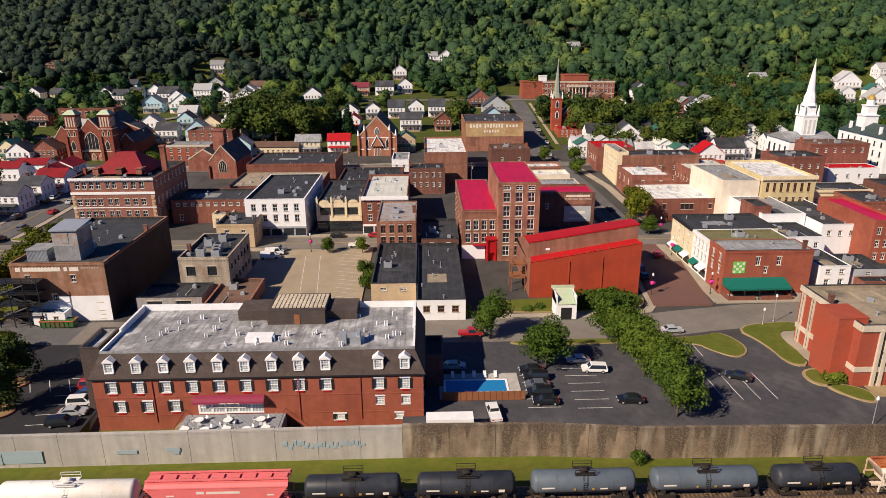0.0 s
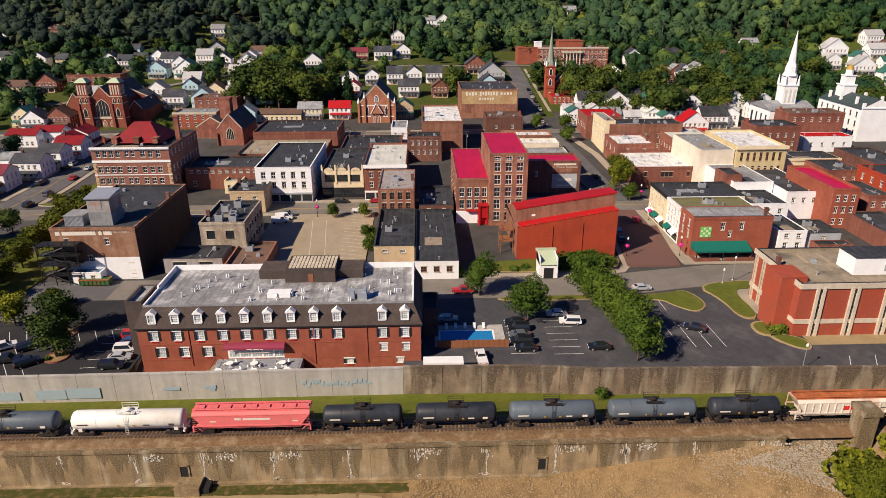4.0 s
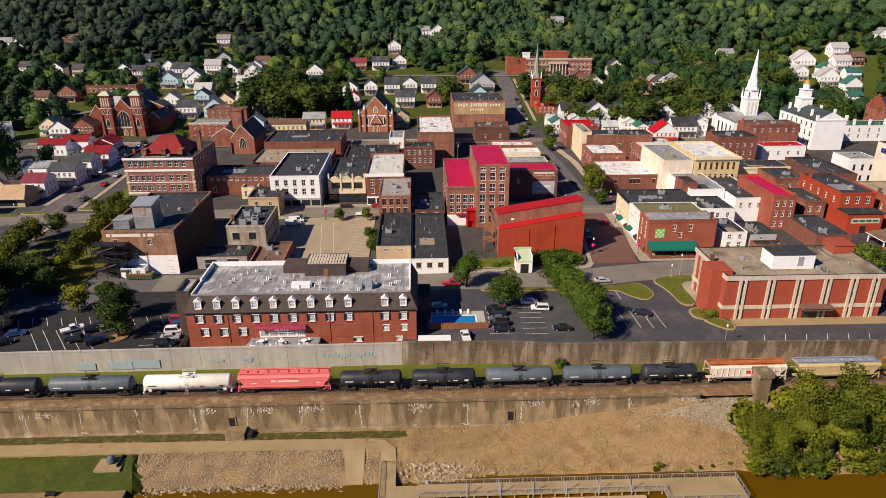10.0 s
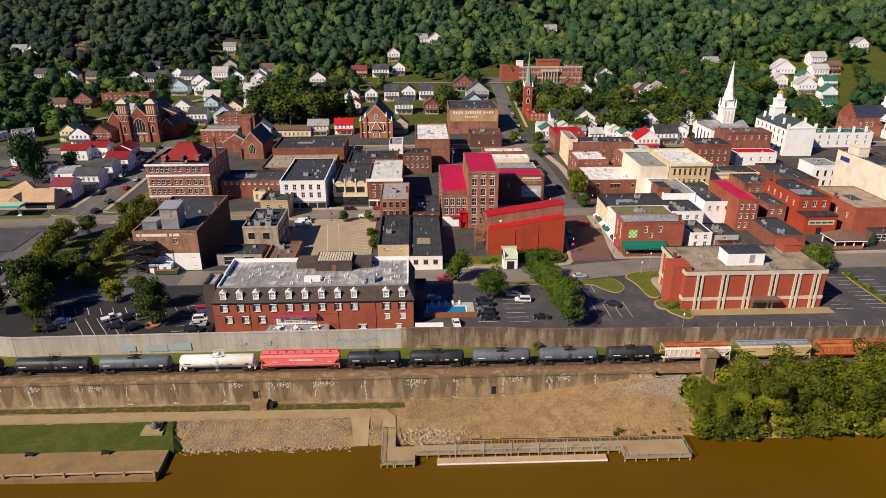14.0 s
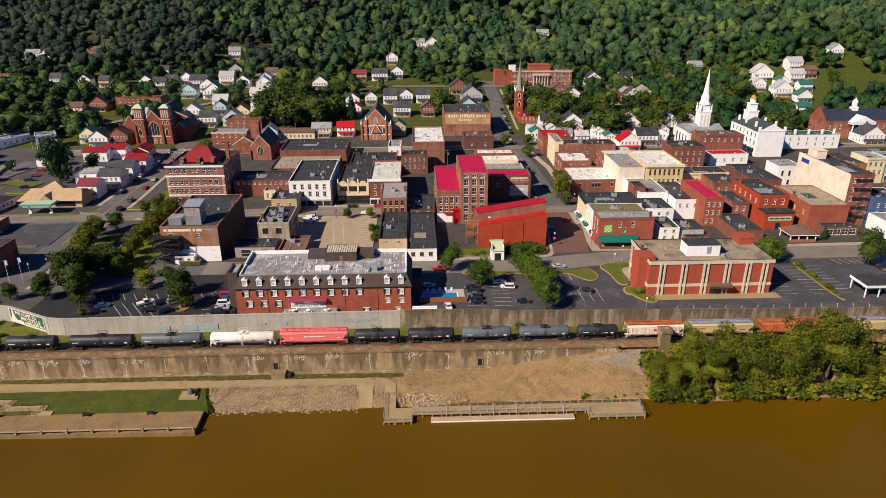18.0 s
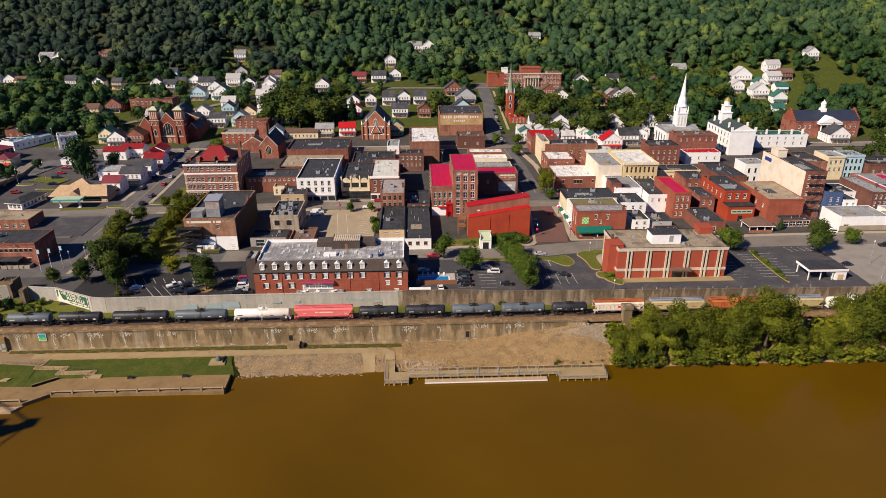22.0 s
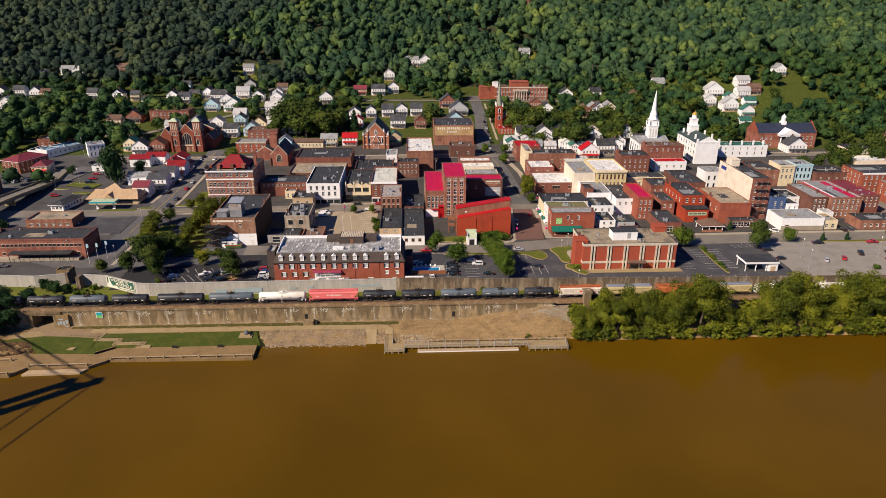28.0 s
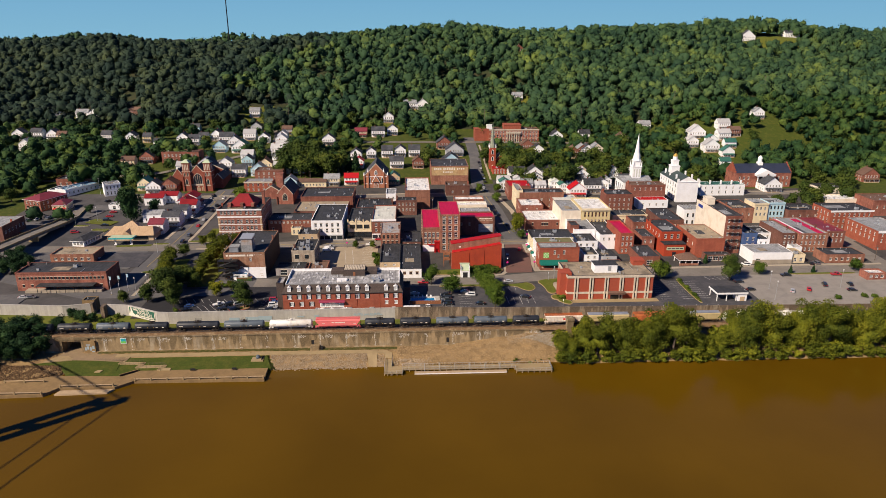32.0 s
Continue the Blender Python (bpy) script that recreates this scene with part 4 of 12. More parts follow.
prof = [(-4.2, 0.9), (-2.3, 1.55), (2.3, 1.55), (4.4, 0.6)]
for (a, za), (b, zb) in zip(prof, prof[1:]):
    bed.face([(-340, RY + a, za), (420, RY + a, za), (420, RY + b, zb), (-340, RY + b, zb)])
solid("ballast", bed, "ballast", "brown gravel railway ballast", "ballast", kind="structure")
track = thing("railway_track", pose(0, RY, 1.55), "single railway track on timber sleepers", "railway track", kind="structure")
sl = Shape().box(-0.13, 0.13, -1.3, 1.3, -0.1, 0.08).mesh("sleeper", "sleeper")
for i in range(150):
    part("sleeper", sl, None, track, m=pose(-50 + 0.62 * i, 0, 0))
rest = Shape()
for i in range(400):
    rest.box(-50 - 0.62 * (i + 1) - 0.13, -50 - 0.62 * (i + 1) + 0.13, -1.3, 1.3, -0.1, 0.08)
    rest.box(42.38 + 0.62 * (i + 1) - 0.13, 42.38 + 0.62 * (i + 1) + 0.13, -1.3, 1.3, -0.1, 0.08)
tagged(part("sleeper", rest, "sleeper", track), kind="stuff")
for s in (-0.75, 0.75):
    r = Shape().box(-340, 420, s - 0.035, s + 0.035, 0.08, 0.24).box(-340, 420, s - 0.08, s + 0.08, 0.08, 0.11)
    part("rail", r, "rail", track)

# ---- buildings ----
WIN = {}


def window_mesh(w, h, style):
    """Frame with glazing bars, and the pane behind it; shared by alike windows."""
    key = (round(w, 2), round(h, 2), style)
    if key not in WIN:
        f = Shape()
        b = min(0.11, w * 0.1)
        d0, d1 = -0.02, 0.07
        f.box(-w / 2, -w / 2 + b, d0, d1, 0, h).box(w / 2 - b, w / 2, d0, d1, 0, h).box(-w / 2 + b, w / 2 - b, d0, d1, 0, b).box(-w / 2 + b, w / 2 - b, d0, d1, h - b, h)
        f.box(-w / 2 + b, w / 2 - b, d0 + 0.01, d1 - 0.01, h * 0.5 - b * 0.45, h * 0.5 + b * 0.45)
        if style in ("sash6", "white6"):
            for i in (1, 2):
                x = -w / 2 + w * i / 3
                f.box(x - 0.022, x + 0.022, d0 + 0.02, d1 - 0.02, b, h - b)
            for z in (0.25, 0.75):
                f.box(-w / 2 + b, w / 2 - b, d0 + 0.02, d1 - 0.02, h * z - 0.022, h * z + 0.022)
        elif style != "plain":
            f.box(-0.03, 0.03, d0 + 0.02, d1 - 0.02, b, h - b)
        f.box(-w / 2 - 0.1, w / 2 + 0.1, -0.26, 0.02, -0.12, 0.0, 1)
        f.box(-w / 2 - 0.14, w / 2 + 0.14, -0.20, 0.02, h, h + 0.24, 1)
        pane = Shape().box(-w / 2 + b * 0.5, w / 2 - b * 0.5, 0.045, 0.06, b * 0.5, h - b * 0.5)
        mats = {"sash": ["trim", "stone"], "dark": ["black_iron", "stone"], "sash6": ["trim", "trim"], "white6": ["trim", "trim"], "plain": ["trim", "stone"], "brown": ["wood", "stone"]}[style]
        both = Shape()
        both.v, both.f, both.s = list(f.v), list(f.f), list(f.s)
        both.box(-w / 2 + b * 0.5, w / 2 - b * 0.5, 0.045, 0.06, b * 0.5, h - b * 0.5, 2)
        WIN[key] = (f.mesh("window", mats), pane.mesh("pane", "glass"), both.mesh("window", mats + ["glass"]))
    return WIN[key]


SIDES = {"S": (0, lambda w, d: Matrix.Identity(4), lambda w, d: w), "E": (90, lambda w, d: pose(w, 0, 0, 0, 0, 90), lambda w, d: d),
         "N": (180, lambda w, d: pose(w, d, 0, 0, 0, 180), lambda w, d: w), "W": (270, lambda w, d: pose(0, d, 0, 0, 0, -90), lambda w, d: d)}


def wall_shape(w, d, H, holes, bottom=-0.6, thick=0.3, roof_drop=0.7, reveal=0.2):
    """Four walls with real openings and reveals, a parapet with thickness above the roof."""
    sh = Shape()
    for side, (_, mk, ln) in SIDES.items():
        m, L = mk(w, d), ln(w, d)
        hs = holes.get(side, [])
        us = sorted({0.0, L, *[round(v, 3) for h in hs for v in h[:2]]})
        zs = sorted({bottom, H, *[round(v, 3) for h in hs for v in h[2:4]]})
        for u0, u1 in zip(us, us[1:]):
            for z0, z1 in zip(zs, zs[1:]):
                uc, zc = (u0 + u1) / 2, (z0 + z1) / 2
                if any(h[0] < uc < h[1] and h[2] < zc < h[3] for h in hs):
                    continue
                sh.face([m @ Vector(p) for p in ((u0, 0, z0), (u1, 0, z0), (u1, 0, z1), (u0, 0, z1))])
        for a, b, z0, z1 in [h[:4] for h in hs]:
            for q in (((a, 0, z0), (b, 0, z0), (b, reveal, z0), (a, reveal, z0)), ((a, reveal, z1), (b, reveal, z1), (b, 0, z1), (a, 0, z1)),
                      ((a, 0, z0), (a, reveal, z0), (a, reveal, z1), (a, 0, z1)), ((b, reveal, z0), (b, 0, z0), (b, 0, z1), (b, reveal, z1))):
                sh.face([m @ Vector(p) for p in q])
        sh.face([m @ Vector(p) for p in ((0, 0, H), (L, 0, H), (L - thick, thick, H), (thick, thick, H))])
        sh.face([m @ Vector(p) for p in ((L - thick, thick, H), (L - thick, thick, H - roof_drop), (thick, thick, H - roof_drop), (thick, thick, H))][::-1], 1)
    return sh


def rows_of(n, first, pitch, h):
    return [(first + pitch * i, h) for i in range(n)]


def openings(L, n, rows, ww, margin=1.0, pos=None):
    """n evenly spaced windows in each row of (sill height, height)."""
    cs = pos or [margin + (L - 2 * margin) * (i + 0.5) / n for i in range(n)]
    return [(c - ww / 2, c + ww / 2, z, z + h) for z, h in rows for c in cs]


def block(name, label, x, y, w, d, H, wall, roof, wins=(), z0=None, a=0.0, style="sash", cornice=None, ch=0.7, cd=0.35, base=None, drop=0.7, group="", category="building", shopfront=None, coping=None):
    """A flat-roofed building: wall with openings, roof, cornice, windows. x, y: front left corner. wins: (side, count, rows, width[, positions])."""
    z0 = gz(x + w / 2, y) if z0 is None else z0
    t = thing(name, pose(x, y, z0, 0, 0, a), label, category, group)
    holes = {}
    for side, n, rows, ww, *pos in wins:
        L = SIDES[side][2](w, d)
        holes.setdefault(side, []).extend(openings(L, n, rows, ww, min(1.0, L * 0.06), pos[0] if pos else None))
    part("wall", wall_shape(w, d, H, holes, roof_drop=drop), [wall, wall if roof in ("roof_crimson", "roof_white", "roof_pale", "rust_metal") else roof], t)
    part("roof", Shape().box(0.28, w - 0.28, 0.28, d - 0.28, H - drop - 0.25, H - drop), roof, t)
    for side, hs in holes.items():
        m = SIDES[side][1](w, d)
        for u0, u1, za, zb in hs:
            f, p, both = window_mesh(u1 - u0, zb - za, style)
            if y < 95 and -100 < x < 130:
                ob = part("window", f, None, t, m=m @ pose((u0 + u1) / 2, 0.13, za))
                part("pane", p, None, ob)
            else:
                part("window", both, None, t, m=m @ pose((u0 + u1) / 2, 0.13, za))
    if cornice:
        sh = Shape().box(-cd * 0.4, w + cd * 0.4, -cd, 0.1, H - ch, H + 0.12).box(-cd * 0.2, w + cd * 0.2, -cd * 0.6, 0.05, H - ch - 0.3, H - ch)
        for i in range(int(w / 0.9)):
            u = (i + 0.5) * w / int(w / 0.9)
            sh.box(u - 0.1, u + 0.1, -cd * 0.95, 0.0, H - ch - 0.28, H - ch)
        part("cornice", sh, cornice, t)
    else:
        e = 0.06
        sh = Shape().box(-e, w + e, -e, 0.36, H, H + 0.1).box(-e, w + e, d - 0.36, d + e, H, H + 0.1).box(-e, 0.36, 0.36, d - 0.36, H, H + 0.1).box(w - 0.36, w + e, 0.36, d - 0.36, H, H + 0.1)
        part("coping", sh, coping or (roof if roof == "roof_black" and wall in ("cream", "beige", "grey_paint", "brick_tan") else wall), t)
    if wall.startswith("brick") and H > 6.5 and not cornice:
        cb = Shape().box(-0.1, w + 0.1, -0.10, 0.0, H - 0.55, H - 0.25).box(-0.1, 0.0, 0.0, d, H - 0.55, H - 0.25).box(w, w + 0.1, 0.0, d, H - 0.55, H - 0.25)
        for i in range(int(w / 0.7)):
            u = (i + 0.5) * w / int(w / 0.7)
            cb.box(u - 0.12, u + 0.12, -0.09, 0.0, H - 0.95, H - 0.55)
        part("corbel_band", cb, wall, t)
    if w > 5 and "wing" not in name:
        roof_clutter(t, w, d, H - drop, wall.startswith("brick") and H > 7, roof)
    if shopfront:
        sf = Shape()
        k = max(2, int(w / 3.2))
        for i in range(k):
            u0, u1 = w * i / k + 0.25, w * (i + 1) / k - 0.25
            sf.box(u0, u1, -0.06, -0.02, 0.5, 2.7, 1)
            sf.box(u0 - 0.2, u0, -0.12, 0, 0, 3.0)
            sf.box(u1, u1 + 0.2, -0.12, 0, 0, 3.0)
        sf.box(0, w, -0.25, 0, 2.9, 3.5)
        sf.box(0, w, -0.10, 0, 0, 0.45)
        part("shopfront", sf, [shopfront, "glass"], t)
    return t


roofs = np.random.default_rng(11)


def roof_clutter(t, w, d, z, tall, roof):
    """Vents, pipes and hatches, cooling units, a chimney by a side wall and repair patches on a flat roof."""
    if roof == "roof_crimson":
        return
    q = roofs.random
    sh = Shape()
    for k in range(3 + int(w * d / 110)):
        u, v = w * (0.1 + 0.8 * q()), d * (0.06 + 0.88 * q())
        if q() < 0.5:
            sh.tube((u, v, z), (u, v, z + 0.7), 0.14, n=6).tube((u, v, z + 0.7), (u, v, z + 0.85), 0.26, n=6)
        elif q() < 0.6:
            sh.box(u - 0.5, u + 0.5, v - 0.45, v + 0.45, z, z + 0.65).box(u - 0.4, u + 0.4, v - 0.35, v + 0.35, z + 0.65, z + 0.8)
        else:
            sh.box(u - 0.07, u + 0.07, v - 2.0, v + 2.0, z + 0.12, z + 0.26).box(u - 0.2, u + 0.2, v - 2.1, v - 1.8, z, z + 0.3)
    tagged(part("roof_vent", sh, "steel", t, "metal roof vents and pipes"), kind="stuff")
    if w > 7 and d > 10 and q() < 0.6:
        u, v = w * (0.25 + 0.5 * q()), d * (0.2 + 0.6 * q())
        un = part("cooling_unit", Shape().box(u - 1.0, u + 1.0, v - 0.8, v + 0.8, z + 0.15, z + 1.5).box(u - 0.9, u + 0.9, v - 0.7, v + 0.7, z, z + 0.15), "steel", t)
        part("fan_grille", Shape().lathe((u, v, z + 1.5), [(0.6, 0), (0.6, 0.12), (0.45, 0.15)], 10), "black_iron", un)
    if w > 7 and d > 10 and roof in ("roof_black", "roof_tan", "roof_grey", "roof_slate"):
        u, v, a, b = w * (0.1 + 0.3 * q()), d * (0.1 + 0.4 * q()), w * (0.2 + 0.3 * q()), d * (0.12 + 0.3 * q())
        part("roof_patch", Shape().box(u, u + a, v, v + b, z, z + 0.03), ("roof_slate", "roof_grey", "roof_patchy")[int(q() * 3)], t, "patch of other roofing")
    if tall and q() < 0.85:
        u, v = (0.2 if q() < 0.5 else w - 1.1), d * (0.3 + 0.5 * q())
        part("chimney", Shape().box(u, u + 0.9, v, v + 0.7, z, z + 2.0).box(u - 0.08, u + 0.98, v - 0.08, v + 0.78, z + 2.0, z + 2.18), "brick_dark" if q() < 0.6 else "brick_hotel", t)


def roof_unit(x, y, z, w=1.6, d=1.2, h=1.0, label="grey metal rooftop air-conditioning unit"):
    t = thing("rooftop_unit", pose(x, y, z), label, "air conditioner", "rooftop units")
    part("casing", Shape().box(-w / 2, w / 2, -d / 2, d / 2, 0.12, h).box(-w / 2 + 0.1, w / 2 - 0.1, -d / 2 + 0.1, d / 2 - 0.1, 0, 0.12), "steel", t)
    part("fan_grille", Shape().lathe((0, 0, h), [(0.4 * min(w, d), 0), (0.4 * min(w, d), 0.12), (0.3 * min(w, d), 0.14)], 10), "black_iron", t)
    return t


def hip_roof(t, w, d, z, rise, mat, over=0.6):
    """A hipped roof over a rectangular building, with an eaves board."""
    k = min(w, d) / 2
    x0, x1, y0, y1 = -over, w + over, -over, d + over
    a, b = ((k, d / 2), (w - k, d / 2)) if w > d else ((w / 2, k), (w / 2, d - k))
    a, b = (*a, z + rise), (*b, z + rise)
    c = [(x0, y0, z), (x1, y0, z), (x1, y1, z), (x0, y1, z)]
    sh = Shape()
    if w > d:
        sh.face([c[0], c[1], b, a]).face([c[1], c[2], b]).face([c[2], c[3], a, b]).face([c[3], c[0], a])
    else:
        sh.face([c[0], c[1], a]).face([c[1], c[2], b, a]).face([c[2], c[3], b]).face([c[3], c[0], a, b])
    part("hipped_roof", sh, mat, t)
    part("eaves", Shape().box(x0, x1, y0, y1, z - 0.25, z - 0.01), "trim", t)


def house(x, y, w, d, h, wall, roof, label, a=0.0, z0=None, ridge="x", pitch=0.75, porch=True, chimney=True, group="hillside houses", storeys=2):
    """A gabled house: walls with openings, pitched roof with eaves, porch, chimney, windows. x, y: centre of the front."""
    z0 = gz(x, y) if z0 is None else z0
    t = thing("house", pose(x, y, z0, 0, 0, a) @ pose(-w / 2, 0, 0), label, "house", group)
    rows = [(0.9 + 2.9 * i, 1.5) for i in range(storeys)]
    rows = [r for r in rows if r[0] + r[1] < h - 0.2]
    n = max(2, round(w / 2.6))
    holes = {"S": openings(w, n, rows, 1.0), "E" if x < 0 else "W": openings(d, max(1, round(d / 3.5)), rows, 0.9)}
    sh = wall_shape(w, d, h, holes, bottom=-1.5, roof_drop=0.3)
    o = 0.35
    rf = Shape()
    if ridge == "x":
        r = d / 2 * pitch
        sh.face([(0, 0, h), (0, d / 2, h + r), (0, d, h)]).face([(w, 0, h), (w, d, h), (w, d / 2, h + r)])
        for s in (0, 1):
            e, q = (-o, d / 2) if s == 0 else (d + o, d / 2)
            ze = h - o * pitch
            p = [(-o, e, ze), (w + o, e, ze), (w + o, q, h + r), (-o, q, h + r)]
            rf.face(p if s == 0 else p[::-1])
            rf.face([(px_, py_, pz_ + 0.18) for px_, py_, pz_ in (p if s == 0 else p[::-1])])
            rf.face([p[0], p[1], (p[1][0], p[1][1], ze + 0.18), (p[0][0], p[0][1], ze + 0.18)])
            for k in (0, 1):
                a_, b_ = (p[0], p[3]) if k == 0 else (p[1], p[2])
                rf.face([a_, b_, (b_[0], b_[1], b_[2] + 0.18), (a_[0], a_[1], a_[2] + 0.18)])
    else:
        r = w / 2 * pitch
        sh.face([(0, 0, h), (w, 0, h), (w / 2, 0, h + r)]).face([(w, d, h), (0, d, h), (w / 2, d, h + r)])
        for s in (0, 1):
            e, q = (-o, w / 2) if s == 0 else (w + o, w / 2)
            ze = h - o * pitch
            p = [(e, -o, ze), (q, -o, h + r), (q, d + o, h + r), (e, d + o, ze)]
            rf.face(p if s else p[::-1])
            rf.face([(px_, py_, pz_ + 0.18) for px_, py_, pz_ in (p if s == 0 else p[::-1])])
            rf.face([p[0], p[3], (p[3][0], p[3][1], ze + 0.18), (p[0][0], p[0][1], ze + 0.18)])
            for k in (0, 2):
                a_, b_ = (p[0], p[1]) if k == 0 else (p[3], p[2])
                rf.face([a_, b_, (b_[0], b_[1], b_[2] + 0.18), (a_[0], a_[1], a_[2] + 0.18)])
    part("wall", sh, [wall, wall], t)
    part("roof", rf, roof, t)
    for side, hs in holes.items():
        m = SIDES[side][1](w, d)
        for u0, u1, za, zb in hs:
            part("window", window_mesh(u1 - u0, zb - za, "sash")[2], None, t, m=m @ pose((u0 + u1) / 2, 0.13, za))
    if porch:
        pw = w * 0.86
        ps = Shape().box(w / 2 - pw / 2, w / 2 + pw / 2, -2.0, 0, -1.5, 0.35)
        part("porch_floor", ps, "wood_pale", t)
        part("porch_roof", Shape().face([(w / 2 - pw / 2 - 0.2, -2.3, 2.7), (w / 2 + pw / 2 + 0.2, -2.3, 2.7), (w / 2 + pw / 2 + 0.2, 0, 3.3), (w / 2 - pw / 2 - 0.2, 0, 3.3)])
             .box(w / 2 - pw / 2 - 0.2, w / 2 + pw / 2 + 0.2, -2.3, 0, 2.45, 2.68), roof, t)
        us = [w / 2 - pw / 2 + 0.15 + (pw - 0.3) * i / 3 for i in range(4)]
        if y > 235:
            posts = Shape()
            for u in us:
                posts.box(u - 0.09, u + 0.09, -1.95, -1.77, 0.35, 2.46)
            tagged(part("porch_post", posts, "trim", t), kind="stuff")
        else:
            for u in us:
                part("porch_post", Shape().box(u - 0.09, u + 0.09, -1.95, -1.77, 0.35, 2.46), "trim", t)
    if chimney:
        cx, cy = (w * 0.25, d * 0.5) if ridge == "x" else (w * 0.5, d * 0.7)
        top = h + (d if ridge == "x" else w) / 2 * pitch
        part("chimney", Shape().box(cx - 0.35, cx + 0.35, cy - 0.35, cy + 0.35, h, top + 1.0).box(cx - 0.42, cx + 0.42, cy - 0.42, cy + 0.42, top + 1.0, top + 1.15), "brick_dark", t)
    return t

# ---- town buildings ----
R = rows_of

# old seed warehouse with roof tower
wh = block("warehouse", "old brick warehouse with faded painted sign and white lower wall", -90.8, 41.8, 20.6, 38, 13.8, "brick_wash", "roof_black",
           [("S", 1, [(9.3, 1.7)], 1.1, [3.6]), ("S", 1, [(9.3, 1.7)], 1.1, [13.4]), ("S", 1, [(4.6, 1.9)], 1.1, [8.6]), ("S", 1, [(2.6, 1.7)], 1.3, [18.4]), ("S", 1, [(0.6, 0.8)], 1.0, [18.6])], style="sash")
# thin skin over the east wall; its near-black colour paints that side's shade
part("side_wall", Shape().box(20.6, 20.66, 0, 38, -0.6, 13.8), "brick_soot", wh, "dark brick side wall with shade put into its colour")
part("painted_wall", Shape().box(9.5, 20.62, -0.05, 0.0, -0.6, 6.0).box(2.2, 9.5, -0.05, 0.0, -0.6, 5.0), "white", wh, "white-painted lower wall")
tw = thing("roof_tower", pose(-82.5, 45.5, 13.0), "patched metal and timber tower on the warehouse roof", "roof tower")
part("wall", Shape().box(0, 5.6, 0, 6.5, 0, 3.6).box(0.02, 5.58, 0.02, 6.48, 3.6, 7.2, 1), ["roof_grey", "rust_metal"], tw)
part("roof", Shape().face([(-0.3, -0.4, 7.3), (5.9, -0.4, 7.3), (5.9, 6.9, 8.0), (-0.3, 6.9, 8.0)]).box(-0.3, 5.9, -0.4, 6.9, 7.05, 7.28), "steel", tw)
part("window", Shape().box(2.0, 3.6, -0.05, 0.0, 4.2, 6.6), "rust_metal", tw)
sd = thing("roof_shed", pose(-88.6, 45.2, 13.0), "white corrugated metal shed on the warehouse roof", "roof shed")
ss = Shape().box(0, 4.6, 0, 5.0, 0, 2.7)
for i in range(15):
    ss.box(0.1 + i * 0.3, 0.25 + i * 0.3, -0.05, 0, 0, 2.7)
part("wall", ss, "steel", sd)
part("roof", Shape().box(-0.2, 4.8, -0.2, 5.2, 2.7, 2.85), "roof_grey", sd)

# derelict block with rooftop machinery, low red shed and dark gateway
block("derelict_building", "derelict pale brick building with boarded windows", -59.0, 54.5, 12, 20, 10.2, "brick_pale", "roof_black", [("S", 2, [(5.6, 2.4)], 2.2, [2.8, 7.9]), ("E", 6, [(6.4, 1.6), (2.4, 1.6)], 1.3)], style="dark")
block("low_building", "low brown-roofed workshop with brick parapet", -49.5, 40.5, 10, 17, 3.6, "brick_old", "roof_brown", [("S", 2, [(1.0, 1.2)], 1.0)], style="dark")
block("garage", "grey metal garage with two dark doors", -66, 45, 15, 9, 4.0, "rust_metal", "roof_black", [("S", 2, [(0.1, 3.0)], 3.6)], style="plain", coping="roof_black")
block("low_building", "tan two-storey building with black roof", -61.5, 92.5, 11, 13, 7.4, "brick_tan", "roof_black", [("S", 2, [(3.9, 1.6)], 1.2), ("E", 3, [(3.9, 1.5)], 1.1)], z0=0.4)
for i, (ux, uy) in enumerate(((-54.5, 58), (-51.5, 62), (-55, 66), (-50.5, 57), (-52.5, 70))):
    roof_unit(ux, uy, gz(-53, 54.5) + 9.5, 2.0, 1.8, 1.9)

# second street
block("brick_building", "low red brick building with a row of small windows", -84.5, 119.5, 27, 17, 8.0, "brick_red", "roof_black", [("S", 10, [(6.0, 1.0)], 1.2), ("S", 2, [(1.2, 1.8)], 1.2, [3.0, 24.0])], style="plain", z0=0.5)
block("portico_building", "cream pillared doorway building beside the brick hall", -69.5, 114, 6, 6, 4.6, "cream", "roof_grey", [("S", 2, [(1.0, 2.2)], 1.0)], z0=0.4)
block("white_building", "white-painted three-storey building with grey shopfront", -55.4, 103.0, 18.6, 38, 12.2, "white", "roof_black", [("S", 5, [(5.0, 2.2), (8.4, 2.2)], 1.45), ("E", 4, [(5.0, 1.6), (8.3, 1.6)], 1.1)], shopfront="grey_paint", z0=0.4)
cr = block("cream_building", "ornate cream-fronted shop building with arched parapet", -34.2, 108.0, 14.4, 33, 9.6, "cream", "roof_black", [("S", 3, [(5.6, 2.4)], 3.6)], style="dark", z0=0.45, shopfront="black_iron")
cs = Shape()
for i in range(4):
    u = 0.3 + i * 4.6
    cs.box(u - 0.3, u + 0.3, -0.25, 0.2, 5.0, 11.0)
    cs.lathe((u, -0.02, 11.0), [(0.3, 0), (0.34, 0.2), (0.12, 0.5), (0.02, 0.9)], 8)
for i in range(3):
    u = 2.6 + i * 4.6
    for k in range(5):
        cs.box(u - 1.5 + 0.12 * k * k * 0.8, u + 1.5 - 0.12 * k * k * 0.8, -0.12, 0.2, 9.6 + 0.22 * k, 9.83 + 0.22 * k)
part("parapet_ornament", cs, "cream", cr)
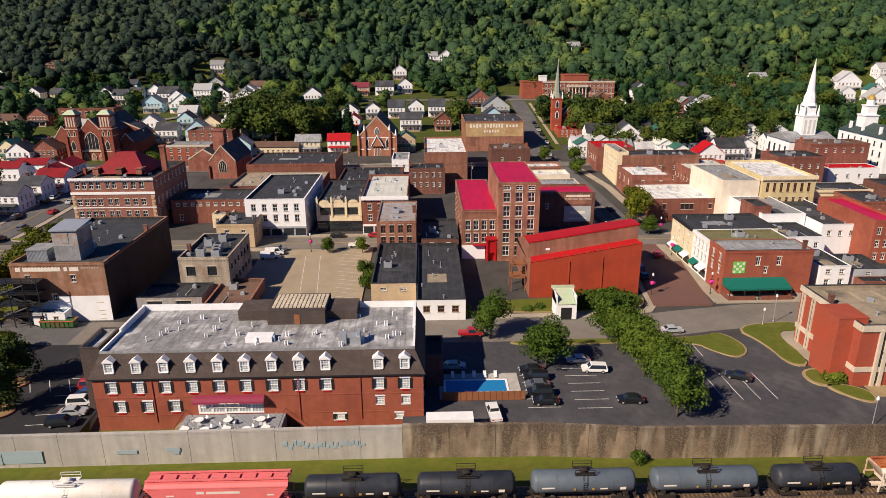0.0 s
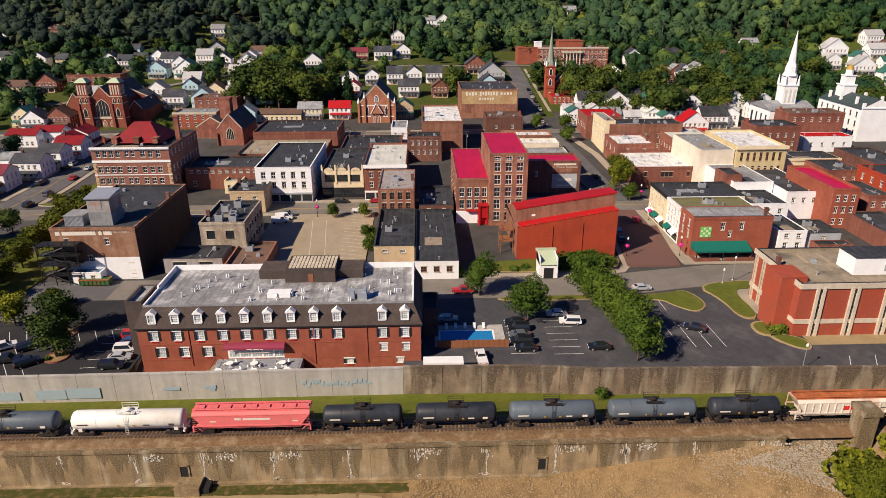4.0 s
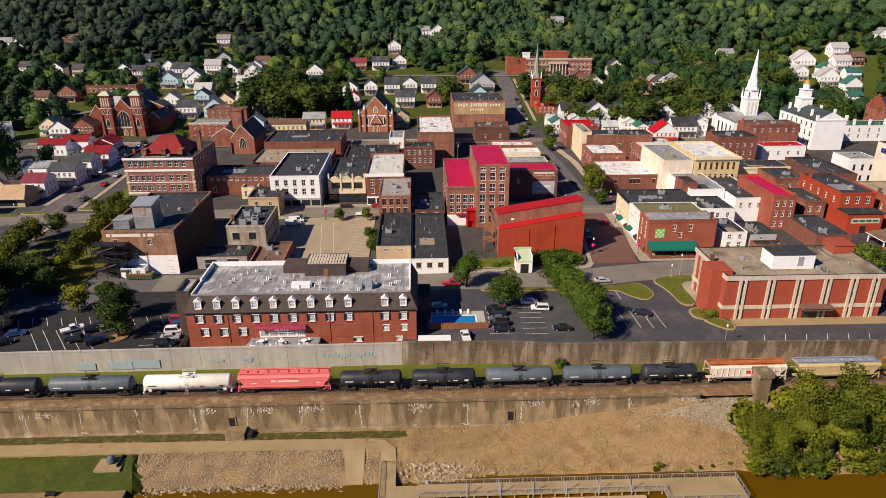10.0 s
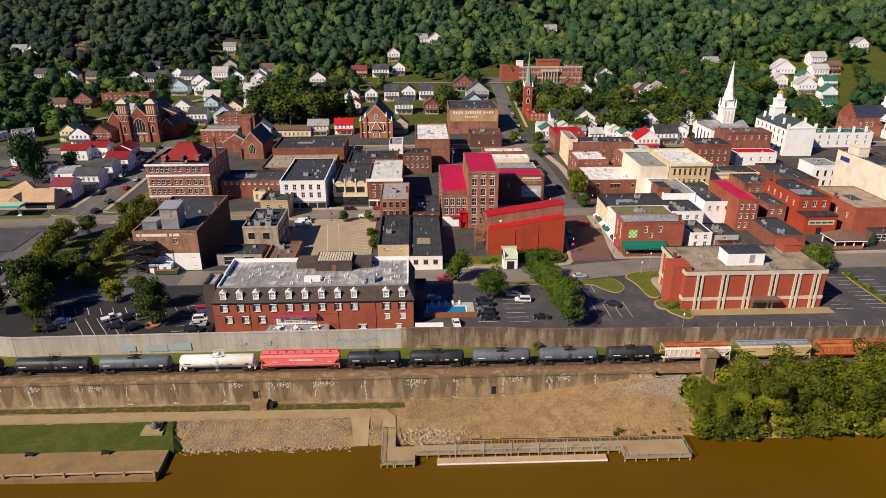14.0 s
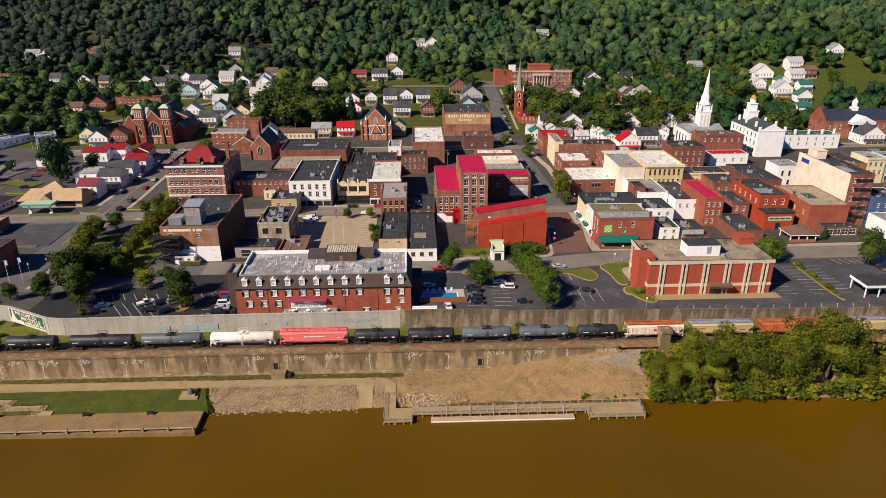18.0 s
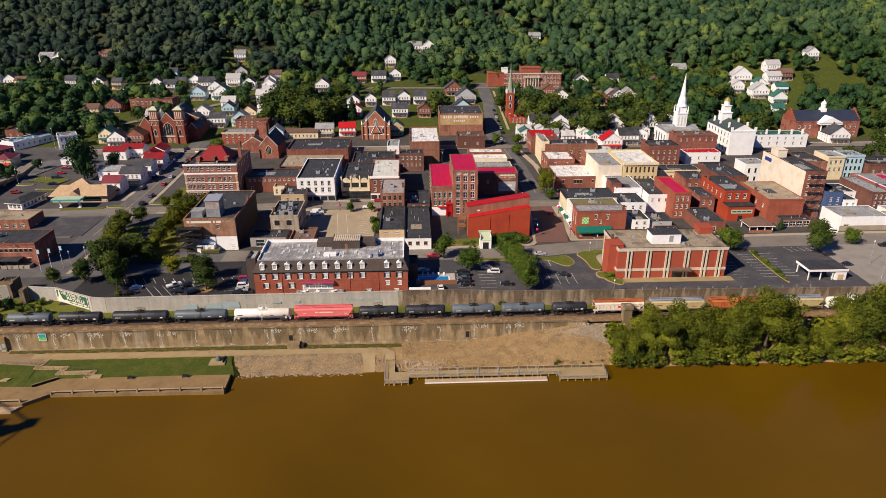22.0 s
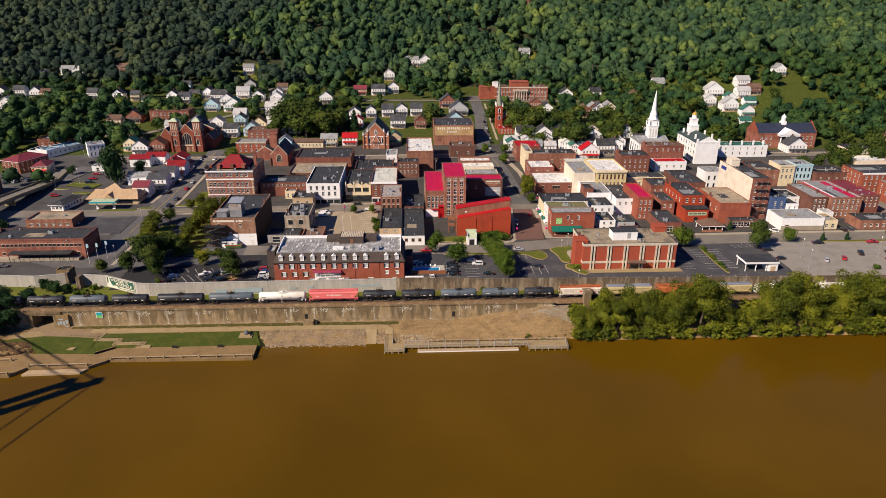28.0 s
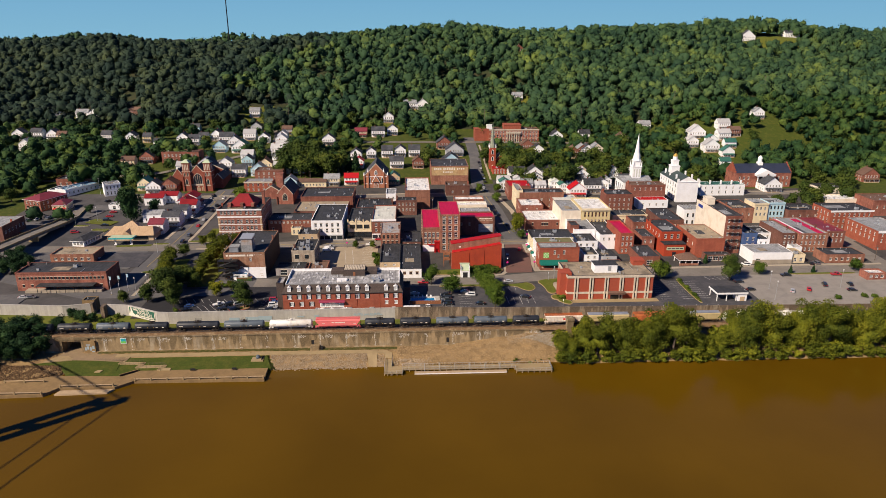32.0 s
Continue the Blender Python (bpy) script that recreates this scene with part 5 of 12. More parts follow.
st = block("brick_building", "red brick commercial building with white cornice and pale roof", -19.2, 104.0, 14.3, 34, 12.4, "brick_red", "roof_pale", [("S", 4, [(4.6, 2.0), (8.0, 2.0)], 1.3)], cornice="trim", ch=0.9, cd=0.6, z0=0.4, shopfront="white")
block("brick_building", "three-storey brick building with rusty metal roof", -13.0, 79.5, 11, 23, 11.3, "brick_old", "rust_metal", [("S", 4, [(1.2, 2.3), (4.6, 2.3), (8.0, 2.3)], 1.35)], style="brown", z0=0.3, drop=0.25)
block("low_building", "flat black-roofed building with cream brick front", -12.4, 48.3, 10.6, 31, 5.2, "brick_tan", "roof_black", [("S", 2, [(3.3, 0.8)], 1.4)], z0=0.2)
block("low_building", "long flat black-roofed building with white end wall", -1.6, 38.8, 11.0, 41, 4.8, "white", "roof_black", [("S", 3, [(1.8, 1.5)], 1.5)], z0=0.2, style="brown", coping="roof_black")
block("low_building", "flat black-roofed building between brick fronts", -0.6, 80.4, 10.6, 21, 5.8, "brick_dark", "roof_black", [("S", 2, [(3.4, 1.2)], 1.0)], z0=0.3, coping="roof_black")
block("brick_building", "tall narrow brick building with crimson roof", 10.8, 80.5, 10.4, 40, 14.0, "brick_old", "roof_crimson", [("S", 4, [(1.2, 2.3), (4.6, 2.7), (8.3, 2.8)], 1.45), ("W", 7, [(4.7, 1.8), (8.4, 1.8)], 1.0)], z0=0.3, drop=0.1)
block("brick_building", "six-storey dark brick building with crimson roof", 20.6, 77.5, 11.4, 30, 22.4, "brick_old", "roof_crimson", [("S", 3, [(1.6, 2.8), (5.4, 2.9), (9.2, 2.9), (13.0, 2.9), (17.0, 2.7), (20.4, 1.1)], 1.85)], z0=0.3, drop=0.1)
block("brick_building", "brick building with painted clothing advertisement", 32.4, 110.5, 23.5, 12, 11.4, "brick_dark", "roof_crimson", [("S", 2, [(6.0, 1.6)], 1.0, [3.0, 8.0])], z0=0.5)
block("shop_building", "cream shop building with low pitched roof", 36, 128, 20, 14, 8.6, "cream", "roof_grey", [("E", 3, [(4.5, 1.6)], 1.1)], z0=0.9)
block("shop_building", "white-roofed shop building with stepped parapet", 34, 145, 21, 9, 9.0, "beige", "roof_white", [("E", 3, [(4.5, 1.6)], 1.1)], z0=1.5)
block("shop_building", "brick row building with white roof", 34, 156, 20, 10, 9.4, "brick_old", "roof_white", [("E", 3, [(4.5, 1.6)], 1.1)], z0=2.0)
block("brick_building", "brick row building with white window surrounds", -5.5, 152, 13.8, 10, 10.2, "brick_dark", "roof_black", [("S", 5, [(3.0, 1.6), (6.8, 1.6)], 0.9)], z0=1.8)
block("brick_building", "tall brick building with white roof and chimney", 0.4, 166, 17.4, 41, 13.2, "brick_old", "roof_white", [("W", 4, [(6, 1.5)], 1.0)], z0=2.4)
block("brick_building", "long brick hall with black roof", -72, 170, 36, 27, 8.2, "brick_red", "roof_black", [("S", 1, [(3.0, 1.5)], 1.2)], z0=2.6)
block("low_building", "flat-roofed low rear building with gravel roof", -72, 141, 34, 26, 6.6, "brick_dark", "roof_tan", [], z0=1.6)
block("low_building", "black-roofed brick rear building", -32, 146, 24, 24, 7.4, "brick_dark", "roof_black", [("S", 3, [(3, 1.4)], 1.0)], z0=1.6)
block("white_building", "narrow white rear building with grey roof", -13, 172, 7, 16, 9.2, "white", "roof_grey", [("S", 2, [(2.0, 1.4), (5.5, 1.4)], 0.9)], z0=2.6)
fb = block("brick_building", "large brick building with faded painted wall advertisements", 20.4, 229, 29.4, 30, 14.8, "brick_old", "roof_slate", [("E", 6, [(4.5, 1.8), (8.5, 1.8)], 1.1)], z0=4.9)
part("painted_sign", Shape().box(0.5, 28.9, -0.05, 0, 7.4, 14.5), "sign_tan", fb, "faded tan painted advertisement panel")
block("brick_building", "low gabled brick building before the painted wall", 30.5, 196.5, 17.5, 14, 8.0, "brick_dark", "roof_brown", [("S", 2, [(2.5, 1.5)], 1.1)], z0=3.6)

ep = thing("entrance_porch", pose(17.6, 77.6, 0.2), "bright red painted entrance porch against the brick building", "porch")
part("wall", Shape().box(0, 0.5, 0, 2.8, 0, 6.2).box(2.3, 2.8, 0, 2.8, 0, 6.2).box(0.5, 2.3, 0.3, 2.8, 2.4, 6.2), "roof_red", ep)
part("door", Shape().box(0.5, 2.3, 1.2, 1.3, 0, 2.4), "red_sign", ep)
part("roof", Shape().box(-0.2, 3.0, -0.2, 2.8, 6.2, 6.5), "roof_red", ep)
pw_ = thing("white_wall", pose(10.8, 79.9, 0.2), "white-painted low wall under the tall brick front", "wall")
part("wall", Shape().box(0, 6.6, 0, 0.55, -0.3, 3.9), "white", pw_)
part("canopy", Shape().box(3.0, 10.0, -1.1, 0.0, 4.2, 4.5), "roof_red", pw_, "red canopy strip")

# market street, east side
block("brick_building", "low brick corner building with white roof", 76.5, 114.5, 23, 25, 7.8, "brick_red", "roof_white", [("S", 2, [(4.4, 1.7)], 1.0, [4.0, 19.5]), ("S", 3, [(4.2, 1.9)], 1.3, [10.2, 11.7, 13.2]), ("W", 4, [(4.2, 1.7)], 1.3)], z0=0.5, style="dark")
block("brick_building", "brick building with patchy white roof", 77, 140, 15, 19, 9.6, "brick_red", "roof_white", [("S", 2, [(6, 1.5)], 1.1), ("W", 3, [(5.5, 1.8)], 1.1)], z0=1.4)
block("brick_building", "brown brick warehouse with black roof", 79.5, 161.5, 31, 12, 12.2, "brick_old", "roof_black", [("S", 5, [(2.2, 1.6), (6.4, 1.6)], 1.3)], z0=2.2)
block("cream_building", "tall cream shop building facing the street", 77.4, 162, 4.5, 20, 13.4, "cream", "roof_grey", [("W", 6, [(4.5, 2.0), (8.5, 2.0)], 1.0)], z0=2.4)
block("shop_building", "brick shop building with red roof", 75.5, 186, 16, 18, 10.5, "brick_red", "roof_red", [("W", 5, [(4.5, 1.8)], 1.0), ("S", 2, [(4.5, 1.8)], 1.0)], z0=3.0)
block("beige_building", "blank beige-walled building with blue-grey roof", 97.4, 110, 12.0, 27, 14.6, "beige", "roof_grey", [], z0=0.7)
bk = block("yellow_bank_building", "ornate yellow stone building with rows of arched windows", 109.8, 109.5, 17.8, 28, 16.2, "yellow", "roof_white", [("S", 7, [(6.4, 2.8), (11.0, 3.0)], 1.0)], style="brown", cornice="cream", ch=1.0, cd=0.7, z0=0.5)
block("brick_building", "brick rear range with white parapet", 101, 143, 18, 26, 10, "brick_red", "roof_pale", [("W", 8, [(5.0, 1.2)], 0.8)], z0=1.6)
block("shop_building", "long cream-corniced low building", 133.5, 122.5, 22.5, 12, 8.2, "cream", "roof_black", [("S", 5, [(3.6, 1.8)], 1.2)], z0=0.6, cornice="cream")
block("brick_building", "four-storey red brick building with black roof", 137.5, 152, 18.5, 14, 13.2, "brick_red", "roof_black", [("S", 5, [(1.5, 1.6), (5.0, 1.6), (8.6, 1.6)], 0.9)], z0=1.8)
block("brick_building", "brick building with red entrance canopy", 160.5, 171, 25, 12, 14.0, "brick_red", "roof_brown", [("S", 6, [(10.4, 1.7)], 1.0)], z0=2.7)
block("white_building", "low white building with red roof", 163, 160, 21, 9, 6.5, "white", "roof_red", [("S", 4, [(2.5, 1.5)], 1.0)], z0=2.2)

# quilt-mural corner and its row
q = block("brick_building", "red brick corner building with green quilt panel and awning", 72.6, 51.0, 21.5, 9, 11.0, "brick_hotel", "roof_grey", [("S", 2, [(7.3, 2.1)], 1.1, [8.2, 13.3]), ("S", 1, [(5.3, 1.6)], 0.9, [10.3]), ("W", 2, [(4.6, 2.0), (7.6, 2.0)], 1.1)], z0=0.3)
part("roof_edge", Shape().box(0.05, 21.45, 0.05, 0.6, 11.0, 11.12), "roof_slate", q, "dark blue-grey metal roof edge")
part("quilt_panel", Shape().box(2.2, 5.2, -0.08, 0, 5.3, 8.3), "quilt_green", q, "bright green square quilt-pattern panel")
qp = Shape()
for i in range(4):
    for j in range(4):
        if (i + j) % 2 == 0:
            qp.box(2.35 + i * 0.69, 2.92 + i * 0.69, -0.1, -0.08, 5.45 + j * 0.69, 6.02 + j * 0.69)
part("quilt_pattern", qp, "letter_pale", q)
part("awning", Shape().face([(0.2, -4.0, 2.9), (15.2, -4.0, 2.9), (15.2, 0, 4.2), (0.2, 0, 4.2)]).face([(0.2, -4.0, 2.4), (15.2, -4.0, 2.4), (15.2, -4.0, 2.9), (0.2, -4.0, 2.9)]).face([(0.2, -4.0, 2.4), (0.2, -4.0, 2.9), (0.2, 0, 4.2), (0.2, 0, 2.4)]), "awning_green", q, "dark green fabric awning")
part("patio_wall", Shape().box(0.0, 6.6, -4.2, -3.9, -0.4, 1.0).box(8.0, 15.6, -4.2, -3.9, -0.4, 1.0).box(0, 0.3, -3.9, 0, -0.4, 1.0).box(15.3, 15.6, -3.9, 0, -0.4, 1.0), "brick_red", q)
for u in (0.4, 4.0, 7.6, 11.4, 15.3):
    part("patio_post", Shape().box(u - 0.1, u + 0.1, -4.05, -3.85, -0.4, 2.6), "black_iron", q)
row_a = block("shop_building", "white-fronted row building with olive flat roof", 72.6, 60.1, 21, 10.3, 10.6, "white", "roof_olive", [("W", 4, [(4.4, 1.9), (7.4, 1.8)], 1.0)], z0=0.3)
row_b = block("shop_building", "cream row building with black roof", 72.4, 70.5, 23, 15, 10.6, "cream", "roof_black", [("W", 4, [(4.4, 1.9), (7.4, 1.8)], 1.0)], z0=0.4)
for ob, n in ((row_a, 2), (row_b, 3)):
    for k in range(n):
        v = 0.6 + k * 4.6
        part("awning", Shape().face([(-1.5, v, 2.5), (-1.5, v + 3.8, 2.5), (-0.02, v + 3.8, 3.4), (-0.02, v, 3.4)]).face([(-1.5, v, 2.2), (-1.5, v + 3.8, 2.2), (-1.5, v + 3.8, 2.5), (-1.5, v, 2.5)]).box(-0.08, -0.01, v, v + 3.8, 0.4, 2.4, 1), ["awning_green" if k % 2 else "trim", "glass"], ob, "canvas shop awning")
    part("cornice", Shape().box(-0.45, 0.0, 0.05, 10.2 if n == 2 else 14.9, 10.0, 10.7), "trim" if n == 2 else "black_iron", ob)
block("white_building", "white two-storey rear building with black roof", 98, 72, 12, 15, 7.6, "white", "roof_black", [("S", 3, [(1.0, 1.6), (4.4, 1.6)], 1.1)], z0=0.3)
block("white_building", "white building with grey roof", 100, 88, 13, 22, 9.6, "white", "roof_grey", [("S", 3, [(5.6, 1.6)], 1.0)], z0=0.4)
block("brick_building", "small brick block with white side wall", 98.5, 90, 5, 9, 11.5, "brick_red", "roof_black", [], z0=0.4)
block("shop_building", "white rear building with black roof", 113.5, 80, 11, 30, 8.6, "white", "roof_black", [("S", 3, [(5.2, 1.5)], 1.0)], z0=0.4)
block("low_building", "low white extension with dark roof", 97.6, 53.0, 7.8, 14, 6.0, "white", "roof_black", [("S", 2, [(1.0, 1.6), (4.0, 1.2)], 1.2)], z0=0.3)
block("low_building", "low grey-walled rear shed with black roof", 106.0, 54.2, 9.8, 11, 4.8, "grey_paint", "roof_black", [("S", 1, [(3.0, 0.9)], 1.2)], z0=0.3)
block("low_building", "brick lean-to with black roof", 107.4, 50.4, 9.8, 3.8, 2.7, "brick_red", "roof_black", [("S", 2, [(0.6, 1.4)], 1.2)], z0=0.3)

# east rows
block("brick_building", "narrow brick building with crimson roof", 122.5, 71.5, 8.0, 27, 12.2, "brick_hotel", "roof_crimson", [("S", 3, [(1.0, 1.8), (4.6, 1.9), (8.2, 1.9)], 1.1)], z0=0.3)
block("brick_building", "dark red brick building with black roof", 136.8, 76.5, 7.6, 16, 8.4, "brick_red", "roof_black", [("S", 2, [(4.6, 1.7)], 1.1)], z0=0.3)
block("low_building", "low brick garage with black roof", 127.5, 52.0, 11.5, 20, 5.0, "brick_red", "roof_black", [("S", 1, [(0.3, 2.6)], 3.0)], z0=0.2)
block("brick_building", "tall bright red-painted brick building", 146.4, 72.4, 12.4, 26, 12.4, "brick_orange", "roof_black", [("S", 3, [(8.6, 2.3)], 1.4), ("W", 5, [(8.4, 1.8)], 1.1)], z0=0.3)
rf_ = thing("shop_annex", pose(146.4, 66.4, 0.2), "low red-painted shop annex with pale painted sign", "shop")
part("wall", Shape().box(0, 12.4, 0, 6.0, -0.3, 7.0), "brick_orange", rf_)
part("roof", Shape().box(-0.3, 12.7, -0.3, 6.0, 7.0, 7.25), "roof_black", rf_)
part("sign", Shape().box(1.5, 11.4, -0.08, 0, 3.6, 5.4), "copper", rf_, "pale green painted sign panel")
for k in range(4):
    part("lettering", Shape().box(2.0 + k * 2.3, 3.9 + k * 2.3, -0.1, -0.08, 4.2, 4.8), "letter_dark", rf_)
part("door", Shape().box(5.0, 7.0, -0.06, 0, 0, 2.6), "glass", rf_)
block("brick_building", "maroon brick building with black roof", 158, 103, 14, 28, 10.4, "brick_dark", "roof_black", [("S", 4, [(5.6, 1.7)], 1.1)], z0=0.4)
block("white_building", "pale blue-white building with tall arched windows", 178.5, 119, 12, 12, 12.2, "white", "roof_grey", [("S", 3, [(3.0, 2.2), (7.4, 2.4)], 1.1)], style="dark", z0=0.5)
block("brick_building", "dark brick building with flat black roof", 141.6, 106, 12, 15, 8.2, "brick_red", "roof_black", [("S", 3, [(4, 1.6)], 1.1)], z0=0.5)
bb = block("bank_building", "tall beige blank-walled building with brick front and fire escape", 181.4, 70.0, 10.2, 39, 22.0, "brick_red", "roof_black", [("S", 3, [(2.4, 1.9), (6.4, 1.9), (10.4, 1.9), (14.4, 1.9), (18.2, 1.9)], 1.1)], z0=0.3)
part("side_wall", Shape().box(-0.12, 0.0, 0, 39, -0.6, 22.05), "beige", bb, "blank beige rendered side wall")
part("sign", Shape().box(-0.3, -0.12, 30, 36, 18.4, 20.2), "sign_blue", bb, "small dark blue sign")
part("penthouse", Shape().box(1.5, 6.0, 28, 35, 21.3, 25.0).box(1.3, 6.2, 27.8, 35.2, 25.0, 25.2), "beige", bb)
fe_ = Shape()
for i in range(5):
    z = 4.0 + 4.0 * i
    fe_.box(2.0, 9.0, -1.3, -0.1, z, z + 0.08).box(2.0, 9.0, -1.34, -1.28, z + 0.9, z + 0.97)
    for k in range(8):
        fe_.box(2.0 + k, 2.05 + k, -1.34, -1.29, z, z + 0.95)
    if i:
        fe_.tube((2.6, -0.7, z - 4), (8.2, -0.7, z), 0.12, n=4)
part("fire_escape", fe_, "black_iron", bb)
block("brick_building", "brick building with gravel roof", 163.0, 63.5, 16.5, 28, 11.0, "brick_hotel", "roof_tan", [("W", 4, [(6, 1.6)], 1.0)], z0=0.3)
block("shop_building", "low open-fronted black-roofed shop", 167.0, 57.4, 14.2, 6.0, 3.4, "brick_dark", "roof_black", [("S", 4, [(0.3, 2.4)], 2.6)], z0=0.3)
block("brick_building", "brown brick building beside the bay-fronted row", 214, 128, 15, 22, 10.2, "brick_old", "roof_black", [("S", 3, [(5, 1.6)], 1.0)], z0=0.9)
block("cream_building", "cream three-storey building with bay windows", 229, 128, 9.4, 14, 13.0, "cream", "roof_grey", [("S", 3, [(4.8, 2.0), (8.8, 2.0)], 1.3)], cornice="cream", z0=0.9)
block("blue_building", "pale blue three-storey building with cornice", 239, 129, 11, 12, 13.2, "blue_grey", "roof_grey", [("S", 4, [(1.0, 2.2), (4.8, 2.2), (8.8, 2.2)], 1.1)], style="dark", cornice="blue_grey", z0=1.0)
block("shop_building", "black-roofed hall behind the row", 251, 126, 22, 18, 9.0, "brick_dark", "roof_black", [("S", 4, [(4, 1.6)], 1.1)], z0=0.8)
block("blue_building", "narrow blue-painted brick building with black roof", 192.2, 67.5, 7.6, 30, 12.6, "paint_blue", "roof_black", [("S", 2, [(1.2, 1.8), (4.8, 1.8), (8.2, 1.8)], 1.0), ("W", 4, [(5, 1.6)], 0.9)], z0=0.3)
block("white_building", "small white building with dark roof", 207, 82, 9, 14, 8.0, "white", "roof_black", [("S", 3, [(4.8, 1.6)], 1.0)], z0=0.4)
block("brick_building", "three-storey brick building with grey roof", 216.5, 71, 8.2, 26, 11.2, "brick_dark", "roof_grey", [("S", 3, [(1.0, 1.9), (4.6, 1.9), (8.0, 1.9)], 1.1)], z0=0.3)
wl_ = block("low_building", "low white-walled building with blank front", 190.6, 52.0, 22, 15, 6.2, "white", "roof_grey", [("S", 1, [(0.3, 2.4)], 2.4, [3.0])], z0=0.3)
part("base_band", Shape().box(-0.03, 22.03, -0.04, 0.0, -0.3, 2.2), "pavement", wl_, "grey painted base band")
block("low_building", "small pale stone extension beside the white building", 212.9, 53.0, 7.6, 11, 4.6, "cream", "roof_tan", [("S", 2, [(0.8, 1.8)], 1.6)], z0=0.3)
block("white_building", "small white upper building with black roof", 200.6, 67.2, 6.4, 10, 9.0, "white", "roof_black", [("S", 2, [(6.0, 1.4)], 1.0)], z0=0.3)
block("white_building", "small white gabled house between the shops", 219.5, 64.2, 5.5, 6, 5.0, "white", "roof_light", [("S", 2, [(1.0, 1.6)], 1.0)], z0=0.3)
pv = thing("pavilion", pose(149.6, 51.2, 0.2), "open pavilion with grey-brown hipped roof on posts", "pavilion")
hip_roof(pv, 10.6, 8, 3.1, 3.0, "roof_brown")
part("half_wall", Shape().box(0, 10.6, 0, 0.25, -0.2, 1.1), "brick_old", pv)
for u in (0.2, 3.6, 7.0, 10.4):
    for v in (0.2, 7.8):
        part("post", Shape().box(u - 0.15, u + 0.15, v - 0.15, v + 0.15, -0.2, 2.9), "trim", pv)

sb = block("brick_building", "brick building with crimson and white striped roof", 225.6, 70, 17.4, 33, 11.2, "brick_old", "roof_grey", [("S", 6, [(1.0, 1.9), (4.6, 1.9), (8.0, 1.9)], 1.0)], z0=0.3)
part("roof_strip", Shape().box(0.5, 3.2, 0.5, 32.5, 10.5, 10.62).box(12.6, 16.4, 0.5, 32.5, 10.5, 10.62), "roof_crimson", sb, "crimson coated roof strip")
part("roof_strip", Shape().box(3.2, 4.6, 0.5, 32.5, 10.5, 10.61), "roof_white", sb, "white coated roof strip")
block("brick_building", "red brick building with crimson roof edge", 243.6, 74, 12, 30, 11.0, "brick_red", "roof_maroon", [("S", 4, [(4.6, 1.8), (8.0, 1.8)], 1.0)], z0=0.3)
block("low_building", "low brick shop with grey roof", 231.8, 52.0, 21.8, 12, 4.6, "brick_old", "roof_black", [("S", 6, [(1.2, 1.5)], 1.4)], z0=0.3)
block("brick_building", "three-storey brick building with white string courses", 270.5, 112, 28, 20, 12.4, "brick_hotel", "roof_black", [("S", 8, [(1.0, 2.0), (4.8, 2.0), (8.6, 2.0)], 1.1), ("W", 5, [(4.8, 2.0), (8.6, 2.0)], 1.1)], z0=0.6, cornice="trim")
block("brick_building", "red brick row building with white cornice", 274, 72, 22, 30, 11.2, "brick_hotel", "roof_grey", [("S", 6, [(4.6, 1.8), (8.0, 1.8)], 1.0), ("W", 7, [(4.6, 1.8), (8.0, 1.8)], 1.0)], z0=0.3, cornice="trim")
block("low_building", "low beige building with white flat roof", 297, 157, 30, 14, 7.0, "beige", "roof_white", [("S", 4, [(2, 1.6)], 1.2)], z0=2.0)
block("low_building", "tan flat-roofed building with dark roof", 309, 186, 20, 15, 7.0, "beige", "roof_black", [("S", 5, [(3, 1.6)], 1.2)], z0=3.2)
block("brick_building", "red brick building at the edge of town", 318, 140, 26, 20, 10.5, "brick_red", "roof_brown", [("S", 5, [(5, 1.6)], 1.1)], z0=1.5)
block("hut", "small red and white hut in the parking lot", 238, 26.5, 10, 6.5, 3.6, "brick_red", "roof_white", [("S", 3, [(1.0, 1.4)], 1.6)], z0=0.1)

# west side
nh = block("brick_hotel", "four-storey red brick building with white string courses and red hipped roof", -112.6, 112.0, 26.4, 30, 17.4, "brick_club", "roof_black",
           [("S", 4, [(0.9, 1.8), (4.6, 2.1), (8.6, 2.1), (14.0, 2.3)], 1.5, [2.3, 4.5, 6.7, 8.9]), ("S", 3, [(0.9, 1.8), (4.6, 2.1), (8.6, 2.1), (14.0, 2.3)], 1.5, [17.4, 20.0, 22.6]), ("S", 2, [(4.6, 2.1), (8.6, 2.1), (14.2, 2.1)], 1.3, [12.0, 14.0]), ("E", 8, [(4.6, 1.9), (8.6, 1.9), (14.0, 1.9)], 1.1)], z0=0.4, cornice="trim", ch=0.5, cd=0.5)
part("string_course", Shape().box(-0.15, 26.55, -0.2, 0, 12.2, 13.0).box(-0.1, 26.5, -0.12, 0, 3.4, 3.9).box(-0.1, 26.5, -0.1, 0, 7.7, 8.0), "trim", nh)
qn = Shape()
for i in range(14):
    for u in (0.0, 25.2):
        qn.box(u, u + (1.2 if i % 2 else 0.8), -0.08, 0, 0.2 + i * 0.85, 0.9 + i * 0.85)
part("quoins", qn, "brick_tan", nh)
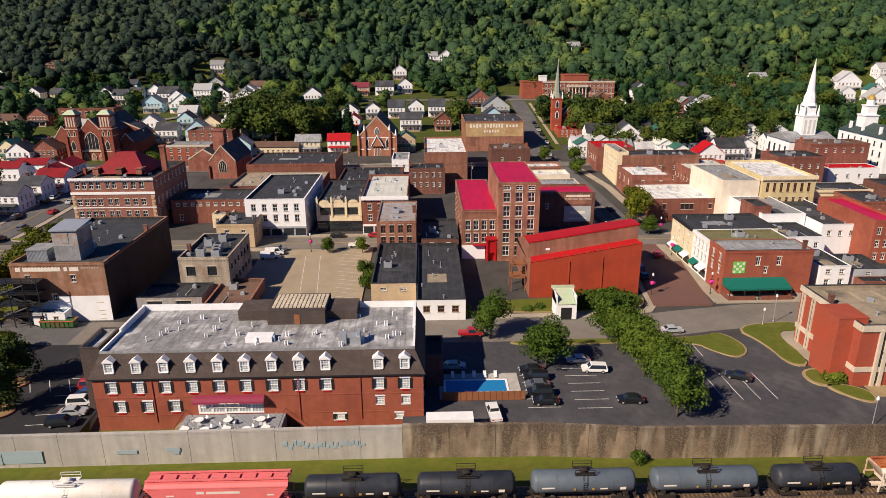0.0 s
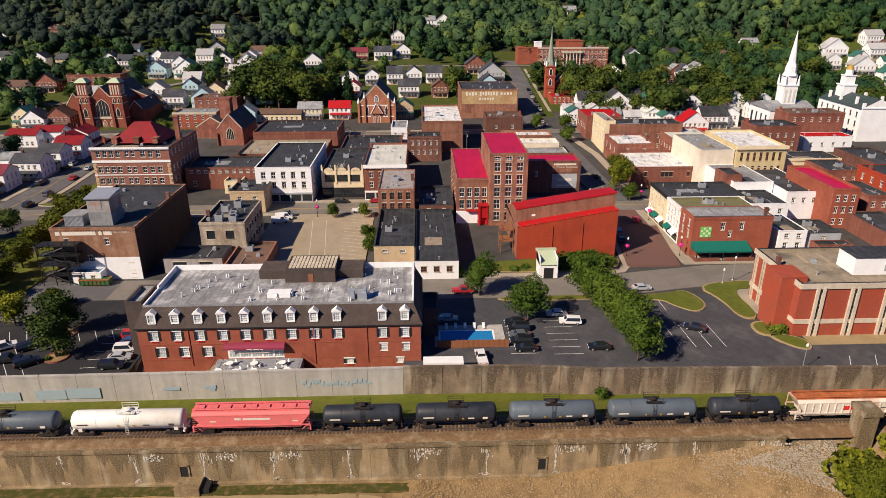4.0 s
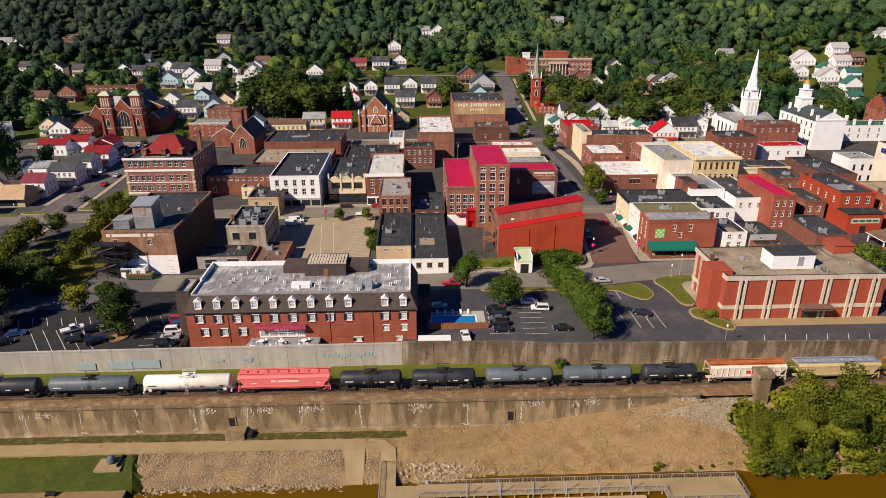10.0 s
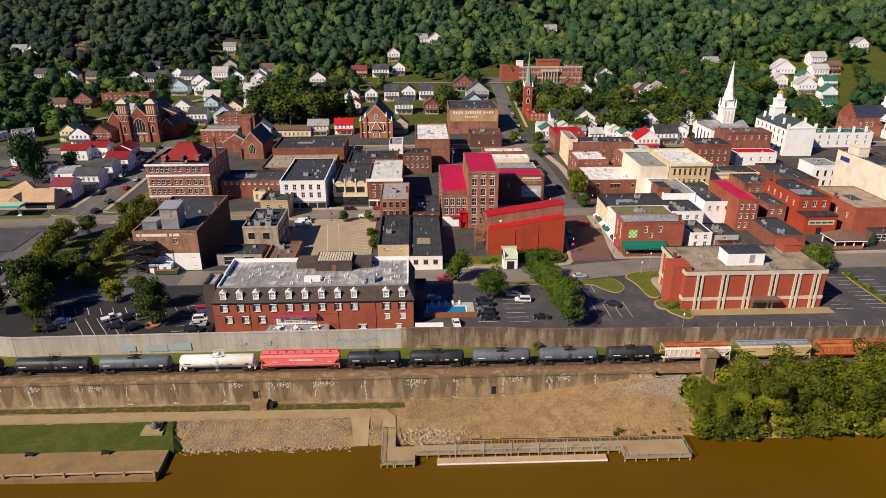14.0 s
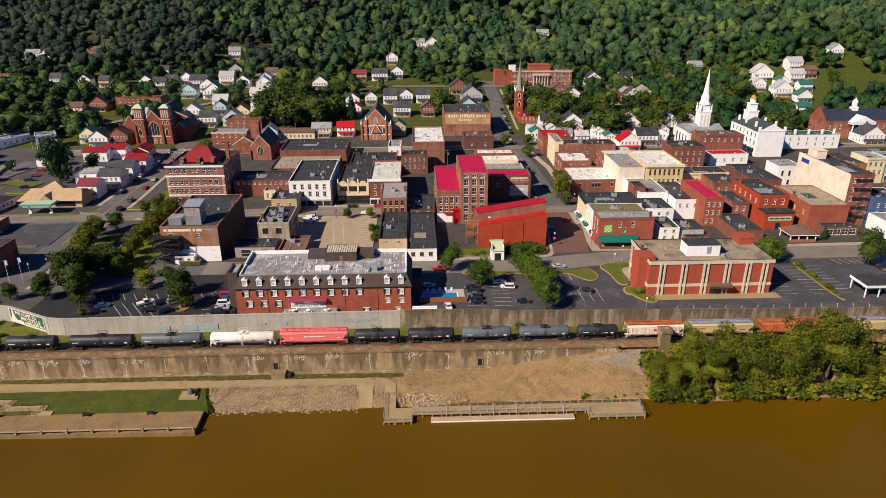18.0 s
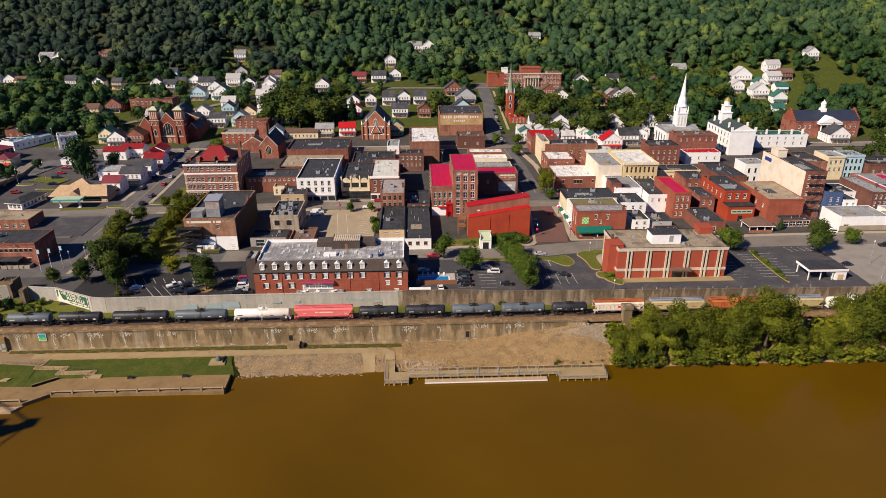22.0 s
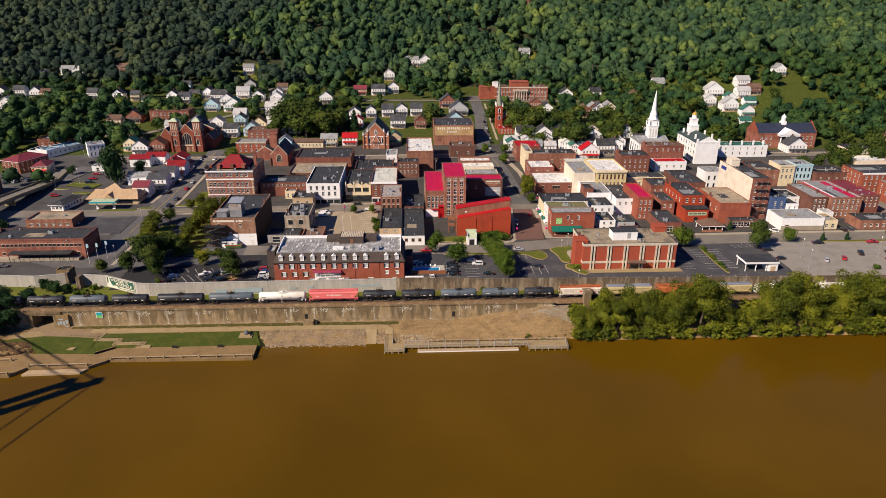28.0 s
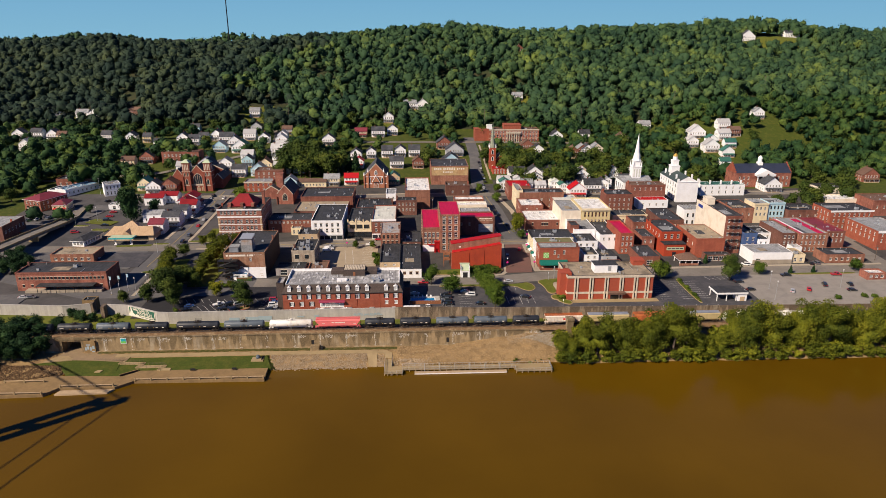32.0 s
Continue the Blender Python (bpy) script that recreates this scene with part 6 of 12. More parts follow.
part("hipped_roof", Shape().face([(4.5, 6, 17.6), (22, 6, 17.6), (16.5, 13, 23.6), (10.5, 13, 23.6)]).face([(22, 6, 17.6), (22, 24, 17.6), (16.5, 15, 23.6), (16.5, 13, 23.6)])
     .face([(22, 24, 17.6), (4.5, 24, 17.6), (10.5, 15, 23.6), (16.5, 15, 23.6)]).face([(4.5, 24, 17.6), (4.5, 6, 17.6), (10.5, 13, 23.6), (10.5, 15, 23.6)]).face([(10.5, 13, 23.6), (16.5, 13, 23.6), (16.5, 15, 23.6), (10.5, 15, 23.6)]), "roof_oxide", nh, "dark red hipped roof")
part("chimney", Shape().box(24.2, 25.8, 14, 15.6, 17, 25).box(24.0, 26.0, 13.8, 15.8, 25, 25.5), "brick_red", nh)
for u in (6.0, 13.5, 20.0):
    part("dormer", Shape().box(u - 0.9, u + 0.9, 5.6, 9, 17.5, 19.3).box(u - 1.05, u + 1.05, 5.4, 9.2, 19.3, 19.5), "brick_red", nh)

block("warehouse", "brick warehouse with loading dock and black roof", -187, 29, 43, 15, 9.2, "brick_red", "roof_black", [("S", 22, [(5.6, 1.3)], 1.3), ("S", 10, [(1.8, 1.2)], 1.2)], style="dark", z0=0.2)
wc = thing("loading_canopy", pose(-176, 24.6, 0.2), "dark flat canopy over the warehouse loading dock", "canopy")
part("deck", Shape().box(0, 27, 0, 4.4, 3.4, 3.75), "roof_black", wc)
for k in range(7):
    part("post", Shape().box(0.3 + k * 4.35, 0.5 + k * 4.35, 0.2, 0.4, -0.2, 3.4), "black_iron", wc)
part("dock", Shape().box(-6, 30, 1.2, 4.4, -0.2, 1.1), "pavement", wc)
block("low_building", "low tan building with flat roof", -191.5, 69, 23, 13, 4.6, "brick_old", "roof_tan", [("S", 6, [(1.2, 1.4)], 1.6)], z0=0.3)
block("warehouse", "dark brick warehouse with grey roof", -262, 108, 24, 24, 9.0, "brick_dark", "roof_grey", [("S", 6, [(4, 1.6)], 1.4), ("E", 6, [(4, 1.6)], 1.4)], z0=0.5)
lb = block("long_building", "long white building with pale blue sheet metal roof", -246.8, 202.6, 34, 12, 5.0, "white", "glass_blue", [("S", 9, [(1.6, 1.4)], 1.2)], z0=4.2, a=61)
block("low_building", "white building with navy blue metal roof", -261.0, 205.0, 14.5, 13, 5.0, "white", "roof_navy", [("S", 4, [(1.4, 1.5)], 1.2)], z0=4.0, a=-9)
rm_ = block("brick_building", "two-storey red brick building with hipped maroon roof", -260.3, 172.9, 14.7, 22, 7.4, "brick_red", "roof_maroon", [("S", 4, [(1.2, 1.6), (4.4, 1.6)], 1.0), ("E", 6, [(1.2, 1.6), (4.4, 1.6)], 1.0)], z0=2.6, a=-22)
hip_roof(rm_, 14.7, 22, 7.45, 3.0, "roof_maroon")
cm_ = block("low_building", "cream building with purple-brown hipped roof and red awning", -238.0, 165.0, 9.0, 13.5, 5.2, "cream", "roof_maroon", [("S", 3, [(1.2, 1.6)], 1.1), ("E", 5, [(1.4, 1.5)], 1.0)], z0=2.3, a=8)
hip_roof(cm_, 9.0, 13.5, 5.25, 2.6, "roof_maroon", 0.4)
part("awning", Shape().face([(0.5, -1.6, 2.4), (8.5, -1.6, 2.4), (8.5, 0, 3.3), (0.5, 0, 3.3)]), "red_sign", cm_, "red shop awning")
block("white_building", "white two-storey house with tall windows and bracketed eaves", -219.2, 203.0, 11.0, 11, 8.8, "white", "roof_grey", [("S", 4, [(1.0, 2.2), (5.0, 2.2)], 1.0), ("E", 3, [(1.0, 2.2), (5.0, 2.2)], 1.0)], z0=4.0, a=30, cornice="white")
block("low_building", "low white shed beside the parked cars", -203.4, 171.0, 7.5, 6, 3.4, "white", "roof_light", [("S", 1, [(0.2, 2.2)], 2.0)], z0=2.6)
block("brick_building", "long low red brick building with porch", -268, 232, 34, 14, 6.0, "brick_red", "roof_slate", [("S", 7, [(1.2, 1.8)], 1.2)], z0=5.0)
block("brick_building", "long red brick school wing on the rise", -206, 286, 31, 14, 10.2, "brick_red", "roof_brown", [("S", 9, [(2.4, 1.9), (6.4, 1.9)], 1.2)], z0=11.4)
block("brick_building", "red brick building near the twin-towered church", -118, 238, 22, 14, 9.0, "brick_red", "roof_brown", [("S", 5, [(2.4, 1.7), (5.8, 1.7)], 1.1)], z0=6.2)
block("brick_building", "red and stone trimmed building by the brown church", -120.5, 212, 21, 12, 8.5, "brick_hotel", "roof_grey", [("S", 5, [(1.6, 2.0), (5.2, 1.8)], 1.2)], z0=3.6, cornice="stone")

# school on the rise
sc = block("school", "long red brick school with stone columns", 80.4, 355, 48.6, 18, 12.9, "brick_hotel", "roof_brown", [("S", 16, [(1.6, 2.2), (5.6, 2.2), (9.2, 1.8)], 1.6)], z0=16.6, cornice="stone")
for i in range(6):
    part("column", Shape().lathe((17.6 + i * 2.3, -1.2, 0), [(0.5, -1), (0.5, 0.3), (0.42, 0.4), (0.36, 8.6), (0.5, 8.9), (0.5, 9.2)], 10), "stone", sc)
part("entablature", Shape().box(16.4, 30.4, -1.9, 0, 9.2, 10.6), "stone", sc)
part("upper_block", Shape().box(14.8, 31.4, 3, 15, 12, 16.6).box(14.5, 31.7, 2.7, 15.3, 16.6, 17.1), "brick_hotel", sc)
part("wing", Shape().box(-13.5, 0, 3, 15, -2, 12.4).box(-13.7, 0, 2.8, 15.2, 12.4, 12.9), "brick_hotel", sc, "lower plain brick wing")
part("band", Shape().box(-0.1, 48.7, -0.14, 0, 4.4, 4.9).box(-0.1, 48.7, -0.14, 0, 8.4, 8.7), "stone", sc)
part("roof_hut", Shape().box(-1.5, 3.5, 6, 10, 12.2, 16.2).box(-1.8, 3.8, 5.7, 10.3, 16.2, 16.5), "white", sc, "white rooftop stair hut")

lw = block("white_building", "long white building with stepped parapet and green roof", 221, 192, 33.5, 12, 7.6, "white", "roof_green", [("S", 6, [(1.2, 1.8), (4.6, 1.5)], 1.0), ("W", 3, [(4.6, 1.5)], 1.0)], z0=4.0, coping="trim")
for u in (0.3, 8.5, 16.8, 25.0, 32.2):
    part("chimney", Shape().box(u, u + 1.0, 5.0, 6.0, 6.9, 9.6).box(u - 0.1, u + 1.1, 4.9, 6.1, 9.6, 9.85), "white", lw)
# brick hall with portico and cupola
hall = block("civic_hall", "red brick hall with white portico and cupola", 258, 214, 44, 18, 11.0, "brick_red", "roof_navy", [("S", 3, [(1.6, 2.2), (6.2, 2.0)], 1.3, [3, 6.5, 10]), ("S", 3, [(1.6, 2.2), (6.2, 2.0)], 1.3, [34, 37.5, 41])], z0=4.4)
part("pitched_roof", Shape().face([(0, 0, 11), (44, 0, 11), (44, 9, 17), (0, 9, 17)]).face([(44, 18, 11), (0, 18, 11), (0, 9, 17), (44, 9, 17)]), "roof_navy", hall)
gb = Shape()
for i in range(5):
    for u in (-0.2, 43.9):
        gb.box(u, u + 0.4, 1.0 + i * 1.7, 17 - i * 1.7, 11 + i * 1.4, 12.6 + i * 1.4)
part("stepped_gable", gb, "brick_hotel", hall)
for i in range(4):
    part("column", Shape().lathe((16 + i * 4, -3, -0.6), [(0.6, 0), (0.6, 0.4), (0.48, 0.5), (0.42, 9.2), (0.6, 9.5), (0.6, 9.9)], 10), "trim", hall)
part("pediment", Shape().prism([(14.5, -4), (29.5, -4), (29.5, 0.3), (14.5, 0.3)], 9.3, 10.6).face([(14, -4.3, 10.6), (30, -4.3, 10.6), (22, -4.3, 14.4)])
     .face([(14, -4.3, 10.6), (22, -4.3, 14.4), (22, 6, 14.4), (14, 6, 10.6)]).face([(22, -4.3, 14.4), (30, -4.3, 10.6), (30, 6, 10.6), (22, 6, 14.4)]), "trim", hall)
part("cupola", Shape().box(20.2, 23.8, 7.2, 10.8, 15.5, 18.2).lathe((22, 9, 18.2), [(1.6, 0), (1.6, 2.6), (1.8, 2.7), (1.7, 3.2), (1.2, 4.2), (0.4, 4.8), (0.05, 5.6)], 12), "trim", hall)

# ---- riverside hotel with mansard roof ----
EAVE, TOP, HW, HD = 8.3, 12.4, 54.0, 21.0
hotel = thing("hotel", pose(-54, 0, 0), "red brick riverside hotel with dark mansard roof and white dormers", "hotel")
DORM = [-50.9 + 54 + 4.37 * i for i in range(9)] + [46.7, 51.0]
holes = {"S": [(c - 0.75, c + 0.75, 5.55, 7.45) for c in DORM] + [(c - 0.75, c + 0.75, 2.0, 3.9) for c in (4.0, 8.5, 12.9)]
         + [(c - 0.7, c + 0.7, 2.6, 4.1) for c in (46.8, 51.1)] + [(49.2, 50.6, -0.2, 0.9), (39.0, 41.0, -0.2, 0.9)] + [(16.6, 27.4, 1.3, 3.9)],
         "E": [(c - 0.6, c + 0.6, z, z + 1.7) for c in (4, 9, 14) for z in (2.2, 5.6)], "W": [(c - 0.6, c + 0.6, z, z + 1.7) for c in (3, 7, 12, 17) for z in (2.2, 5.6)]}
part("wall", wall_shape(HW, HD, EAVE, holes, bottom=-1.8, roof_drop=0.2), ["brick_hotel", "brick_hotel"], hotel)
ms = Shape()
o, i_ = 0.35, 1.5
ring0 = [(-o, -o), (HW + o, -o), (HW + o, HD + o), (-o, HD + o)]
ring1 = [(i_, i_), (HW - i_, i_), (HW - i_, HD - i_), (i_, HD - i_)]
for k in range(4):
    j = (k + 1) % 4
    ms.face([(*ring0[k], EAVE), (*ring0[j], EAVE), (*ring1[j], TOP), (*ring1[k], TOP)])
part("mansard", ms, "roof_mansard", hotel, "dark brown shingled mansard slope")
part("eave_board", Shape().box(-0.4, HW + 0.4, -0.4, -0.1, EAVE - 0.25, EAVE).box(-0.4, HW + 0.4, HD + 0.1, HD + 0.4, EAVE - 0.25, EAVE).box(-0.4, -0.1, -0.1, HD + 0.1, EAVE - 0.25, EAVE).box(HW + 0.1, HW + 0.4, -0.1, HD + 0.1, EAVE - 0.25, EAVE), "black_iron", hotel)
part("roof", Shape().box(1.5, HW - 1.5, 1.5, HD - 1.5, TOP - 1.1, TOP - 0.55), "roof_hotel", hotel, "grey membrane roof with white patches")
pp = Shape().box(1.2, HW - 1.2, HD - 1.8, HD - 1.3, TOP - 0.6, TOP + 0.55).box(1.3, 1.7, 9.0, HD - 1.8, TOP - 0.6, TOP + 0.55).box(HW - 1.8, HW - 1.3, 10.0, HD - 1.8, TOP - 0.6, TOP + 0.55).box(1.3, 1.6, 1.6, 9.0, TOP - 0.6, TOP + 0.05).box(HW - 1.6, HW - 1.3, 1.6, 10.0, TOP - 0.6, TOP + 0.05)
part("roof_edge", Shape().box(1.3, HW - 1.3, 1.35, 1.6, TOP - 0.6, TOP + 0.04), "roof_grey", hotel)
part("parapet", pp, "white", hotel)
for c in DORM:
    d = part("dormer", Shape().box(c - 0.80, c - 0.62, -0.05, 0.1, 9.15, 11.2).box(c + 0.62, c + 0.80, -0.05, 0.1, 9.15, 11.2).box(c - 0.78, c - 0.62, 0.1, 1.6, 9.15, 11.2, 1).box(c + 0.62, c + 0.78, 0.1, 1.6, 9.15, 11.2, 1).box(c - 0.62, c + 0.62, -0.05, 0.1, 9.15, 9.3)
             .face([(c - 0.98, -0.2, 11.15), (c + 0.98, -0.2, 11.15), (c, -0.2, 11.9)]).face([(c - 0.98, -0.2, 11.15), (c, -0.2, 11.9), (c, 2.0, 11.9), (c - 0.98, 2.0, 11.15)])
             .face([(c, -0.2, 11.9), (c + 0.98, -0.2, 11.15), (c + 0.98, 2.0, 11.15), (c, 2.0, 11.9)]).box(c - 0.94, c + 0.94, -0.17, 0.0, 11.03, 11.15), ["trim", "roof_mansard"], hotel, "white pedimented dormer")
    f, p, _ = window_mesh(1.24, 1.8, "white6")
    part("window", f, None, d, m=pose(c, 0.06, 9.3))
    part("pane", Shape().box(-0.56, 0.56, 0.045, 0.06, 0.06, 1.74), "glass_blind", d, m=pose(c, 0.06, 9.3))
for side, hs in holes.items():
    m = SIDES[side][1](HW, HD)
    for u0, u1, za, zb in hs:
        if u1 - u0 > 5:
            for k in range(5):
                sh = Shape()
                a_ = u0 + (u1 - u0) * k / 5
                b_ = a_ + (u1 - u0) / 5
                sh.box(a_, a_ + 0.35, 0.0, 0.12, za, zb)
                sh.box(a_ + 0.35, b_, 0.0, 0.1, zb - 0.25, zb).box(a_ + 0.35, b_, 0.0, 0.1, za, za + 0.35)
                for q in (1, 2, 3):
                    x = a_ + 0.35 + ((u1 - u0) / 5 - 0.35) * q / 4
                    sh.box(x - 0.03, x + 0.03, 0.02, 0.08, za, zb)
                sh.box(a_ + 0.35, b_, 0.02, 0.08, za + 1.2, za + 1.26).box(a_ + 0.35, b_, 0.02, 0.08, za + 1.75, za + 1.8)
                ob = part("french_door", sh, "trim", hotel, "white glazed french door", m=m)
                part("pane", Shape().box(a_ + 0.35, b_, 0.09, 0.1, za, zb), "glass_blind", ob)
            continue
        f, p, _ = window_mesh(u1 - u0, zb - za, "white6")
        ob = part("window", f, None, hotel, m=m @ pose((u0 + u1) / 2, 0.13, za))
        part("pane", Shape().box(u0 - (u0 + u1) / 2 + 0.06, u1 - (u0 + u1) / 2 - 0.06, 0.045, 0.06, 0.06, zb - za - 0.06), "glass_blind", ob)
        if side == "S" and u1 - u0 > 1.45:
            for s in (-1, 1):
                part("shutter", Shape().box(-0.22, 0.22, -0.06, 0.0, 0, zb - za), "black_iron", hotel, "black shutter", m=m @ pose((u0 + u1) / 2 + s * (0.99), -0.005, za))
            part("planter", Shape().box(-0.6, 0.6, -0.12, 0, -0.42, -0.14), "roof_red", hotel, m=m @ pose((u0 + u1) / 2, 0, za))
for u in (9.6, 33.4, 43.6):
    part("downpipe", Shape().box(u - 0.07, u + 0.07, -0.14, 0, 0, 8.0), "brick_office", hotel)
part("band", Shape().box(-0.06, HW + 0.06, -0.06, 0, 4.55, 4.75).box(-0.05, HW + 0.05, -0.05, 0, 1.2, 1.35), "brick_hotel", hotel)
aw = Shape()
n = 9
for k in range(n):
    a0, a1 = math.pi / 2 * k / n, math.pi / 2 * (k + 1) / n
    y0, z0, y1, z1 = -1.25 * math.sin(a0), 4.85 - 0.8 * (1 - math.cos(a0)), -1.25 * math.sin(a1), 4.85 - 0.8 * (1 - math.cos(a1))
    aw.face([(16.2, y1, z1), (27.8, y1, z1), (27.8, y0, z0), (16.2, y0, z0)])
aw.face([(16.2, -1.25, 3.85), (27.8, -1.25, 3.85), (27.8, -1.25, 4.05), (16.2, -1.25, 4.05)])
part("awning_lettering", Shape().box(20.6, 21.6, -1.28, -1.255, 3.9, 4.02).box(21.8, 23.0, -1.28, -1.255, 3.9, 4.02).box(23.2, 23.8, -1.28, -1.255, 3.9, 4.02), "letter_pale", hotel)
part("awning", aw, "awning_red", hotel, "burgundy barrel awning over the terrace doors")
part("terrace", Shape().box(14.5, 31.0, -6.8, -0.02, -1.6, 1.2), "slate_paving", hotel, "raised grey paved terrace")
rl = Shape()
for k in range(34):
    rl.box(14.5 + k * 0.5, 14.53 + k * 0.5, -6.8, -6.77, 1.2, 2.2)
rl.box(14.5, 31, -6.82, -6.76, 2.15, 2.22).box(14.5, 14.56, -6.8, 0, 2.15, 2.22).box(30.95, 31, -6.8, 0, 2.15, 2.22)
part("railing", rl, "black_iron", hotel)
for k in range(7):
    part("stair", Shape().box(12.6 + k * 0.28, 14.5, -3.4, -1.8, -0.6 + k * 0.25, -0.35 + k * 0.25), "concrete", hotel)
ph = part("roof_house", Shape().box(26.2, 36.5, 12.0, 20.5, TOP - 0.6, TOP + 2.0).box(36.5, 42, 14, 19.5, TOP - 0.6, TOP + 1.3).box(20.5, 26.2, 14, 19.5, TOP - 0.6, TOP + 1.3), "roof_mansard", hotel, "dark shingled rooftop house")
lt = Shape()
for a_ in range(13):
    for b_ in range(7):
        lt.box(26.8 + a_ * 0.75, 27.35 + a_ * 0.75, 13.6 + b_ * 0.9, 14.2 + b_ * 0.9, TOP + 2.0, TOP + 2.25)
part("lattice_screen", lt, "stone", ph)
part("door", Shape().box(31.0, 32.0, 11.94, 12.0, TOP - 0.5, TOP + 1.4), "wood", ph)
rng0 = np.random.default_rng(3)
for k in range(52):
    u, v, hh = 3 + 48 * rng0.random(), 2.5 + 15 * rng0.random(), 0.5 + 0.6 * rng0.random()
    if 20 < u < 42 and v > 11.5:
        continue
    for e in range(1 + k % 2):
        part("vent_pipe", Shape().tube((u + 0.45 * e, v, TOP - 0.55), (u + 0.45 * e, v, TOP - 0.55 + hh), 0.13, n=7), "white", hotel)
part("plinth", Shape().box(24, 28.5, 5.0, 7.2, TOP - 0.6, TOP + 0.35), "white", hotel)
part("chiller", Shape().box(40, 41.2, 3.6, 5.2, TOP - 0.6, TOP + 1.2).box(41.8, 43.6, 3.4, 5.4, TOP - 0.6, TOP + 0.9).box(43, 43.5, 3.6, 5.6, TOP + 0.9, TOP + 1.5), "steel", hotel)
block("hotel_wing", "dark shingled side wing of the hotel", 0.4, 9.5, 3.2, 8, 6.5, "brick_dark", "roof_mansard", [], z0=0.0, category="building wing")
block("hotel_wing", "mansard corner wing of the hotel", -57.3, 4.0, 3.3, 8, 11.8, "roof_mansard", "roof_hotel", [], z0=0.0, category="building wing")

for k, (u, v) in enumerate(((-38.0, -5.2), (-34.8, -5.4), (-31.4, -5.3), (-28.2, -5.5), (-25.2, -5.2), (-36.5, -2.6), (-31.8, -2.8), (-26.5, -2.7))):
    t = thing("patio_table", pose(u, v, 1.2), "round white metal patio table on the hotel terrace", "table", "terrace tables")
    part("tabletop", Shape().lathe((0, 0, 0.70), [(0.72, 0), (0.76, 0.02), (0.76, 0.05)], 14), "trim", t)
    part("stem", Shape().tube((0, 0, 0), (0, 0, 0.7), 0.04, n=6), "trim", t)
    for q in range(3):
        w = q * 2.1 + k
        c = thing("patio_chair", pose(u + 1.15 * math.cos(w), v + 1.15 * math.sin(w), 1.2, 0, 0, math.degrees(w) + 90), "white metal patio chair on the hotel terrace", "chair", "terrace chairs")
        part("seat", Shape().box(-0.24, 0.24, -0.24, 0.24, 0.42, 0.46), "trim", c)
        part("backrest", Shape().box(-0.24, 0.24, -0.26, -0.22, 0.46, 0.9), "trim", c)
        fr = Shape()
        for lx in (-0.2, 0.2):
            fr.tube((lx, -0.2, 0), (lx * 0.9, 0.2, 0.42), 0.02, n=4).tube((lx, 0.2, 0), (lx * 0.9, -0.2, 0.42), 0.02, n=4)
        part("leg_frame", fr, "trim", c)

# pool court
slab("pavement", rect(2.8, 17.5, 5.0, 14.0), -0.1, 0.22, "wall_pale", "pale concrete pool surround", "pavement")
pool = thing("swimming_pool", pose(9.5, 9.3, 0.22), "rectangular bright blue swimming pool", "swimming pool", kind="structure")
part("coping", Shape().box(-5.9, 5.9, -2.4, -2.0, 0, 0.08).box(-5.9, 5.9, 2.0, 2.4, 0, 0.08).box(-5.9, -5.5, -2, 2, 0, 0.08).box(5.5, 5.9, -2, 2, 0, 0.08), "trim", pool)
part("water", Shape().box(-5.5, 5.5, -2.0, 2.0, 0.005, 0.05), "pool_water", pool)
fen = thing("fence", pose(3.2, 4.6, 0.1), "brown timber fence beside the pool", "fence")
for k in range(14):
    part("board", Shape().box(k * 1.05, k * 1.05 + 0.98, -0.05, 0.05, 0.05, 1.75), "wood", fen)
    part("post", Shape().box(k * 1.05 - 0.06, k * 1.05 + 0.04, -0.09, 0.09, 0, 1.95), "wood", fen)
for k in range(5):
    c = thing("sun_lounger", pose(5.4 + 2.0 * k, 12.8, 0.22), "white slatted sun lounger by the pool", "lounger", "pool loungers")
    part("frame", Shape().box(-0.3, 0.3, -0.8, 0.4, 0.25, 0.32), "trim", c)
    part("backrest", Shape().box(-0.3, 0.3, 0.4, 0.46, 0.3, 1.0), "trim", c)
    for lx in (-0.25, 0.25):
        for ly in (-0.7, 0.3):
            part("leg", Shape().box(lx - 0.03, lx + 0.03, ly - 0.03, ly + 0.03, 0, 0.25), "trim", c)
tl = thing("trailer", pose(4.2, -4.6, 0.1), "long white box trailer beside the hotel", "trailer")
part("body", Shape().box(-3.8, 3.8, -1.2, 1.2, 0.7, 2.9), "white", tl)
for lx in (-2.4, 2.4):
    part("wheel", Shape().tube((lx, -1.1, 0.42), (lx, 1.1, 0.42), 0.42, n=12), "tyre", tl)

# ---- brick office ----
off = block("office_building", "red brick office building with white concrete pilasters", 77.5, 7.0, 41, 19.5, 12.0, "brick_office", "roof_patchy", [], z0=0.1, coping="roof_black")
cols = [5.0, 12.6, 20.2, 27.6, 34.2, 39.2]
pw = Shape()
for c in (4.2, 11.4, 18.6, 25.8, 32.6, 38.2):
    fr = part("pilaster", Shape().box(c - 0.95, c - 0.34, -0.42, 0, -0.2, 11.2).box(c + 0.34, c + 0.95, -0.42, 0, -0.2, 11.2), "stone", off, "white concrete pilaster pair")
    part("pane", Shape().box(c - 0.34, c + 0.34, -0.08, 0, 0.6, 10.6), "glass", fr)
    part("spandrel", Shape().box(c - 0.34, c + 0.34, -0.2, -0.08, 6.4, 6.9).box(c - 0.34, c + 0.34, -0.2, -0.08, 9.9, 10.6), "black_iron", fr, "dark metal spandrel")
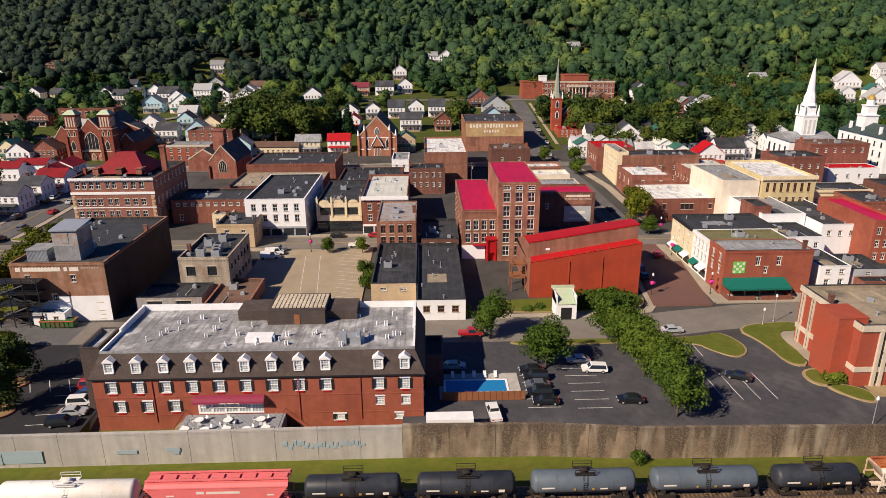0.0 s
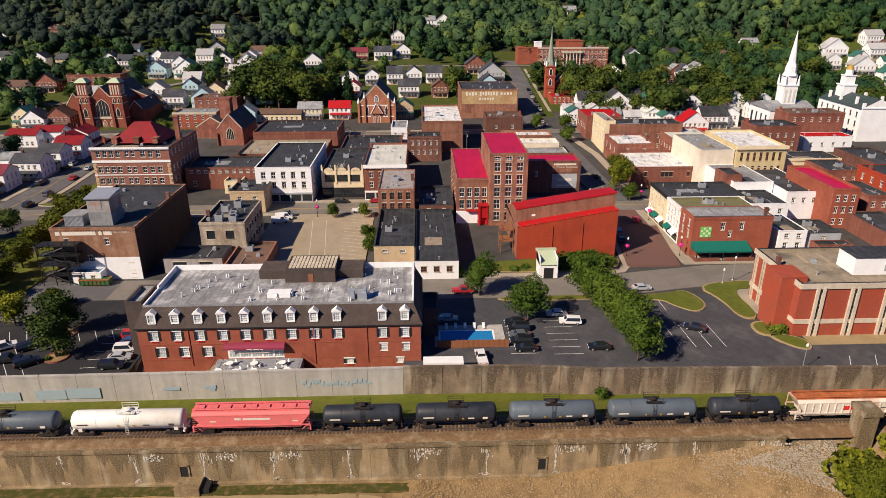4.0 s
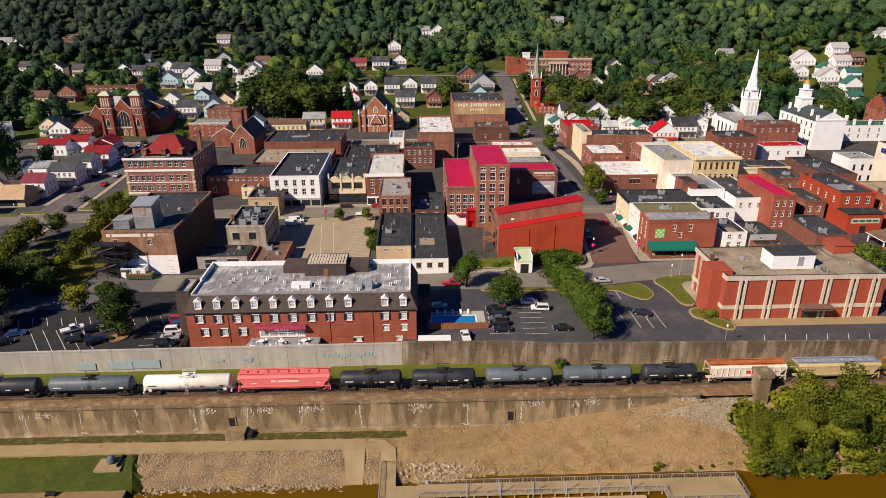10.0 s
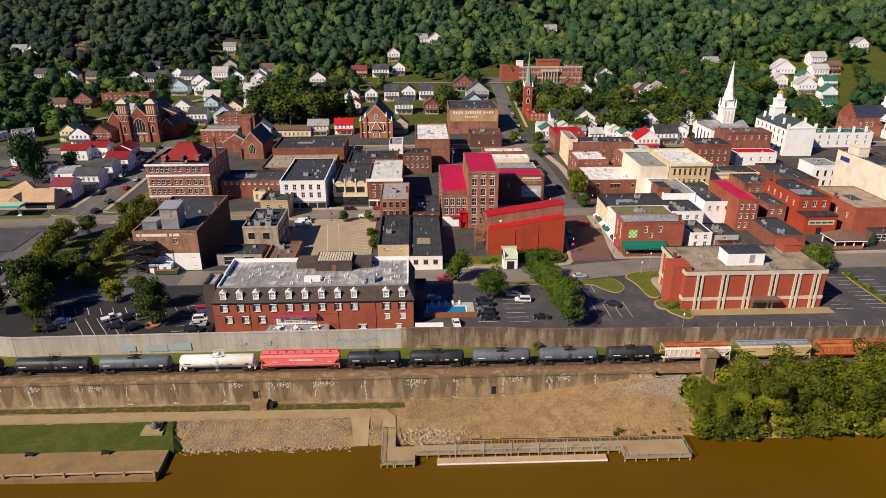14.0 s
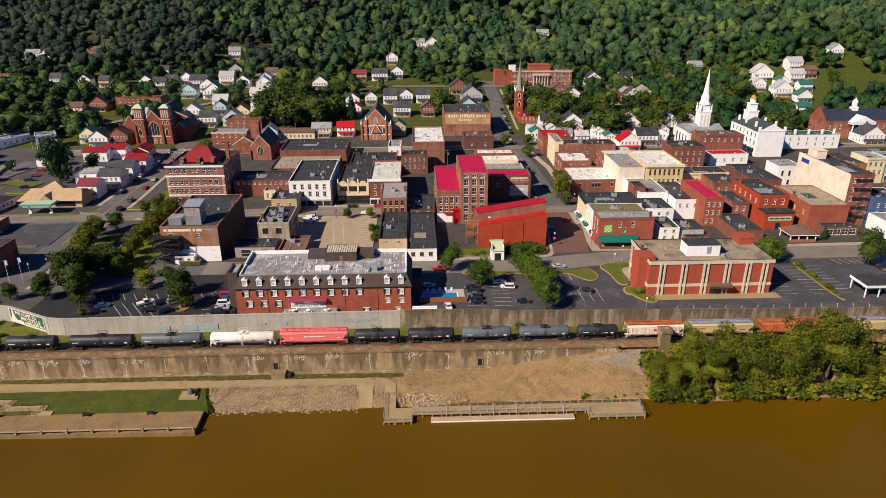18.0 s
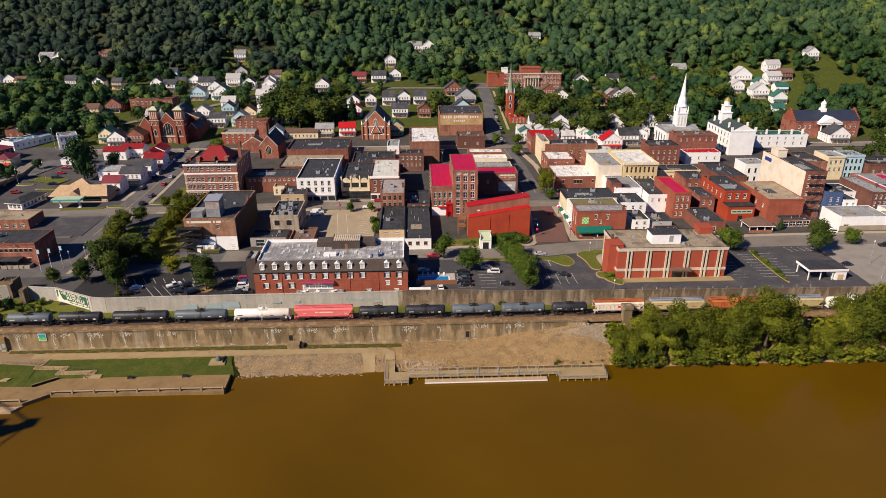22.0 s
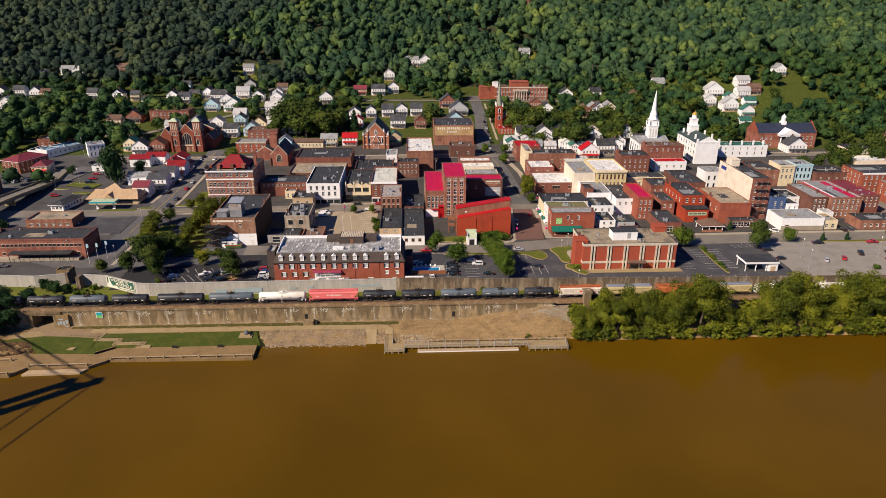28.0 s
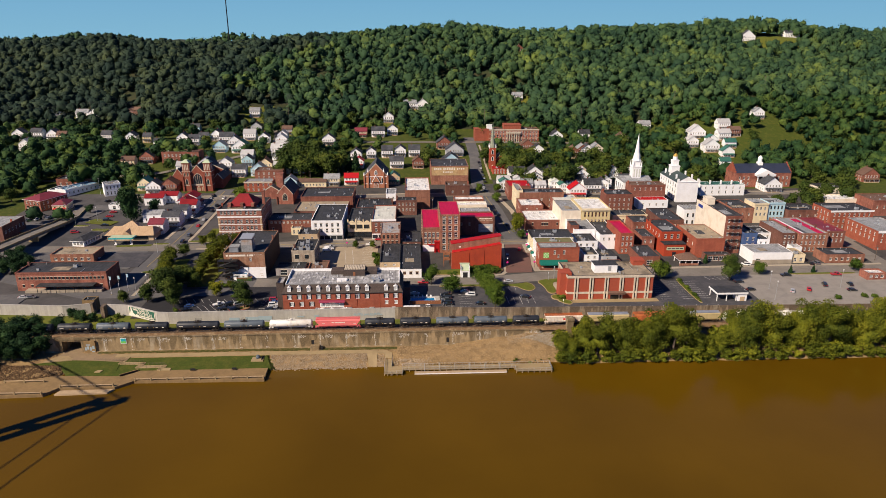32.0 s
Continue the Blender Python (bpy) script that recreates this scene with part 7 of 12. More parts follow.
part("band", Shape().box(-0.1, 41.1, -0.16, 0, 2.9, 3.9).box(-0.1, 41.15, -0.3, 0.3, 10.9, 12.05).box(-0.2, 0, 0, 19.5, 2.9, 3.9).box(-0.3, 0.3, 0, 19.7, 10.9, 12.05), "stone", off, "pale concrete band")
part("entrance_canopy", Shape().box(19.6, 27.2, -2.8, 0, 3.3, 3.9).box(19.4, 27.4, -3.0, 0, 3.9, 4.1), "roof_brown", off, "dark bronze entrance canopy")
part("doorway", Shape().box(21.0, 26.0, -0.12, 0, 0.0, 2.8), "glass", off)
pe = part("penthouse", Shape().box(14.0, 25.0, 5.5, 11.5, 11.3, 15.2).box(13.8, 25.2, 5.3, 11.7, 15.2, 15.4, 1), ["white", "roof_black"], off, "white metal rooftop penthouse")
part("louvre", Shape().box(20.5, 22, 5.4, 5.5, 12.2, 14.6), "steel", pe)
part("stair_block", Shape().box(-3.0, 2.4, 2.2, 8.6, -0.3, 12.4).box(-3.1, 2.5, 2.1, 8.7, 12.4, 12.55), "brick_office", off)
part("stair_block", Shape().box(36, 41.5, 15, 20.5, -0.3, 13.6).box(35.8, 41.7, 14.8, 20.7, 13.6, 13.9), "brick_office", off)
for yy in (11.6, 14.8, 18.2):
    fr = part("pilaster", Shape().box(-0.3, 0, yy - 0.5, yy - 0.25, -0.2, 11).box(-0.3, 0, yy + 0.25, yy + 0.5, -0.2, 11), "stone", off)
    part("pane", Shape().box(-0.08, 0, yy - 0.25, yy + 0.25, 0.6, 10.6), "glass", fr)
rp = Shape()
for k in range(7):
    rp.box(3 + k * 5, 3.3 + k * 5, 12, 17.5, 11.3, 11.6)
part("roof_duct", rp, "roof_tan", off)

# ---- big red-painted building with stepped parapets ----
shop = thing("red_building", pose(25.6, 51.0, 0.2), "large red-painted brick building with stepped parapets and red roof", "building")
N = 10


def stepped(y0, y1, h0, h1):
    """A wall whose top climbs in steps."""
    top = []
    for k in range(N):
        h = h0 + (h1 - h0) * (k + 0.5) / N
        top += [(26.6 * k / N, h), (26.6 * (k + 1) / N, h)]
    sh = Shape()
    for k in range(N):
        (u0, h), (u1, _) = top[2 * k], top[2 * k + 1]
        for y, flip in ((y0, 1), (y1, -1)):
            sh.face([(u0, y, -0.6), (u1, y, -0.6), (u1, y, h), (u0, y, h)][::flip])
        sh.face([(u0, y0, h), (u1, y0, h), (u1, y1, h), (u0, y1, h)])
        lo = top[2 * k - 1][1] if k else -0.6
        sh.face([(u0, y0, lo), (u0, y0, h), (u0, y1, h), (u0, y1, lo)])
    sh.face([(26.6, y0, -0.6), (26.6, y1, -0.6), (26.6, y1, top[-1][1]), (26.6, y0, top[-1][1])])
    return sh


part("front_wall", stepped(0, 0.4, 9.0, 13.6), "brick_orange", shop, "bright red-painted front wall")
part("upper_wall", stepped(3.6, 4.0, 12.6, 16.9), "brick_old", shop, "weathered brick upper wall")
part("side_wall", Shape().box(0, 0.4, 0.4, 3.6, -0.6, 9.1).box(26.2, 26.6, 0.4, 3.6, -0.6, 13.6).box(0, 0.4, 4.0, 24, -0.6, 8.0).box(26.2, 26.6, 4.0, 24, -0.6, 12.0).box(0, 26.6, 23.6, 24, -0.6, 7.0), "brick_old", shop)
for u, q in ((0.0, 0.0), (26.2, 4.3)):
    part("gable", Shape().face([(u, 4.0, 8), (u, 24, 7), (u, 24, 7.8 + q), (u, 10, 12.3 + q), (u, 4.0, 12.8 + q)]).face([(u + 0.4, 4.0, 8), (u + 0.4, 24, 7), (u + 0.4, 24, 7.8 + q), (u + 0.4, 10, 12.3 + q), (u + 0.4, 4.0, 12.8 + q)]), "brick_old", shop)
part("roof", Shape().face([(0.4, 0.4, 8.95), (26.2, 0.4, 13.3), (26.2, 3.6, 13.5), (0.4, 3.6, 9.15)]), "roof_red", shop)
part("roof", Shape().face([(-0.2, 3.5, 12.95), (26.8, 3.5, 17.3), (26.8, 10.0, 16.7), (-0.2, 10.0, 12.4)]).face([(-0.2, 10.0, 12.4), (26.8, 10.0, 16.7), (26.8, 24.1, 12.2), (-0.2, 24.1, 7.9)])
     .face([(-0.2, 3.5, 12.6), (26.8, 3.5, 16.9), (26.8, 3.5, 17.3), (-0.2, 3.5, 12.95)]), "roof_red", shop, "bright red metal roof")
part("coping", Shape().face([(-0.05, -0.1, 8.95), (26.65, -0.1, 13.5), (26.65, 0.5, 13.7), (-0.05, 0.5, 9.15)]), "roof_red", shop)
for u in (9.4, 17.4):
    part("downpipe", Shape().box(u - 0.1, u + 0.1, -0.2, 0, 0, 8 + u * 0.12), "brick_orange", shop)
part("vent", Shape().box(4.2, 5.2, 3.5, 3.6, 10.8, 11.3), "trim", shop)
deck = thing("timber_stair", pose(21.6, 55.0, 0.2), "brown timber balcony and stair at the back of the red building", "stair")
part("deck", Shape().box(0, 3.6, 0, 4.5, 3.4, 3.6).box(0, 3.6, 0, 4.5, 6.6, 6.8), "wood", deck)
for k, (u, v) in enumerate(((0.1, 0.1), (3.5, 0.1), (0.1, 4.4), (3.5, 4.4))):
    part("post", Shape().box(u - 0.1, u + 0.1, v - 0.1, v + 0.1, -0.2, 7.8), "wood", deck)
part("railing", Shape().box(0, 3.6, -0.03, 0.03, 4.4, 4.5).box(0, 3.6, -0.03, 0.03, 7.6, 7.7).box(-0.03, 0.03, 0, 4.5, 4.4, 4.5).box(-0.03, 0.03, 0, 4.5, 7.6, 7.7), "wood", deck)

ks = thing("kiosk", pose(29.6, 37.9, 0.2) @ Matrix.Diagonal((1.0, 1.0, 1.4, 1.0)), "small white kiosk with green metal roof", "kiosk")
part("wall", Shape().box(0, 4.6, 0, 0.25, 0, 2.4).box(1.1, 3.5, -0.05, 0, 0, 2.0, 1).box(0, 0.3, 0.25, 5, 0, 3.9).box(4.3, 4.6, 0.25, 5, 0, 3.9).box(0.3, 4.3, 4.7, 5, 0, 3.9), ["white", "black_iron"], ks)
part("roof", Shape().face([(0.3, -0.2, 2.6), (4.3, -0.2, 2.6), (4.3, 4.6, 4.2), (0.3, 4.6, 4.2)]).box(-0.3, 4.9, 4.4, 5.4, 4.0, 4.4), "copper", ks, "pale green metal sloping roof")
for u in (0.0, 4.3):
    part("gable", Shape().face([(u, 0, 2.4), (u, 5, 2.4), (u, 5, 4.4), (u, 0, 2.9)]).face([(u + 0.3, 0, 2.4), (u + 0.3, 5, 2.4), (u + 0.3, 5, 4.4), (u + 0.3, 0, 2.9)]).face([(u, 0, 2.4), (u + 0.3, 0, 2.4), (u + 0.3, 0, 2.9), (u, 0, 2.9)]), "white", ks)

# ---- churches ----
def gable_body(t, w, d, h, rise, wall, roof, over=0.4, x0=0.0, y0=0.0):
    part("wall", Shape().box(x0, x0 + w, y0, y0 + d, -1.5, h).face([(x0, y0, h), (x0 + w, y0, h), (x0 + w / 2, y0, h + rise)]).face([(x0 + w, y0 + d, h), (x0, y0 + d, h), (x0 + w / 2, y0 + d, h + rise)]), wall, t)
    part("roof", Shape().face([(x0 - over, y0 + 0.3, h - over * rise / w * 2), (x0 + w / 2, y0 + 0.3, h + rise), (x0 + w / 2, y0 + d, h + rise), (x0 - over, y0 + d, h - over * rise / w * 2)][::-1])
         .face([(x0 + w + over, y0 + 0.3, h - over * rise / w * 2), (x0 + w / 2, y0 + 0.3, h + rise), (x0 + w / 2, y0 + d, h + rise), (x0 + w + over, y0 + d, h - over * rise / w * 2)]), roof, t)
    cp = Shape()
    for s in (0, 1):
        e = x0 if s == 0 else x0 + w
        cp.face([(e, y0 - 0.15, h), (x0 + w / 2, y0 - 0.15, h + rise), (x0 + w / 2, y0 - 0.15, h + rise + 0.55), (e, y0 - 0.15, h + 0.55)])
        cp.face([(e, y0 - 0.15, h + 0.55), (x0 + w / 2, y0 - 0.15, h + rise + 0.55), (x0 + w / 2, y0 + 0.45, h + rise + 0.55), (e, y0 + 0.45, h + 0.55)])
    part("gable_coping", cp, "stone", t)


def lancet(t, u, y, z, w, h, name="window", mat="glass", trim="stone"):
    """Pointed window: stone surround with glass inside."""
    def arch(ww, hh, zz, yy):
        return [(u - ww / 2, yy, zz), (u + ww / 2, yy, zz), (u + ww / 2, yy, zz + hh * 0.62), (u + ww * 0.28, yy, zz + hh * 0.86), (u, yy, zz + hh), (u - ww * 0.28, yy, zz + hh * 0.86), (u - ww / 2, yy, zz + hh * 0.62)]
    s = Shape().face(arch(w + 0.5, h + 0.5, z - 0.15, y - 0.14))
    a = arch(w + 0.5, h + 0.5, z - 0.15, y - 0.14)
    for k in range(len(a)):
        p0, p1 = a[k], a[(k + 1) % len(a)]
        s.face([p0, (p0[0], y, p0[2]), (p1[0], y, p1[2]), p1])
    ob = part(name, s, trim, t)
    g_ = Shape().face(arch(w, h, z, y - 0.17))
    part("pane", g_, mat, ob)
    if w > 1.6:
        m_ = Shape()
        for q in range(1, 4):
            x = u - w / 2 + w * q / 4
            m_.box(x - 0.06, x + 0.06, y - 0.24, y - 0.17, z, z + h * (0.62 + 0.3 * (1 - abs(q - 2) / 2)))
        part("tracery", m_, trim, ob)


big = thing("twin_tower_church", pose(-166.4, 215.5, 3.4), "large red brick church with twin towers and great arched window", "church")
gable_body(big, 12.0, 40, 13.5, 7.0, "brick_church", "roof_slate", x0=4.75, y0=1.5)
gable_body(big, 26.0, 11, 11.0, 6.0, "brick_church", "roof_slate", x0=-1.0, y0=27)
gable_body(big, 9.5, 16, 9.5, 6.5, "brick_church", "roof_slate", x0=-11.5, y0=10)
gable_body(big, 6.5, 26, 8.5, 4.0, "brick_church", "roof_slate", x0=20.5, y0=8)
for u in (0.0, 15.7):
    tw_ = part("tower", Shape().box(u, u + 5.8, 0, 5.8, -1.5, 15.5).box(u - 0.2, u + 6.0, -0.2, 6.0, 15.5, 16.0).box(u + 0.3, u + 5.5, 0.3, 5.5, 16.0, 22.0).box(u, u + 5.8, 0, 5.8, 22.0, 22.6), "brick_church", big, "square brick bell tower")
    bl = Shape()
    for q in range(4):
        bl.box(u + 0.7 + q * 1.2, u + 1.3 + q * 1.2, 0.18, 0.3, 17.0, 21.4)
        bl.box(u + 5.5, u + 5.62, 0.7 + q * 1.2, 1.3 + q * 1.2, 17.0, 21.4).box(u + 0.18, u + 0.3, 0.7 + q * 1.2, 1.3 + q * 1.2, 17.0, 21.4)
    part("belfry_strips", bl, "stone", tw_)
    part("cap", Shape().face([(u - 0.3, -0.3, 22.6), (u + 6.1, -0.3, 22.6), (u + 4.0, 1.8, 24.6), (u + 1.8, 1.8, 24.6)]).face([(u + 6.1, -0.3, 22.6), (u + 6.1, 6.1, 22.6), (u + 4.0, 4.0, 24.6), (u + 4.0, 1.8, 24.6)])
         .face([(u + 6.1, 6.1, 22.6), (u - 0.3, 6.1, 22.6), (u + 1.8, 4.0, 24.6), (u + 4.0, 4.0, 24.6)]).face([(u - 0.3, 6.1, 22.6), (u - 0.3, -0.3, 22.6), (u + 1.8, 1.8, 24.6), (u + 1.8, 4.0, 24.6)]).face([(u + 1.8, 1.8, 24.6), (u + 4, 1.8, 24.6), (u + 4, 4, 24.6), (u + 1.8, 4, 24.6)]), "copper", tw_, "pale green copper cap")
    for q in (0.0, 5.2):
        part("buttress", Shape().box(u + q - 0.3, u + q + 0.9, -0.8, 0, -1.5, 9.0).box(u + q - 0.1, u + q + 0.7, -0.5, 0, 9.0, 13.0), "brick_church", tw_)
    lancet(big, u + 2.9, 0, 6.5, 1.6, 4.0)
lancet(big, 10.75, 1.5, 6.4, 6.0, 8.0)
for u in (0.0, 15.7):
    part("stone_band", Shape().box(u - 0.08, u + 5.88, -0.08, 5.88, 5.4, 5.75).box(u - 0.08, u + 5.88, -0.08, 5.88, 12.6, 12.95).box(u - 0.25, u + 6.05, -0.25, 6.05, 15.9, 16.15), "stone", big, "pale stone string courses")
    lancet(big, u + 1.7, -0.02, 12.9, 0.7, 2.3)
    lancet(big, u + 4.1, -0.02, 12.9, 0.7, 2.3)
for u in (7.2, 10.75, 14.3):
    lancet(big, u, 1.4, 0.2, 1.8, 4.2, "door", "wood")
part("band", Shape().box(5.8, 15.7, 1.2, 1.5, 5.2, 6.0), "stone", big)

brown = thing("brown_church", pose(-90.2, 180, 2.6), "brown brick church with dark steep roof and stone tracery window", "church")
gable_body(brown, 11.2, 26, 7.6, 6.4, "brick_red", "roof_slate")
lancet(brown, 5.6, 0, 3.2, 3.0, 5.0)
part("tower", Shape().box(-3.8, 1.2, 20, 25, -1.5, 17.5).box(-4.0, 1.4, 19.8, 25.2, 17.5, 18.2), "brick_red", brown)
gable_body(brown, 14, 10, 6.0, 4.5, "brick_red", "roof_slate", x0=-13.0, y0=12)
for u in (-0.3, 11.0):
    part("buttress", Shape().box(u, u + 0.5, -0.7, 0.4, -1.5, 6.0), "brick_red", brown)

mid = thing("gothic_church", pose(-31.2, 221, 4.0), "small orange brick gothic church with white stone trim", "church")
gable_body(mid, 18, 30, 9.6, 9.6, "brick_gothic", "roof_slate")
lancet(mid, 9, 0, 0.2, 3.0, 5.2, "door", "wood", "trim")
for u in (4.2, 13.8):
    lancet(mid, u, 0, 4.6, 1.2, 4.4, trim="trim")
lancet(mid, 9, 0, 11.2, 1.8, 3.0, trim="trim")
part("porch_gable", Shape().face([(6.2, -1.0, 5.4), (11.8, -1.0, 5.4), (9, -1.0, 10.4)]).face([(6.2, -1.0, 5.4), (9, -1.0, 10.4), (9, 0, 10.4), (6.2, 0, 5.4)]).face([(11.8, 0, 5.4), (9, 0, 10.4), (9, -1.0, 10.4), (11.8, -1.0, 5.4)]), "brick_gothic", mid)
pt = Shape()
for a_, b_ in (((6.0, -1.1, 5.3), (9, -1.1, 10.6)), ((12.0, -1.1, 5.3), (9, -1.1, 10.6))):
    pt.tube(a_, b_, 0.22, n=4)
part("porch_trim", pt, "trim", mid)
for u in (0.0, 3.0, 15.0, 18.0):
    pn = part("buttress", Shape().box(u - 0.5, u + 0.5, -0.7, 0.3, -1.5, 10.5 if u in (0, 18) else 13), "brick_gothic", mid)
    part("pinnacle", Shape().lathe((u, -0.2, 10.5 if u in (0, 18) else 13), [(0.6, 0), (0.5, 0.8), (0.1, 2.6), (0.02, 2.9)], 8), "trim", pn)
part("stone_band", Shape().box(0.3, 6.0, -0.12, 0, 3.6, 4.1).box(12, 17.7, -0.12, 0, 3.6, 4.1).box(0.3, 17.7, -0.12, 0, 9.2, 9.6), "trim", mid)

rs = thing("red_spire_church", pose(70.9, 268, 6.6), "red brick church with tall slender grey spire", "church")
part("tower", Shape().box(0, 5.2, 0, 5.2, -1.5, 20).box(-0.25, 5.45, -0.25, 5.45, 8, 8.6).box(-0.25, 5.45, -0.25, 5.45, 14, 14.6).box(-0.3, 5.5, -0.3, 5.5, 19.6, 20.4), "brick_office", rs)
part("spire", Shape().lathe((2.6, 2.6, 20.4), [(2.9, 0), (2.2, 2.2), (2.0, 2.7), (1.2, 9.0), (0.5, 15.4), (0.06, 21.0)], 8), "spire", rs, "slender grey-green spire")
for u in (0.0, 5.2):
    for v in (0.0, 5.2):
        part("pinnacle", Shape().lathe((u, v, 20), [(0.5, 0), (0.4, 1.5), (0.05, 4.0)], 6), "trim", rs)
for z in (2.0, 9.6, 15.2):
    lancet(rs, 2.6, -0.05, z, 1.4, 3.6, trim="trim")
gable_body(rs, 12, 22, 7.5, 7.5, "brick_office", "roof_slate", x0=4.0, y0=2.5)
block("low_building", "red brick house with red roof before the spire", 72, 254, 14, 11, 6.0, "brick_office", "roof_red", [("S", 5, [(1.4, 1.6), (3.9, 1.4)], 1.0)], z0=6.0, category="house")

ws = thing("white_church", pose(160.5, 187, 3.2), "white church with tall white steeple", "church")
part("wall", wall_shape(21, 20, 12.0, {"W": openings(20, 4, [(3.5, 6.0)], 1.3), "S": openings(21, 3, [(4, 2.0)], 1.2)}), ["white", "white"], ws)
part("roof", Shape().face([(-0.5, -0.5, 12), (21.5, -0.5, 12), (21.5, 10, 15.0), (-0.5, 10, 15.0)]).face([(21.5, 20.5, 12), (-0.5, 20.5, 12), (-0.5, 10, 15), (21.5, 10, 15)]).face([(-0.5, -0.5, 12), (-0.5, 10, 15), (-0.5, 20.5, 12)]).face([(21.5, -0.5, 12), (21.5, 20.5, 12), (21.5, 10, 15)]), "roof_grey", ws)
for k in range(4):
    part("window", Shape().box(-0.08, -0.02, 2.6 + k * 4.6, 3.8 + k * 4.6, 3.5, 9.4), "glass", ws)
stp = part("steeple", Shape().box(7.8, 14.2, 6, 12.4, 12, 22).box(7.5, 14.5, 5.7, 12.7, 22, 22.6).box(8.6, 13.4, 6.8, 11.6, 22.6, 26.5).lathe((11, 9.2, 26.5), [(3.4, 0), (2.6, 1.5), (2.4, 4.0), (1.7, 6.0), (1.5, 8.5), (0.9, 13), (0.05, 20)], 8), "white", ws, "tall white timber steeple")
for u in (7.9, 14.1):
    for v in (6.1, 12.3):
        part("pinnacle", Shape().lathe((u, v, 22.6), [(0.5, 0), (0.45, 1.6), (0.05, 4.4)], 6), "white", stp)
lv = Shape()
for q in range(3):
    lv.box(8.6 + q * 1.9, 9.6 + q * 1.9, 5.9, 6.0, 14.5, 20.5)
part("louvre", lv, "roof_pale", stp)

ct = thing("courthouse", pose(196.0, 176, 3.0), "white courthouse with dark slate roof and gold-domed cupola", "courthouse")
part("wall", wall_shape(15.5, 34, 14.5, {"W": openings(34, 7, [(2.0, 2.4), (6.2, 2.4), (10.4, 2.2)], 1.1)}).face([(0, 0, 14.5), (15.5, 0, 14.5), (7.75, 0, 18.6)]).face([(15.5, 34, 14.5), (0, 34, 14.5), (7.75, 34, 18.6)]), ["white", "white"], ct)
for u0, u1, za, zb in openings(34, 7, [(2.0, 2.4), (6.2, 2.4), (10.4, 2.2)], 1.1):
    f, p, _ = window_mesh(u1 - u0, zb - za, "dark")
    ob = part("window", f, None, ct, m=SIDES["W"][1](15.5, 34) @ pose((u0 + u1) / 2, 0.13, za))
    part("pane", p, None, ob)
part("roof", Shape().face([(-0.5, 0.3, 14.3), (7.75, 0.3, 18.6), (7.75, 34.3, 18.6), (-0.5, 34.3, 14.3)][::-1]).face([(16, 0.3, 14.3), (7.75, 0.3, 18.6), (7.75, 34.3, 18.6), (16, 34.3, 14.3)]), "roof_courthouse", ct)
part("parapet", Shape().box(-0.2, 15.7, -0.3, 0.3, 14.4, 15.0).box(-0.2, 1.2, -0.3, 0.4, 15.0, 17.0).box(14.3, 15.7, -0.3, 0.4, 15.0, 17.0), "white", ct)
for u, v in ((2, 8), (13.5, 8), (2, 20), (13.5, 20), (2, 29)):
    part("chimney", Shape().box(u - 0.5, u + 0.5, v - 0.5, v + 0.5, 14, 18.6), "white", ct)
cu = part("cupola", Shape().box(3.6, 9.6, 22, 28, 16, 21.5).box(3.3, 9.9, 21.7, 28.3, 21.5, 22.0).box(4.4, 8.8, 22.8, 27.2, 22, 25.8).box(4.1, 9.1, 22.5, 27.5, 25.8, 26.2).lathe((6.6, 25, 26.2), [(1.7, 0), (1.7, 2.4), (1.9, 2.5)], 10), "white", ct, "white stepped cupola")
part("dome", Shape().lathe((6.6, 25, 28.7), [(1.8, 0), (1.6, 0.9), (1.0, 1.7), (0.3, 2.2), (0.08, 2.4), (0.04, 3.8)], 12), "gold", cu, "gold-coloured dome")
part("clock_face", Shape().tube((6.6, 21.98, 18.9), (6.6, 21.9, 18.9), 1.0, n=16), "trim", cu)

# ---- filling station ----
gs = thing("filling_station", pose(-177.4, 107, 0.4), "filling station shop with tan hipped metal roof", "filling station")
part("wall", Shape().box(0, 27, 0, 13, -0.5, 3.6), "brick_tan", gs)
part("window", Shape().box(15, 24, -0.08, 0, 0.5, 2.6), "glass", gs)
part("roof", Shape().face([(-1, -1.5, 3.5), (28, -1.5, 3.5), (25, 6.5, 7.2), (2, 6.5, 7.2)]).face([(28, 14.5, 3.5), (-1, 14.5, 3.5), (2, 6.5, 7.2), (25, 6.5, 7.2)]).face([(28, -1.5, 3.5), (28, 14.5, 3.5), (25, 6.5, 7.2)]).face([(-1, 14.5, 3.5), (-1, -1.5, 3.5), (2, 6.5, 7.2)])
     .face([(9, -1.8, 3.6), (15, -1.8, 3.6), (12, -1.8, 6.4)]).face([(9, -1.8, 3.6), (12, -1.8, 6.4), (12, 5, 6.4)]).face([(15, -1.8, 3.6), (12, 5, 6.4), (12, -1.8, 6.4)]), "roof_tanmetal", gs)
part("cross_roof", Shape().face([(5, 5.5, 6.4), (18, 5.5, 6.4), (11.5, 10.5, 9.6)]).face([(18, 5.5, 6.4), (18, 15.5, 3.4), (11.5, 10.5, 9.6)]).face([(18, 15.5, 3.4), (5, 15.5, 3.4), (11.5, 10.5, 9.6)]).face([(5, 15.5, 3.4), (5, 5.5, 6.4), (11.5, 10.5, 9.6)]), "roof_tanmetal", gs)
cn = thing("pump_canopy", pose(-172, 96.0, 0.4), "flat pump canopy with teal edge", "canopy")
part("deck", Shape().box(0, 14, 0, 6, 4.2, 5.0), "teal", cn)
part("roof", Shape().box(0.15, 13.85, 0.15, 5.85, 5.0, 5.06), "copper", cn, "pale weathered canopy roof")
